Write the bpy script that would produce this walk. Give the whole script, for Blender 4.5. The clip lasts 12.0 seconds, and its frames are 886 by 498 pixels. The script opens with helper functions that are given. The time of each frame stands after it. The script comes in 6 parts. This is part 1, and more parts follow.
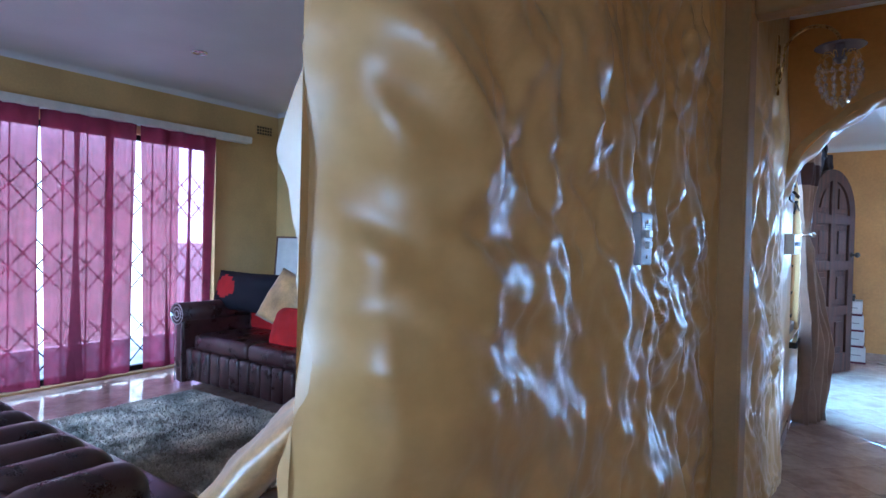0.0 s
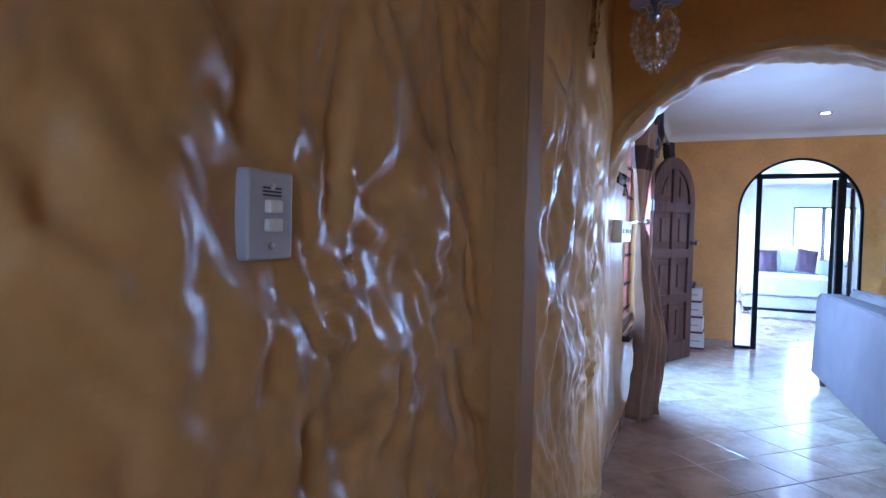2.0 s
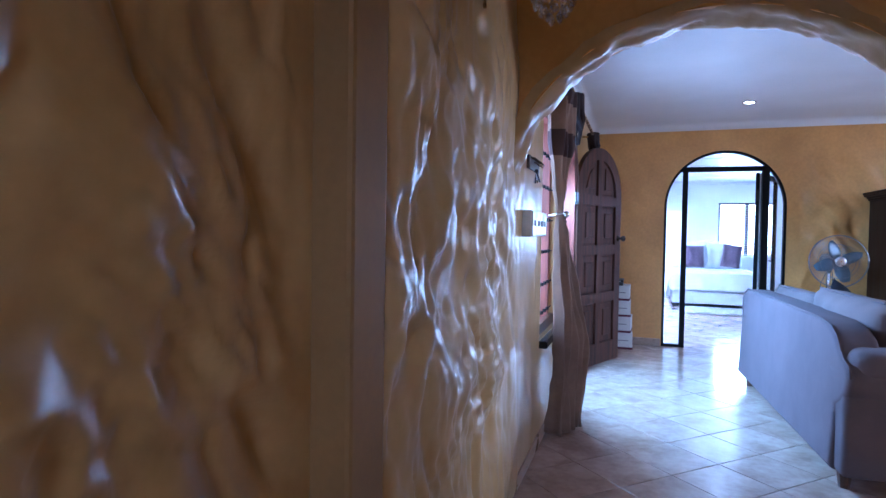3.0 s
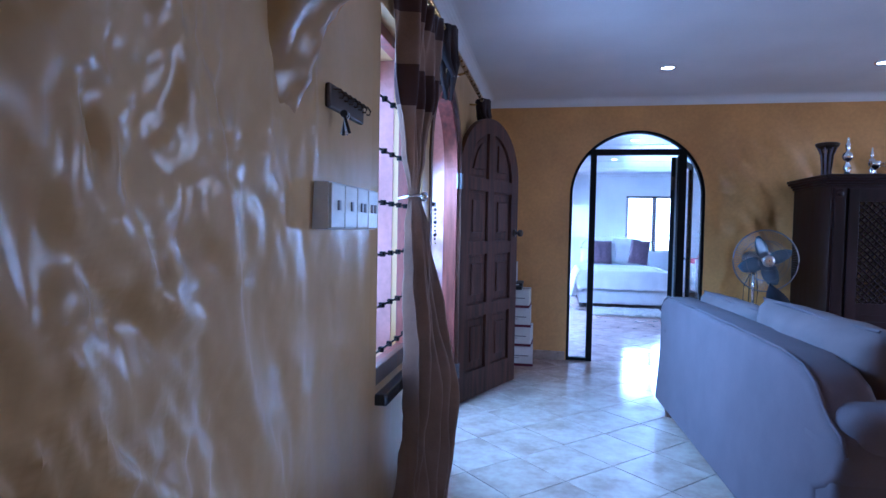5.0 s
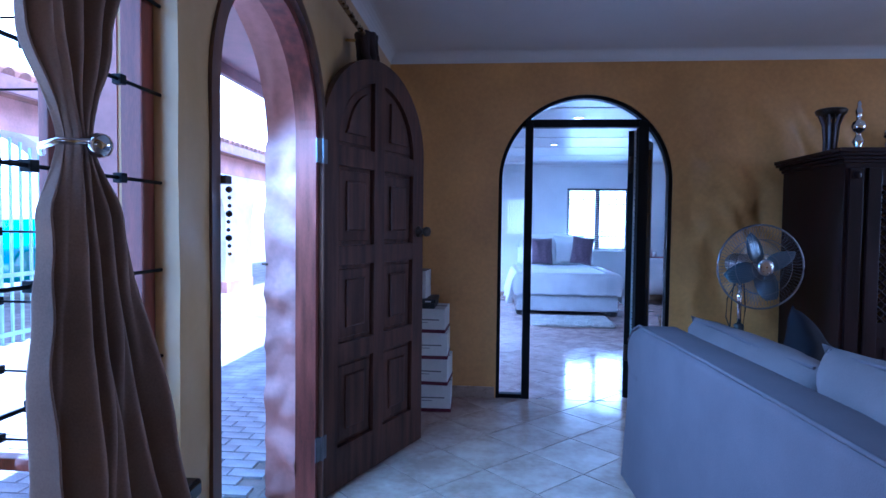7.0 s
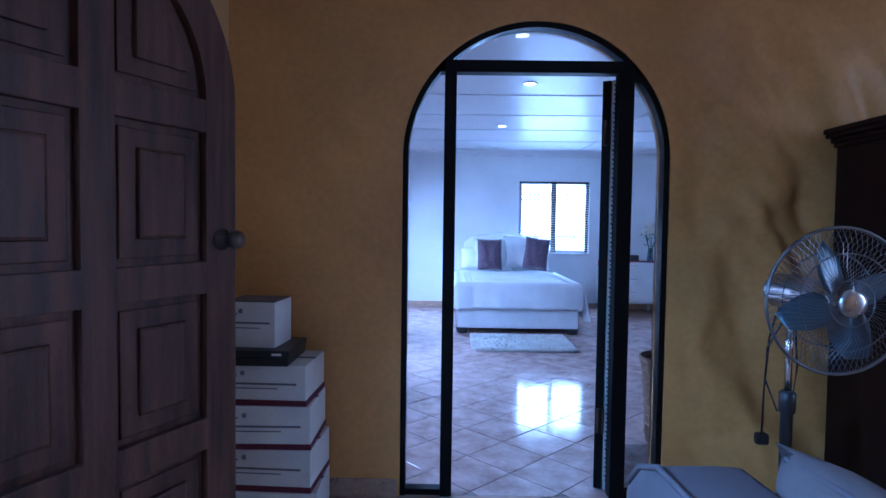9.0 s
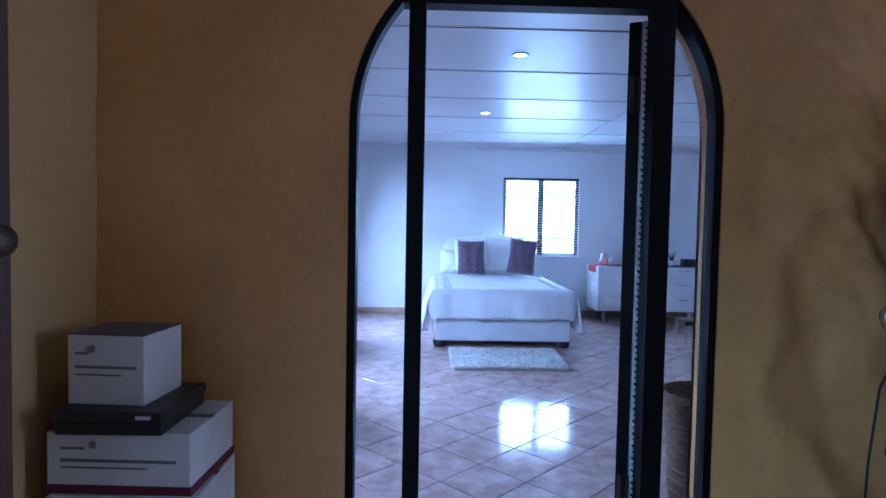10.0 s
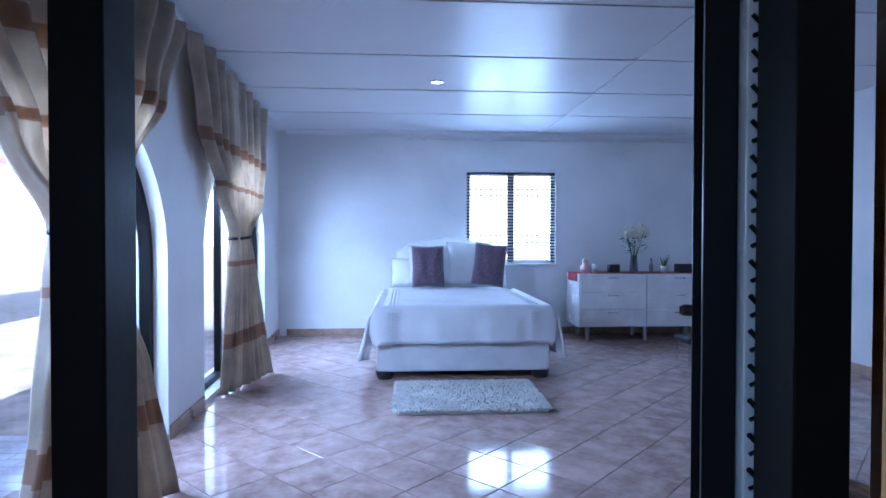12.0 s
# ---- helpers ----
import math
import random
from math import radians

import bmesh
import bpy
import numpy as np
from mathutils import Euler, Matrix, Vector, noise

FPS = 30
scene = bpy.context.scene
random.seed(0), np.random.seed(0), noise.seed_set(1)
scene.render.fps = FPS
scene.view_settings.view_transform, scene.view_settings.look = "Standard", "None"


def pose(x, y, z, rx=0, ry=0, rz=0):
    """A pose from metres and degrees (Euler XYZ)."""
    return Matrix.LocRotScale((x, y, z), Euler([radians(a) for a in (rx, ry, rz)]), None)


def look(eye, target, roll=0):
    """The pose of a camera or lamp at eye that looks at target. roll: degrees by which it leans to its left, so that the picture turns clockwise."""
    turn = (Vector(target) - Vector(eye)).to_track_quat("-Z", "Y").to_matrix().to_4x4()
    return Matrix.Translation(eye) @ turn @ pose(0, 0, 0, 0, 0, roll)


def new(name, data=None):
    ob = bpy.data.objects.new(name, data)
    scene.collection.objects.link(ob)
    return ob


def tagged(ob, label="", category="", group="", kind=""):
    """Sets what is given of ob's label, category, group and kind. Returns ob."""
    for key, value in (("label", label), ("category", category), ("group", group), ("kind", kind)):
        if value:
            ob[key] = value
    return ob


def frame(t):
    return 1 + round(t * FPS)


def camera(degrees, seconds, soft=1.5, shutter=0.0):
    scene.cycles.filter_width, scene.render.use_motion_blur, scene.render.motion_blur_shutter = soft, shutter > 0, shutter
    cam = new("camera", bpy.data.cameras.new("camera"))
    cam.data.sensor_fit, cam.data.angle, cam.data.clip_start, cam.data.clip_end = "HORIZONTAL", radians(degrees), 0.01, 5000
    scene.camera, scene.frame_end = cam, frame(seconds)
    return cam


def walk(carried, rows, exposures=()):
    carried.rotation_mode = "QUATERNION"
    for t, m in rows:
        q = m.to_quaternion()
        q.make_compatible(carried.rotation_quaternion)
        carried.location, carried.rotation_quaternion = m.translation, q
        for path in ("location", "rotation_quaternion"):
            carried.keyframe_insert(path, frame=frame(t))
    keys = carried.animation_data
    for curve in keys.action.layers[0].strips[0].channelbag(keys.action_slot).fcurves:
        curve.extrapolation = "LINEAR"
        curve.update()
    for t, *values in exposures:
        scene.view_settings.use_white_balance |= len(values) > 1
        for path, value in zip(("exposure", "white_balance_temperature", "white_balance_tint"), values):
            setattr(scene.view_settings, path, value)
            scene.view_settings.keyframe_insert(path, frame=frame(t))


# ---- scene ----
cam = camera(75.0, 12.0)
PATH = [
    (0, (0.408, -0.238, 1.313), (-0.749, 1.393, 1.28), 1.3),
    (0.5, (0.476, -0.098, 1.315), (-0.648, 1.556, 1.275), 1.1),
    (1, (0.511, 0.085, 1.318), (-0.548, 1.781, 1.265), 1.3),
    (1.5, (0.526, 0.309, 1.326), (-0.423, 2.069, 1.266), 1.3),
    (2, (0.558, 0.532, 1.309), (-0.274, 2.349, 1.247), 1.4),
    (2.5, (0.608, 0.823, 1.311), (-0.122, 2.684, 1.252), 0.9),
    (3, (0.617, 1.103, 1.282), (-0.029, 2.995, 1.224), 0.9),
    (5, (0.704, 2.457, 1.276), (0.336, 4.422, 1.204), 1.1),
    (5.5, (0.742, 2.808, 1.291), (0.436, 4.783, 1.215), 1.0),
    (6, (0.791, 3.181, 1.284), (0.541, 5.164, 1.209), 0.8),
    (6.5, (0.818, 3.573, 1.259), (0.605, 5.56, 1.187), 0.8),
    (7, (0.83, 3.951, 1.28), (0.66, 5.942, 1.201), 0.7),
    (7.5, (0.892, 4.345, 1.267), (0.773, 6.34, 1.186), 0.7),
    (7.7, (0.945, 4.5, 1.276), (0.827, 6.495, 1.194), 0.8),
    (9.5, (1.113, 5.936, 1.302), (1.13, 7.934, 1.217), 0.9),
    (10, (1.146, 6.33, 1.285), (1.188, 8.328, 1.204), 1.1),
    (10.5, (1.196, 6.687, 1.255), (1.272, 8.684, 1.183), 0.8),
    (11, (1.278, 7.001, 1.251), (1.379, 8.997, 1.185), 0.4),
    (11.5, (1.374, 7.336, 1.179), (1.483, 9.332, 1.136), 0.1),
    (12, (1.433, 7.619, 1.168), (1.562, 9.614, 1.135), 0.1),
]
walk(cam, [(t, look(eye, target, roll)) for t, eye, target, roll in PATH], exposures=[(0.0, 3.65, 4100, 2), (1.5, 3.6, 4450, 11), (3.0, 3.3, 4300, 16), (5.0, 2.55, 4100, 18), (7.5, 1.87, 3980, 18), (9.5, 1.95, 4200, 17), (12.0, 1.75, 4600, 15)])

# ---- daylight ----
world = bpy.data.worlds.new("world")
scene.world = world
world.use_nodes = True
wn = world.node_tree.nodes
sky = wn.new("ShaderNodeTexSky")
sky.sky_type = "NISHITA"
sky.sun_disc = False
sky.sun_elevation = radians(78)
sky.sun_rotation = radians(108)
world.node_tree.links.new(sky.outputs[0], wn["Background"].inputs[0])
wn["Background"].inputs[1].default_value = 0.15

sun_data = bpy.data.lights.new("sun", "SUN")
sun_data.energy, sun_data.angle, sun_data.color = 5.0, radians(0.5), (1.0, 0.95, 0.88)
sun = new("sun", sun_data)
sun.matrix_world = look((0.45, -0.15, 2.2), (0, 0, 0))


def window_light(name, m, w, h, power, color=(0.80, 0.90, 1.0)):
    d = bpy.data.lights.new(name, "AREA")
    d.shape, d.size, d.size_y, d.energy, d.color = "RECTANGLE", w, h, power, color
    o = new(name, d)
    o.matrix_world = m
    return o


# sky light standing in the openings, shining into the rooms
door_light = window_light("sky_door", look((-0.22, 6.0, 1.86), (1.1, 6.0, 0.1)), 0.52, 0.42, 9.5, (0.45, 0.78, 1.0))
door_light.data.spread = radians(130)
window_light("sky_window", look((-0.24, 4.95, 1.35), (2, 4.95, 1.2)), 0.7, 1.3, 3, (0.55, 0.78, 1.0))
window_light("sky_bed_arch", look((-0.34, 10.0, 1.66), (3, 10.0, 0.8)), 1.4, 0.5, 32, (0.72, 0.84, 1.0))
window_light("sky_bed_arch_far", look((-0.34, 12.8, 1.66), (3, 12.9, 0.8)), 1.5, 0.5, 38, (0.72, 0.84, 1.0))
window_light("sky_bed_window", look((2.73, 14.86, 1.43), (2.7, 10, 1.2)), 1.0, 1.05, 14, (0.68, 0.84, 1.0))
window_light("sky_lounge", look((-5.12, 1.7, 1.1), (0, 1.5, 1.0)), 2.6, 2.0, 1.5)
# next two lamps stand in unseen windows, added to brighten lounge and hall
window_light("fill_lounge", look((-2.6, -2.58, 1.4), (-3.4, 2.5, 0.4)), 1.9, 1.2, 3.2)
window_light("fill_hall", look((1.55, -2.58, 1.55), (0.9, 2, 1.2)), 0.65, 0.85, 0.9, (0.85, 0.93, 1.0))
# lamp in an unseen side window, added to light the long wall
window_light("fill_living", look((6.08, 6.4, 1.5), (0, 4.8, 1.1)), 1.4, 1.2, 6.5, (1.0, 0.95, 0.88))

# ---- materials ----
def mat(name, color, rough=0.5, metal=0.0, vary=0.12, scale=6.0, fine=80.0, bump=0.15, bump_dist=0.004, coat=0.0, color2=None,
        spec=0.5, stretch=(1, 1, 1), coords="Object", rvary=0.08, sheen=0.0, crinkle=0.0):
    """A surface with variation at two scales in colour, gloss and relief."""
    m = bpy.data.materials.new(name)
    m.use_nodes = True
    nt = m.node_tree
    n, lk = nt.nodes, nt.links
    b = n["Principled BSDF"]
    tc = n.new("ShaderNodeTexCoord")
    mp = n.new("ShaderNodeMapping")
    mp.inputs["Scale"].default_value = stretch
    lk.new(tc.outputs[coords], mp.inputs[0])
    big, small = n.new("ShaderNodeTexNoise"), n.new("ShaderNodeTexNoise")
    big.inputs["Scale"].default_value, big.inputs["Detail"].default_value = scale, 5
    small.inputs["Scale"].default_value, small.inputs["Detail"].default_value = fine, 3
    lk.new(mp.outputs[0], big.inputs["Vector"]), lk.new(mp.outputs[0], small.inputs["Vector"])
    mixf = n.new("ShaderNodeMath")
    mixf.operation = "MULTIPLY_ADD"
    lk.new(small.outputs[0], mixf.inputs[0])
    mixf.inputs[1].default_value = 0.35
    lk.new(big.outputs[0], mixf.inputs[2])
    ramp = n.new("ShaderNodeValToRGB")
    c = Vector(color)
    d = Vector(color2) if color2 else c * (1 - 2.2 * vary)
    ramp.color_ramp.elements[0].position, ramp.color_ramp.elements[1].position = 0.48, 0.86
    ramp.color_ramp.elements[0].color = (*d, 1)
    ramp.color_ramp.elements[1].color = (*(c * (1 + vary)), 1)
    lk.new(mixf.outputs[0], ramp.inputs[0])
    lk.new(ramp.outputs[0], b.inputs["Base Color"])
    rr = n.new("ShaderNodeMapRange")
    rr.inputs["To Min"].default_value, rr.inputs["To Max"].default_value = max(0.02, rough - rvary), min(1, rough + rvary)
    lk.new(mixf.outputs[0], rr.inputs[0])
    rr.inputs["From Min"].default_value, rr.inputs["From Max"].default_value = 0.4, 0.95
    lk.new(rr.outputs[0], b.inputs["Roughness"])
    b.inputs["Metallic"].default_value = metal
    b.inputs["Specular IOR Level"].default_value = spec
    b.inputs["Coat Weight"].default_value = coat
    b.inputs["Coat Roughness"].default_value = 0.12
    b.inputs["Sheen Weight"].default_value = sheen
    if bump:
        bp = n.new("ShaderNodeBump")
        bp.inputs["Strength"].default_value, bp.inputs["Distance"].default_value = bump, bump_dist
        lk.new(mixf.outputs[0], bp.inputs["Height"])
        lk.new(bp.outputs[0], b.inputs["Normal"])
        if crinkle:
            cm, cr, cb = n.new("ShaderNodeMapping"), n.new("ShaderNodeTexNoise"), n.new("ShaderNodeBump")
            cm.inputs["Scale"].default_value = (1, 1, 0.38)
            cr.noise_type = "RIDGED_MULTIFRACTAL"
            cr.inputs["Scale"].default_value, cr.inputs["Detail"].default_value, cr.inputs["Distortion"].default_value = 11, 2.5, 0.9
            cb.inputs["Strength"].default_value, cb.inputs["Distance"].default_value = 0.7, crinkle
            lk.new(tc.outputs[coords], cm.inputs[0]), lk.new(cm.outputs[0], cr.inputs["Vector"])
            lk.new(cr.outputs[0], cb.inputs["Height"]), lk.new(bp.outputs[0], cb.inputs["Normal"])
            lk.new(cb.outputs[0], b.inputs["Normal"])
    return m


def glow(name, color, strength):
    m = bpy.data.materials.new(name)
    m.use_nodes = True
    b = m.node_tree.nodes["Principled BSDF"]
    b.inputs["Base Color"].default_value = (*color, 1)
    b.inputs["Emission Color"].default_value = (*color, 1)
    b.inputs["Emission Strength"].default_value = strength
    return m


def clear(name, color=(1, 1, 1), rough=0.0, base=0.04):
    """Thin clear glass: mostly see-through, with a sharp mirror coat."""
    m = bpy.data.materials.new(name)
    m.use_nodes = True
    nt = m.node_tree
    n, lk = nt.nodes, nt.links
    for x in list(n):
        if x.type == "BSDF_PRINCIPLED":
            n.remove(x)
    out = n["Material Output"]
    t, g, mx, fr = n.new("ShaderNodeBsdfTransparent"), n.new("ShaderNodeBsdfGlossy"), n.new("ShaderNodeMixShader"), n.new("ShaderNodeLayerWeight")
    t.inputs[0].default_value = (*color, 1)
    g.inputs["Roughness"].default_value = rough
    fr.inputs["Blend"].default_value = 0.5
    pw, ma = n.new("ShaderNodeMath"), n.new("ShaderNodeMath")
    pw.operation, ma.operation = "POWER", "MULTIPLY_ADD"
    pw.inputs[1].default_value, ma.inputs[1].default_value, ma.inputs[2].default_value = 5.0, 0.9 - base, base
    lk.new(fr.outputs["Facing"], pw.inputs[0]), lk.new(pw.outputs[0], ma.inputs[0])
    lk.new(ma.outputs[0], mx.inputs[0]), lk.new(t.outputs[0], mx.inputs[1]), lk.new(g.outputs[0], mx.inputs[2])
    lk.new(mx.outputs[0], out.inputs[0])
    return m


def tile_mat(name, color, color2, rough, vein=3.0, edge=None):
    """Glazed floor tile: marbled glaze, a little different from tile to tile."""
    m = mat(name, color, rough, vary=0.1, scale=vein, fine=26, bump=0.05, bump_dist=0.002, color2=color2, coords="Object", rvary=0.04)
    nt = m.node_tree
    n, lk = nt.nodes, nt.links
    info = n.new("ShaderNodeObjectInfo")
    mp = [x for x in n if x.type == "MAPPING"][0]
    add = n.new("ShaderNodeVectorMath")
    add.operation = "SCALE"
    comb = n.new("ShaderNodeCombineXYZ")
    for k in range(3):
        lk.new(info.outputs["Random"], comb.inputs[k])
    lk.new(comb.outputs[0], add.inputs[0])
    add.inputs["Scale"].default_value = 37.0
    lk.new(add.outputs[0], mp.inputs["Location"])
    return m


M = {
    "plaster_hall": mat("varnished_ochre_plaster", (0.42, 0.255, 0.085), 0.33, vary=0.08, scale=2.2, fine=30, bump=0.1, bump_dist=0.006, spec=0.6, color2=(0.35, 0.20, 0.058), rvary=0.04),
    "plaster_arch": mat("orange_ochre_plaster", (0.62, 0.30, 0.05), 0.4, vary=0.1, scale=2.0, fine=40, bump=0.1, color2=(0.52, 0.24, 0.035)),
    "plaster_living": mat("cream_ochre_plaster", (0.55, 0.365, 0.155), 0.31, vary=0.04, scale=2.0, fine=36, bump=0.0, bump_dist=0.005, color2=(0.50, 0.325, 0.13), rvary=0.012),
    "plaster_gold": mat("golden_wall_plaster", (0.63, 0.345, 0.10), 0.45, vary=0.12, scale=1.6, fine=34, bump=0.05, bump_dist=0.005, color2=(0.50, 0.27, 0.08)),
    "paint_jamb": mat("ochre_door_paint", (0.32, 0.18, 0.055), 0.6, spec=0.3, vary=0.08, scale=3, fine=50, bump=0.06),
    "wall_lounge": mat("yellow_lounge_paint", (0.60, 0.42, 0.16), 0.5, vary=0.08, scale=2, fine=60, bump=0.08),
    "white_wall": mat("white_wall_paint", (0.78, 0.79, 0.80), 0.5, vary=0.04, scale=1.5, fine=70, bump=0.08),
    "ceiling": mat("white_ceiling_paint", (0.74, 0.74, 0.76), 0.55, vary=0.03, scale=2, fine=60, bump=0.05),
    "ceiling_gloss": mat("glossy_ceiling_board", (0.70, 0.71, 0.74), 0.40, vary=0.03, scale=1.2, fine=40, bump=0.02),
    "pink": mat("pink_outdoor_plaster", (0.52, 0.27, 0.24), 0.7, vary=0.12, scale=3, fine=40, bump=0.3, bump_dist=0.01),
    "tile_living": tile_mat("cream_marbled_tile", (0.45, 0.32, 0.25), (0.31, 0.20, 0.15), 0.13, 5.0),
    "tile_bed": tile_mat("pink_marbled_tile", (0.50, 0.37, 0.325), (0.32, 0.215, 0.19), 0.11, 7.0),
    "grout": mat("grey_grout", (0.20, 0.17, 0.15), 0.85, vary=0.15, scale=8, fine=120, bump=0.2),
    "skirting": mat("tile_skirting", (0.42, 0.30, 0.22), 0.3, vary=0.15, scale=6, fine=60, bump=0.05),
    "black_steel": mat("black_painted_steel", (0.0035, 0.0035, 0.004), 0.5, vary=0.1, scale=10, fine=120, bump=0.06, bump_dist=0.001, spec=0.17),
    "dark_wood": mat("dark_stained_wood", (0.12, 0.055, 0.03), 0.36, vary=0.3, scale=3, fine=60, bump=0.25, bump_dist=0.002, stretch=(6, 6, 0.7)),
    "door_wood": mat("weathered_door_wood", (0.085, 0.037, 0.023), 0.5, spec=0.25, color2=(0.028, 0.012, 0.008), vary=0.35, scale=3, fine=70, bump=0.35, bump_dist=0.002, stretch=(7, 7, 0.6)),
    "bare_wood": mat("worn_bare_wood", (0.30, 0.16, 0.08), 0.6, vary=0.3, scale=4, fine=70, bump=0.3, bump_dist=0.002, stretch=(6, 6, 0.7)),
    "frame_red": mat("red_brown_frame_wood", (0.22, 0.06, 0.04), 0.4, vary=0.25, scale=4, fine=80, bump=0.2, bump_dist=0.002, stretch=(6, 6, 0.7)),
    "cabinet": mat("mahogany_cabinet", (0.018, 0.006, 0.006), 0.45, vary=0.3, scale=3, fine=60, bump=0.1, bump_dist=0.001, stretch=(5, 5, 0.8), spec=0.25),
    "glass": clear("window_glass"),
    "chrome": mat("chrome", (0.75, 0.75, 0.76), 0.15, metal=1.0, vary=0.05, bump=0.0),
    "steel": mat("brushed_steel", (0.55, 0.55, 0.56), 0.3, metal=1.0, vary=0.1, bump=0.03),
    "brass": mat("aged_brass", (0.55, 0.36, 0.13), 0.28, metal=1.0, vary=0.2, scale=20, bump=0.05),
    "plastic_white": mat("ivory_plastic", (0.70, 0.68, 0.62), 0.35, vary=0.05, scale=10, bump=0.03),
    "plastic_black": mat("black_plastic", (0.02, 0.02, 0.022), 0.4, vary=0.1, bump=0.04),
    "sofa_grey": mat("grey_woven_upholstery", (0.135, 0.104, 0.114), 0.9, vary=0.07, scale=5, fine=260, bump=0.8, bump_dist=0.003, spec=0.2),
    "sofa_cushion": mat("taupe_grey_upholstery", (0.16, 0.122, 0.122), 0.9, vary=0.08, scale=5, fine=260, bump=0.8, bump_dist=0.003, spec=0.2),
    "leather": mat("dark_brown_leather", (0.045, 0.018, 0.016), 0.3, vary=0.25, scale=8, fine=160, bump=0.3, bump_dist=0.0015),
    "red_cloth": mat("red_velvet", (0.40, 0.012, 0.012), 0.75, vary=0.15, fine=200, bump=0.3, spec=0.2),
    "black_cloth": mat("black_velvet", (0.010, 0.008, 0.012), 0.8, vary=0.2, fine=200, bump=0.3, spec=0.2),
    "gold_satin": mat("gold_satin", (0.46, 0.27, 0.10), 0.36, vary=0.2, scale=9, fine=90, bump=0.25, sheen=0.2),
    "shag": mat("cream_shag_wool", (0.74, 0.68, 0.58), 0.95, vary=0.3, scale=4, fine=60, bump=0.6, bump_dist=0.01),
    "shag_blue": mat("pale_shag_cotton", (0.76, 0.75, 0.72), 0.95, vary=0.08, scale=8, fine=90, bump=0.6, bump_dist=0.008),
    "linen": mat("white_bed_linen", (0.78, 0.79, 0.80), 0.8, vary=0.04, scale=3, fine=240, bump=0.25, bump_dist=0.002),
    "plush": mat("mauve_plush", (0.13, 0.085, 0.12), 0.9, vary=0.2, scale=60, fine=160, bump=0.8, bump_dist=0.006, sheen=0.4),
    "white_lacquer": mat("white_lacquer", (0.78, 0.78, 0.78), 0.25, vary=0.03, bump=0.02),
    "paper": mat("white_card", (0.72, 0.71, 0.69), 0.6, vary=0.06, scale=5, bump=0.06),
    "paver": mat("grey_paver", (0.40, 0.40, 0.42), 0.85, vary=0.2, scale=4, fine=90, bump=0.4, bump_dist=0.004),
    "sand": mat("paving_sand", (0.24, 0.20, 0.17), 0.95, vary=0.2, scale=5, fine=90, bump=0.4),
}
M["glass"].use_backface_culling = False


# ---- building helpers ----
def bm_box(bm, x0, x1, y0, y1, z0, z1, bev=0.0):
    g = bmesh.ops.create_cube(bm, size=1)
    vs = g["verts"]
    bmesh.ops.scale(bm, vec=(x1 - x0, y1 - y0, z1 - z0), verts=vs)
    bmesh.ops.translate(bm, vec=((x0 + x1) / 2, (y0 + y1) / 2, (z0 + z1) / 2), verts=vs)
    if bev:
        es = list({e for v in vs for e in v.link_edges})
        bmesh.ops.bevel(bm, geom=es, offset=bev, segments=2, affect="EDGES", profile=0.6)
    return vs


def obj(name, bm, material, parent=None, label="", smooth=False):
    me = bpy.data.meshes.new(name)
    if smooth:
        for f in bm.faces:
            f.smooth = True
    bm.to_mesh(me)
    bm.free()
    me.materials.append(M[material] if isinstance(material, str) else material)
    o = new(name, me)
    if parent:
        o.parent = parent
    if label:
        tagged(o, label=label)
    return o


def part(name, bm, material, parent, label="", smooth=False):
    return obj(name, bm, material, parent, label, smooth)


def box(name, x0, x1, y0, y1, z0, z1, material, parent=None, bev=0.004, label=""):
    bm = bmesh.new()
    bm_box(bm, x0, x1, y0, y1, z0, z1, bev)
    return obj(name, bm, material, parent, label)


def empty(name, m=None):
    o = new(name)
    if m:
        o.matrix_world = m
    return o


def structure(o, label, category):
    return tagged(o, label=label, category=category, kind="structure")


def lathe(bm, prof, seg=24, m=None):
    """Turns a profile of (radius, height) about z."""
    rings = []
    for r, z in prof:
        ring = [bm.verts.new((r * math.cos(2 * math.pi * k / seg), r * math.sin(2 * math.pi * k / seg), z)) for k in range(seg)]
        rings.append(ring)
    for a, b in zip(rings, rings[1:]):
        for k in range(seg):
            bm.faces.new((a[k], a[(k + 1) % seg], b[(k + 1) % seg], b[k]))
    bm.faces.new(rings[0][::-1])
    bm.faces.new(rings[-1])
    vs = [v for r in rings for v in r]
    if m:
        bmesh.ops.transform(bm, matrix=m, verts=vs)
    return vs


def tube(bm, pts, r, seg=8, close=False, r_end=None):
    """A round bar along a line of points."""
    pts = [Vector(p) for p in pts]
    n = len(pts)
    rings = []
    up = Vector((0, 0, 1))
    for i, p in enumerate(pts):
        a = pts[i - 1] if (i or close) else p
        b = pts[(i + 1) % n] if (i < n - 1 or close) else p
        d = (b - a).normalized()
        side = d.cross(up)
        if side.length < 0.05:
            side = d.cross(Vector((1, 0, 0)))
        side.normalize()
        top = side.cross(d)
        rad = r if r_end is None else r + (r_end - r) * i / (n - 1)
        rings.append([bm.verts.new(p + rad * (math.cos(2 * math.pi * k / seg) * side + math.sin(2 * math.pi * k / seg) * top)) for k in range(seg)])
    for i in range(n if close else n - 1):
        a, b = rings[i], rings[(i + 1) % n]
        for k in range(seg):
            bm.faces.new((a[k], a[(k + 1) % seg], b[(k + 1) % seg], b[k]))
    if not close:
        bm.faces.new(rings[0][::-1])
        bm.faces.new(rings[-1])


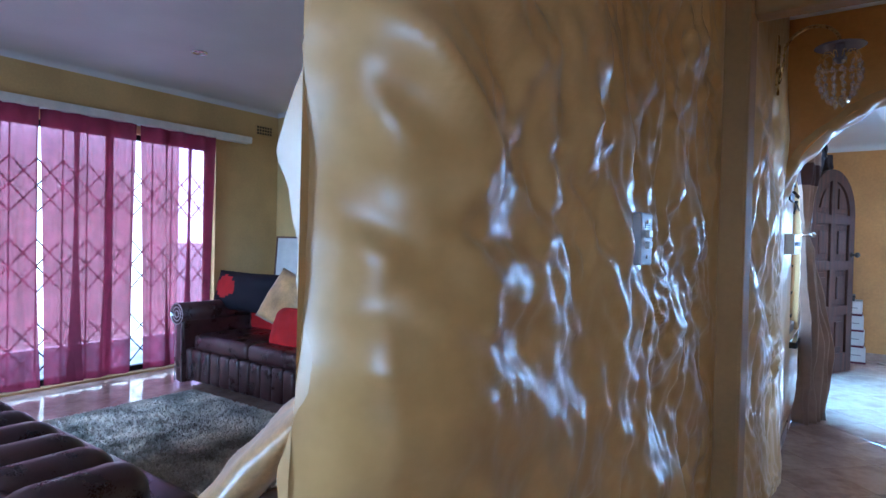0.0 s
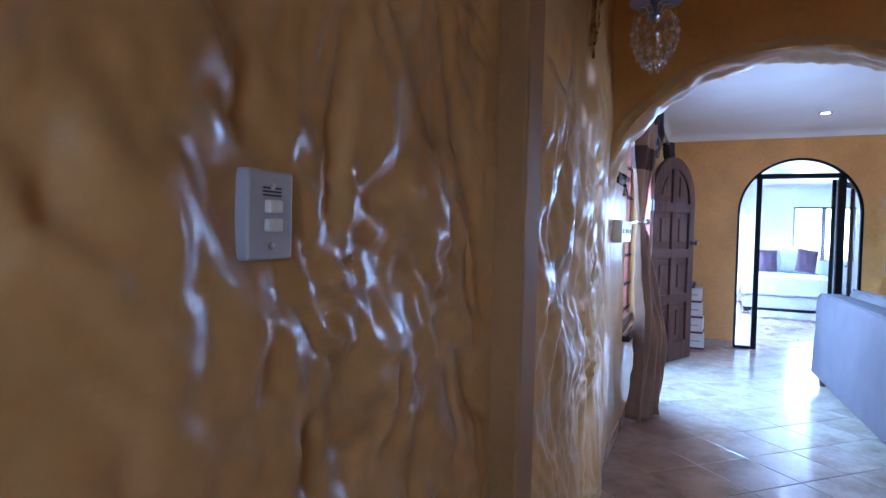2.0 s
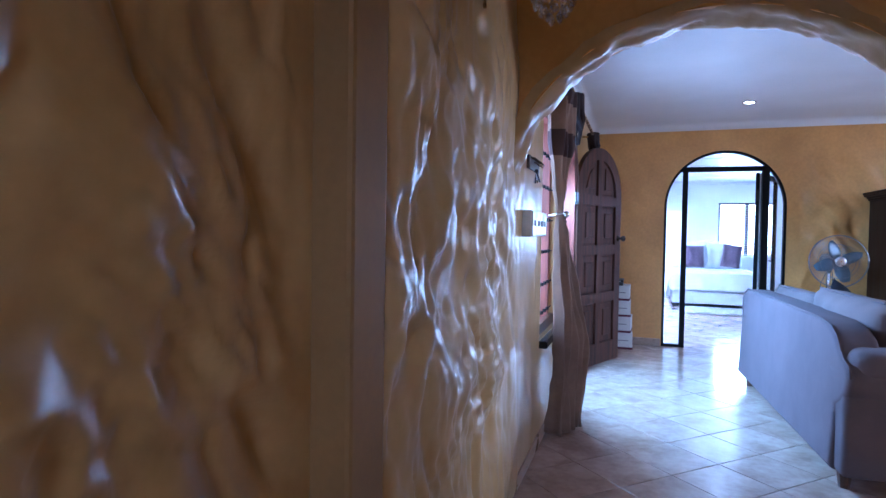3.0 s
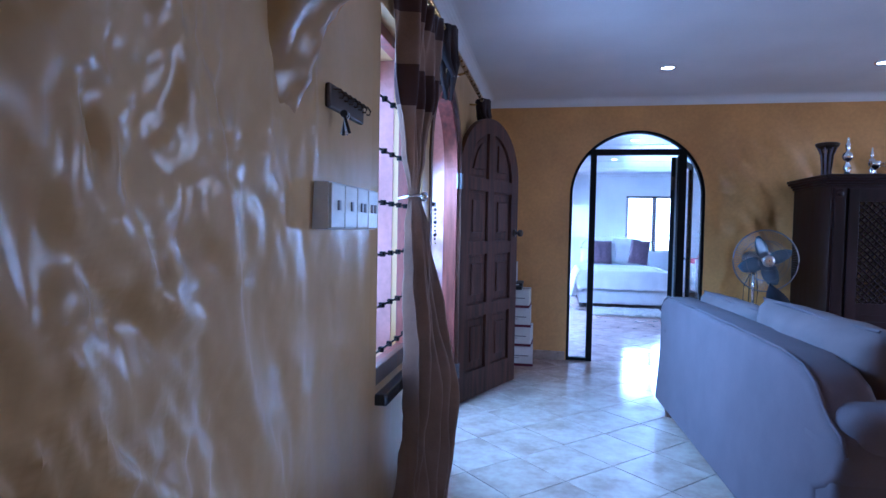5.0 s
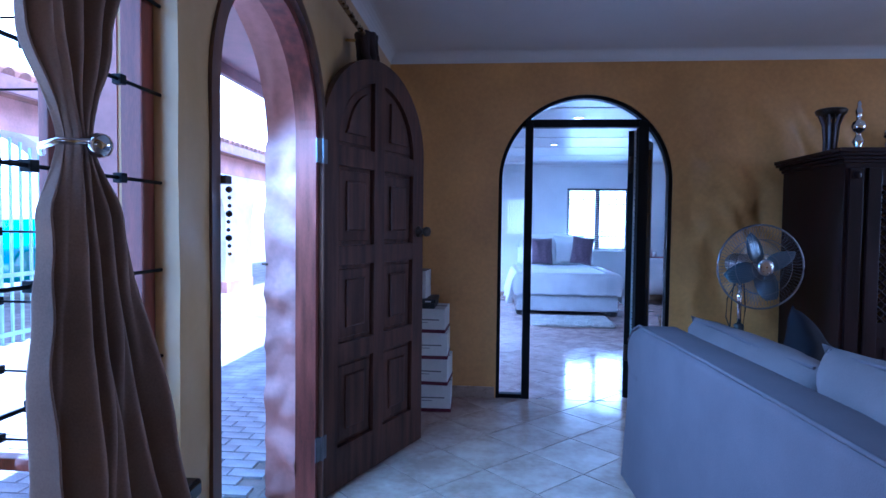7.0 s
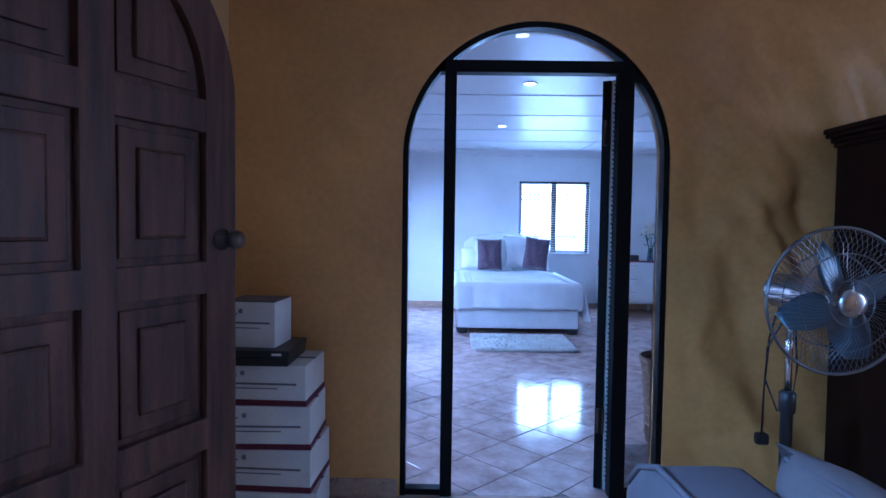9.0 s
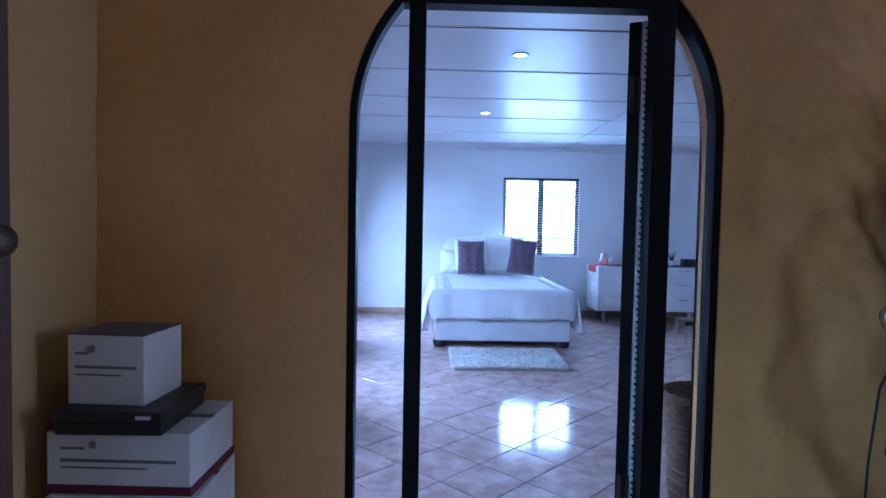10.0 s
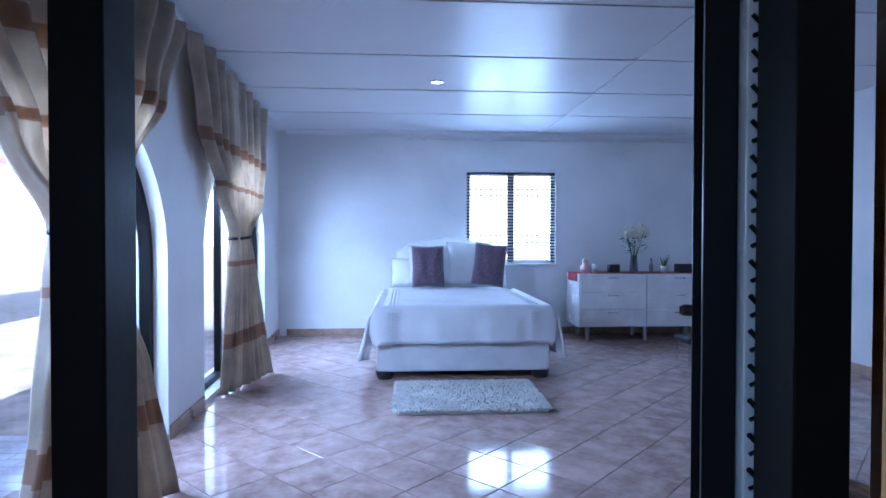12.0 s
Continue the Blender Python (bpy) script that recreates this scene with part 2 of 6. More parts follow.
def arc_z(u, op):
    """The height of an opening's head at u: (u0, u1, sill, spring, rise); rise 0 is a flat head."""
    u0, u1, _, spring, rise = op
    if rise <= 0:
        return spring
    c, a = (u0 + u1) / 2, (u1 - u0) / 2
    return spring + rise * math.sqrt(max(0.0, 1 - ((u - c) / a) ** 2))


def wall(name, place, u0, u1, z0, z1, thick, openings, material, step=0.0, disp=None, back=None):
    """A wall with openings that go through it. place(u, d, z): a point of it, d metres out of its front face.
    With step and disp the front is a fine relief."""
    us = {round(u0, 4), round(u1, 4)}
    for op in openings:
        k = 28 if op[4] > 0 else 1
        c, a = (op[0] + op[1]) / 2, (op[1] - op[0]) / 2
        us |= {round(c - a * math.cos(math.pi * i / k), 4) for i in range(k + 1)}
    us = sorted(us)
    if step:
        fine = [us[0]]
        for a, b in zip(us, us[1:]):
            n = max(1, int(math.ceil((b - a) / step)))
            fine += [a + (b - a) * i / n for i in range(1, n + 1)]
        us = fine
    verts, faces = [], []

    def quad(ps):
        i = len(verts)
        verts.extend(ps)
        faces.append((i, i + 1, i + 2, i + 3))

    def solids(ua, ub):
        mid = (ua + ub) / 2
        ops = sorted([o for o in openings if o[0] - 1e-6 < mid < o[1] + 1e-6], key=lambda o: o[2])
        lo_a = lo_b = z0
        out = []
        for o in ops:
            if o[2] > lo_a + 1e-6:
                out.append((lo_a, o[2], lo_b, o[2]))
            lo_a, lo_b = arc_z(ua, o), arc_z(ub, o)
        out.append((lo_a, z1, lo_b, z1))
        return out, ops

    cache = {}
    for ua, ub in zip(us, us[1:]):
        sol, ops = solids(ua, ub)
        for la, ha, lb, hb in sol:
            rows = max(1, int(round((z1 - z0) / step * (max(ha - la, hb - lb)) / (z1 - z0)))) if step else 1
            prev = None
            for r in range(rows + 1):
                f = r / rows
                za, zb = la + (ha - la) * f, lb + (hb - lb) * f
                pair = []
                for u, z in ((ua, za), (ub, zb)):
                    key = (round(u, 4), round(z, 4))
                    if key not in cache:
                        cache[key] = len(verts)
                        verts.append(place(u, disp(u, z) if disp else 0.0, z))
                    pair.append(cache[key])
                if prev:
                    faces.append((prev[0], prev[1], pair[1], pair[0]))
                prev = pair
            quad([place(ub, -thick, lb), place(ua, -thick, la), place(ua, -thick, ha), place(ub, -thick, hb)])
            for (pa, pb, flip) in (((la), (lb), 0), ((ha), (hb), 1)):
                q = [place(ua, disp(ua, pa) if disp else 0, pa), place(ub, disp(ub, pb) if disp else 0, pb), place(ub, -thick, pb), place(ua, -thick, pa)]
                quad(q if flip else q[::-1])
    for op in openings:
        for u, s in ((op[0], 1), (op[1], -1)):
            if u0 + 1e-4 < u < u1 - 1e-4:
                n = 12 if step else 1
                for i in range(n):
                    za, zb = op[2] + (op[3] - op[2]) * i / n, op[2] + (op[3] - op[2]) * (i + 1) / n
                    quad([place(u, disp(u, za) if disp else 0, za), place(u, -thick, za), place(u, -thick, zb), place(u, disp(u, zb) if disp else 0, zb)])
    for u in (u0, u1):
        n = max(1, int((z1 - z0) / step)) if step else 1
        for i in range(n):
            za, zb = z0 + (z1 - z0) * i / n, z0 + (z1 - z0) * (i + 1) / n
            quad([place(u, disp(u, za) if disp else 0, za), place(u, -thick, za), place(u, -thick, zb), place(u, disp(u, zb) if disp else 0, zb)])
    me = bpy.data.meshes.new(name)
    me.from_pydata([tuple(v) for v in verts], [], faces)
    me.materials.append(M[material])
    bm = bmesh.new()
    bm.from_mesh(me)
    bmesh.ops.recalc_face_normals(bm, faces=bm.faces[:])
    if step:
        for f in bm.faces:
            f.smooth = True
    bm.to_mesh(me)
    bm.free()
    if step:
        me.set_sharp_from_angle(angle=radians(50))
    return new(name, me)


def on_x(x, s=1):
    return lambda u, d, z: Vector((x + s * d, u, z))


def on_y(y, s=-1):
    return lambda u, d, z: Vector((u, y + s * d, z))


def ridges(scale_u, scale_z, amp, seed, sharp=2.0, slope=0.0):
    """Hand-worked plaster: uneven, branching wrinkles that run down the wall, with smoother patches between them."""
    def f(u, z):
        wu = u + slope * z + 0.13 * noise.noise((u * 2.1 + seed, z * 1.5, seed)) + 0.045 * noise.noise((u * 6.3, z * 4.4, seed + 3))
        wz = z + 0.14 * noise.noise((u * 1.9, z * 2.2, seed + 7)) + 0.05 * noise.noise((u * 5.1, z * 5.0, seed + 11))
        m = min(1.0, max(0.0, 0.5 + 1.3 * noise.noise((u * 1.4, z * 1.1, seed + 21))))
        a = 1 - min(1.0, 1.6 * math.sqrt(noise.noise((wu * scale_u, wz * scale_z, seed)) ** 2 + 0.004))
        b = 1 - min(1.0, 1.6 * math.sqrt(noise.noise((wu * scale_u * 2.1 + 4.1, wz * scale_z * 2.4, seed + 1.7)) ** 2 + 0.004))
        d = noise.noise((wu * scale_u * 0.6, wz * scale_z * 0.8, seed + 15))
        e = 1 - min(1.0, 1.6 * math.sqrt(noise.noise(((wu + 0.55 * wz) * scale_u * 0.9 + 7.7, wz * scale_z * 1.5, seed + 5.1)) ** 2 + 0.004))
        return amp * (0.45 * a ** sharp * (0.5 + 0.5 * m) + 0.30 * b ** sharp * (0.25 + 0.75 * m) + 0.30 * e ** sharp * (1.2 - m) + 0.40 * d - 0.25)
    return f


def trowelled(scale_u, scale_z, amp, seed, slope=0.0, crisp=0.5):
    """Plaster pushed about by hand: soft folds of several sizes, leaning with the slope, and short creases on the crests."""
    def f(u, z):
        wu = u + slope * z + 0.10 * noise.noise((u * 2.3 + seed, z * 1.9, seed)) + 0.035 * noise.noise((u * 7.1, z * 5.3, seed + 3))
        wz = z + 0.16 * noise.noise((u * 2.2, z * 2.6, seed + 7)) + 0.05 * noise.noise((u * 6.0, z * 6.0, seed + 11))
        a = noise.noise((wu * scale_u, wz * scale_z, seed))
        b = noise.noise((wu * scale_u * 2.2 + 3.3, wz * scale_z * 2.0, seed + 1.3))
        c = noise.noise(((wu + 0.3 * wz) * scale_u * 4.1, wz * scale_z * 4.4, seed + 2.9))
        d = noise.noise(((wu - 0.4 * wz) * scale_u * 8.5, wz * scale_z * 9.0, seed + 4.1))
        m = min(1.0, max(0.0, 0.45 + 1.6 * noise.noise((u * 2.6, z * 1.7, seed + 21))))
        crest = 0.5 - math.sqrt(b * b + 0.012)
        return amp * (0.62 * a + 0.30 * b + 0.42 * crisp * crest * (0.4 + 0.6 * m) + crisp * (0.25 + 0.75 * m) * (0.25 * c + 0.11 * d))
    return f


# ---- the structure ----
WX = 0.055        # face of the long wall with the window and the front door
CEIL = 2.55       # living room ceiling
BCEIL = 2.475     # bedroom ceiling
YF = 8.24         # face of the wall with the arched glass door
YB = 14.69        # far wall of the bedroom

hall_broad = trowelled(2.9, 2.1, 0.090, 3.1, 0.7, 1.0)
hall_close = trowelled(5.6, 4.0, 0.050, 5.9, 0.12, 1.3)


def hall_relief(u, z):
    m = min(1.0, max(0.0, (u - 0.55) / 0.45)) * min(1.0, max(0.12, (1.95 - z) / 0.45))
    flat = min(1.0, max(0.0, math.hypot((u - 1.16) / 0.075, (z - 1.325) / 0.09) - 0.6))
    return (hall_broad(u, z) * (1 - 0.45 * m) + hall_close(u, z) * (0.35 + 0.65 * m)) * flat - 0.012


edge_wob = lambda z: 0.02 * noise.noise((z * 3.1, 4.4, 0))


def wall_a_disp(u, z):
    near = min(1.0, max(0.0, (2.11 - u) / 0.12))
    side = min(1.0, max(0.0, (u - 0.26) / 0.05))
    return hall_relief(u, z) * near - 0.014 * (1 - side) ** 2


def hall_point(u, d, z):
    """The wall's near end is rounded off towards the lounge."""
    f = min(1.0, max(0.0, (0.46 - u) / 0.20))
    back = 0.165 * (1 - math.sqrt(max(0.0, 1 - f * f))) if d > -0.16 else 0.0
    return Vector((d - back, u + edge_wob(z) * f, z))


structure(wall("wall_hall", hall_point, 0.26, 2.12, 0, 2.65, 0.17, [], "plaster_hall", 0.011, wall_a_disp),
          "ochre varnished plaster wall with hand-worked vertical ridges", "wall")

b_broad = trowelled(2.6, 1.6, 0.080, 8.3, 0.25, 0.4)
b_close = trowelled(6.0, 3.3, 0.050, 9.7, 0.08, 1.1)

b_long = trowelled(3.2, 0.9, 0.075, 4.4, 0.2, 0.3)


def b_relief(u, z):
    f = min(1.0, max(0.0, (u - 3.2) / 0.4))
    return b_broad(u, z) * 0.8 * (1 - f) + b_long(u, z) * 1.2 * f + b_close(u, z) * (1.3 - 1.0 * f) + 0.012 * min(1.0, max(0.0, (u - 3.3) / 0.2))


def wall_b_disp(u, z):
    e = min(1.0, max(0.0, (u - 2.25) / 0.06)) * min(1.0, max(0.7, (4.3 - u) / 0.5)) * min(1.0, max(0.0, (4.48 - u) / 0.16))
    top = min(1.0, max(0.0, (2.25 - z) / 0.5))
    calm = 1 - 0.75 * min(1.0, max(0.0, (u - 3.85) / 0.12))
    return b_relief(u, z) * e * calm * (0.25 + 0.75 * top)


structure(wall("wall_lobby", lambda u, d, z: Vector((0.075 - 0.02 * min(1, max(0, (u - 3.4) / 0.6)) + d, u, z)), 2.25, 4.48, 0, 2.65, 0.20, [], "plaster_living", 0.012, wall_b_disp),
          "ochre plaster wall with dense wavy ridges beside the arch", "wall")
# smooth jamb and lintel between hall and lobby
bm = bmesh.new()
bm_box(bm, -0.2, 0.088, 2.105, 2.27, 0, 2.65, 0.012)
structure(obj("trim_jamb", bm, "paint_jamb"), "smooth ochre painted jamb between the two plastered walls", "trim")
structure(box("trim_lintel", 0.088, 2.1, 2.17, 2.27, 2.17, 2.65, "paint_jamb", bev=0.012), "cream painted lintel across the hall", "trim")

# wall with the big arch
arch_relief = ridges(2.2, 1.0, 0.006, 14.2, 1.5)
ARCH = (0.0, 1.79, 0.0, 1.38, 0.825)


def arch_disp(u, z):
    return arch_relief(u, z)


structure(wall("wall_arch", on_y(3.66, -1), -0.05, 2.1, 0, 2.65, 0.24, [ARCH], "plaster_arch", 0.03, arch_disp), "orange ochre wall with a wide round arch", "wall")
# rounded, knobbly plaster lining of the arch
verts, faces = [], []
NA, NW = 90, 14
for i in range(NA + 1):
    a = math.pi * i / NA
    cx, cz = 0.895 - 0.895 * math.cos(a), 1.38 + 0.825 * math.sin(a)
    ox, oz = math.cos(a), -math.sin(a)
    for j in range(NW + 1):
        w = j / NW
        y = 3.635 + 0.29 * w
        lift = 0.012 + 0.012 * math.sin(math.pi * w) + 0.026 * noise.noise((a * 5, y * 9, 2.0)) + 0.014 * noise.noise((a * 16, y * 22, 7.0))
        lift -= 0.05 * abs(2 * w - 1) ** 6
        verts.append((cx + ox * lift, y, cz + oz * lift))
for i in range(NA):
    for j in range(NW):
        k = i * (NW + 1) + j
        faces.append((k, k + 1, k + NW + 2, k + NW + 1))
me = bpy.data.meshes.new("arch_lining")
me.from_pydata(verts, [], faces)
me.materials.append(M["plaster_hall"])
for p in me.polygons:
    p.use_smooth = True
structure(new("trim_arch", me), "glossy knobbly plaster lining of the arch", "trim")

# long wall with window and arched front door
WIN = (4.57, 5.32, 0.64, 2.12, 0.0)
DOOR = (5.50, 6.53, 0.0, 1.66, 0.51)
c_relief = ridges(4.2, 1.8, 0.018, 21.7, 1.7, 0.1)


def wall_c_disp(u, z):
    d = min(abs(u - WIN[0]), abs(u - 4.48), 9)
    amp = 0.5
    return c_relief(u, z) * amp * min(1.0, d / 0.10) * min(1.0, 0.3 + (2.6 - z) / 1.2)


structure(wall("wall_entrance", on_x(WX), 4.48, YF + 0.2, 0, 2.65, 0.25, [WIN, DOOR], "plaster_living", 0.02, wall_c_disp),
          "cream ochre plaster wall with a window and an arched doorway", "wall")

# wall with the arched glass door
GD = (0.87, 2.115, 0.0, 1.62, 0.625)
f_relief = trowelled(3.0, 1.9, 0.14, 33.3, 0.5, 0.5)


def wall_f_disp(u, z):
    right = min(1.0, max(0.0, (u - 2.13) / 0.22))
    left = 0.12
    e = min(1.0, abs(u - GD[1]) / 0.12, abs(u - GD[0]) / 0.12) if z < 2.3 else 1
    return f_relief(u, z) * (left + (1 - left) * right) * e * min(1.0, max(0.0, (2.44 - z) / 0.7))


structure(wall("wall_glass_door", on_y(YF, -1), -0.25, 6.0, 0, 2.65, 0.18, [GD], "plaster_gold", 0.02, wall_f_disp),
          "golden plaster wall with swirled relief and an arched doorway", "wall")
# white skin of the same wall on the bedroom side
structure(wall("wall_bedroom_near", on_y(YF + 0.18, 1), -0.05, 5.6, 0, 2.6, 0.02, [(0.87, 2.115, 0.0, 1.62, 0.625)], "white_wall"), "white bedroom wall round the glass door", "wall")

# remaining walls of the living room and hall
# this window is out of view, added only to let the fill in
structure(wall("wall_living_side", on_x(6.0, -1), 3.6, YF + 0.2, 0, 2.65, 0.2, [(5.65, 7.15, 0.88, 2.12, 0)], "plaster_gold"), "plain golden wall with an added, unseen window for fill light", "wall")
structure(wall("wall_living_back", on_y(3.90, 1), 2.1, 6.0, 0, 2.65, 0.24, [], "plaster_gold"), "plain golden wall", "wall")
structure(box("wall_hall_side", 2.1, 2.3, -2.7, 3.66, 0, 2.65, "plaster_gold"), "plain golden hall wall", "wall")
# both openings are added out of view, for the fill lamps behind them
structure(wall("wall_hall_back", on_y(-2.5, 1), -5.1, 2.1, 0, 2.7, 0.2, [(-3.6, -1.6, 0.78, 2.05, 0), (1.2, 1.9, 1.1, 2.0, 0)], "plaster_gold"), "plain golden wall with two added, unseen windows for fill light", "wall")

# lounge
LX = -4.98
structure(wall("wall_lounge_window", on_x(LX), -2.5, 4.05, 0, 2.75, 0.22, [(0.3, 3.27, 0.02, 2.22, 0)], "wall_lounge"), "yellow lounge wall with a wide sliding window", "wall")
structure(box("wall_lounge_back", LX - 0.2, -0.22, 4.05, 4.3, 0, 2.75, "wall_lounge"), "plain yellow lounge wall", "wall")

# bedroom
BA1 = (9.05, 11.03, 0.04, 1.05, 0.80)
BA2 = (11.72, 13.85, 0.04, 1.05, 0.83)
BX = 0.04
# the long bedroom wall runs a little out of square
SKEW = pose(0.06, 11.2, 0, 0, 0, 2.6) @ Matrix.Translation((-0.04, -11.2, 0))
arches = structure(wall("wall_bedroom_arches", on_x(BX), YF + 0.15, YB + 0.1, 0, 2.6, 0.24, [BA1, BA2], "white_wall"), "white bedroom wall with two wide arched windows", "wall")
arches.matrix_world = SKEW
BW = (2.18, 3.29, 0.87, 2.0, 0)
structure(wall("wall_bedroom_back", on_y(YB, -1), -0.3, 5.6, 0, 2.6, 0.22, [BW], "white_wall"), "white bedroom wall with a barred window", "wall")
structure(box("wall_bedroom_side", 5.4, 5.6, YF + 0.2, YB, 0, 2.6, "white_wall"), "plain white bedroom wall", "wall")

# ceilings
structure(box("ceiling_living", -0.2, 6.1, 3.7, YF + 0.1, CEIL, CEIL + 0.12, "ceiling"), "smooth white painted ceiling", "ceiling")
structure(box("ceiling_hall", -0.2, 2.2, -2.7, 3.7, 2.63, 2.75, "ceiling"), "smooth white painted ceiling", "ceiling")
structure(box("ceiling_lounge", LX - 0.2, -0.2, -2.7, 4.2, 2.70, 2.80, "ceiling"), "smooth white painted ceiling", "ceiling")
bm = bmesh.new()
y = YF + 0.2
bm_box(bm, -0.2, 5.6, y, YB + 0.1, BCEIL + 0.012, BCEIL + 0.12)
for k in range(8):
    a, b = 8.90 + 0.95 * (k - 1) + 0.012, 8.90 + 0.95 * k - 0.012
    a, b = max(a, y), min(b, YB)
    for xa, xb in ((-0.2, 3.09), (3.11, 5.6)):
        bm_box(bm, xa, xb, a, b, BCEIL, BCEIL + 0.012, 0.003)
    bm_box(bm, -0.2, 5.6, b, b + 0.024, BCEIL - 0.006, BCEIL + 0.010, 0.003)
structure(obj("ceiling_bedroom", bm, "ceiling_gloss"), "glossy white ceiling of wide boards with cover strips", "ceiling")

# floors: slab, then tiles laid on the diagonal
structure(box("floor", -0.25, 6.2, -2.7, YF + 0.02, -0.14, -0.004, "grout"), "cream marbled floor tiles laid diagonally", "floor")
structure(box("floor_bedroom", -0.25, 5.6, YF + 0.02, YB + 0.2, -0.14, -0.004, "grout"), "pink marbled floor tiles laid diagonally", "floor")
structure(box("floor_lounge", LX - 0.2, -0.25, -2.7, 4.2, -0.14, -0.004, "grout"), "cream marbled lounge floor tiles", "floor")
structure(box("ground_back", -0.3, 300, 15.5, 300, -0.4, -0.06, "sand"), "pale sunlit ground behind the house", "ground")
structure(box("ground", -300, -0.3, 4.3, 300, -0.4, -0.06, "sand"), "pale paved yard", "ground")

# ---- shapes shared by several things ----
def thin_cloth(name, color, share=0.5, transparent=0.0, through_tint=(1, 1, 1)):
    """Cloth that lets light through."""
    m = mat(name, color, 0.85, vary=0.15, scale=5, fine=260, bump=0.25, bump_dist=0.001, sheen=0.15)
    nt = m.node_tree
    n, lk = nt.nodes, nt.links
    b = n["Principled BSDF"]
    tr, mx = n.new("ShaderNodeBsdfTranslucent"), n.new("ShaderNodeMixShader")
    src = b.inputs["Base Color"].links[0].from_socket
    lk.new(src, tr.inputs[0])
    mx.inputs[0].default_value = share
    lk.new(b.outputs[0], mx.inputs[1]), lk.new(tr.outputs[0], mx.inputs[2])
    last = mx
    if transparent:
        tp, m2 = n.new("ShaderNodeBsdfTransparent"), n.new("ShaderNodeMixShader")
        tp.inputs[0].default_value = (*through_tint, 1)
        m2.inputs[0].default_value = transparent
        lk.new(mx.outputs[0], m2.inputs[1]), lk.new(tp.outputs[0], m2.inputs[2])
        last = m2
    lk.new(last.outputs[0], n["Material Output"].inputs[0])
    return m


M["drape"] = thin_cloth("beige_taffeta", (0.33, 0.21, 0.145), 0.12)
M["drape_band"] = thin_cloth("brown_taffeta", (0.075, 0.035, 0.03), 0.1)
M["drape_bed"] = thin_cloth("cream_curtain_cloth", (0.62, 0.54, 0.43), 0.42)
M["drape_bed_band"] = thin_cloth("tan_curtain_cloth", (0.40, 0.26, 0.17), 0.4)
M["red_sheer"] = thin_cloth("crimson_blind_cloth", (0.20, 0.022, 0.055), 0.3, 0.10, (0.95, 0.6, 0.78))
M["dark_cloth"] = mat("dark_brown_cloth", (0.03, 0.016, 0.015), 0.85, vary=0.3, fine=200, bump=0.4)
M["sill_black"] = mat("polished_black_sill", (0.015, 0.012, 0.014), 0.12, vary=0.2, bump=0.03)
M["crystal"] = clear("cut_crystal", (0.90, 0.90, 0.93), 0.02, 0.3)
M["frosted"] = mat("frosted_glass_dish", (0.20, 0.18, 0.22), 0.12, vary=0.05, bump=0.0)
M["lamp_on"] = glow("lit_downlight", (0.92, 0.97, 1.0), 9.0)
M["silver_trophy"] = mat("polished_trophy", (0.8, 0.8, 0.8), 0.12, metal=1, vary=0.05, bump=0)
M["dial_grey"] = mat("grey_plastic", (0.36, 0.36, 0.38), 0.4, vary=0.06, bump=0.03)
M["rust"] = mat("dark_bronze_metal", (0.07, 0.045, 0.03), 0.45, metal=0.6, vary=0.3, fine=120, bump=0.15)
M["maroon"] = mat("maroon_print", (0.10, 0.01, 0.03), 0.6, vary=0.1, bump=0.02)
M["ink"] = mat("grey_print", (0.16, 0.15, 0.17), 0.6, vary=0.1, bump=0.0)
M["fan_blade"] = mat("blue_grey_fan_blade", (0.09, 0.12, 0.15), 0.35, metal=0.3, vary=0.06, bump=0.01)
M["glass_blue"] = clear("clear_vase_glass", (0.75, 0.80, 0.85), 0.0)
M["wire"] = mat("dull_steel_wire", (0.22, 0.22, 0.24), 0.4, metal=1.0, vary=0.1, bump=0.0)
M["leaf"] = mat("green_leaf", (0.05, 0.11, 0.03), 0.5, vary=0.3, scale=20, bump=0.1)
M["petal"] = mat("cream_petal", (0.72, 0.70, 0.58), 0.7, vary=0.1, scale=20, bump=0.1)
M["wicker"] = mat("brown_wicker", (0.20, 0.12, 0.07), 0.7, vary=0.3, scale=25, fine=120, bump=0.8, bump_dist=0.006, stretch=(1, 1, 4))


def curtain(bm, spans, zs, place, folds, depth, cols=90, seed=0.0, twist=0.0):
    """Hanging cloth: at each height a span (start, end) along the rail, gathered into folds. place(u, d, z)."""
    grid = []
    for (a, b), z in zip(spans, zs):
        w = b - a
        row = []
        for k in range(cols + 1):
            s = k / cols
            u = a + w * s
            f = math.sin(2 * math.pi * folds * s + twist * z + 0.5 * math.sin(5 * s + seed + z)) + 0.35 * math.sin(4.6 * math.pi * folds * s + seed)
            d = depth * min(1.0, 0.15 + 2.4 * w) * f + 0.015 * noise.noise((s * 6 + seed, z * 1.5, 3))
            row.append(bm.verts.new(place(u, d, z)))
        grid.append(row)
    for r0, r1 in zip(grid, grid[1:]):
        for k in range(cols):
            bm.faces.new((r0[k], r0[k + 1], r1[k + 1], r1[k]))


def spans_between(keys, n):
    """Smoothly interpolated (z, start, end) keys into n rows."""
    zs, spans = [], []
    for i in range(n):
        t = i / (n - 1) * (len(keys) - 1)
        k = min(int(t), len(keys) - 2)
        f = t - k
        f = f * f * (3 - 2 * f)
        lin = t - k
        a, b = keys[k], keys[k + 1]
        zs.append(a[0] + (b[0] - a[0]) * lin)
        spans.append((a[1] + (b[1] - a[1]) * f, a[2] + (b[2] - a[2]) * f))
    return spans, zs


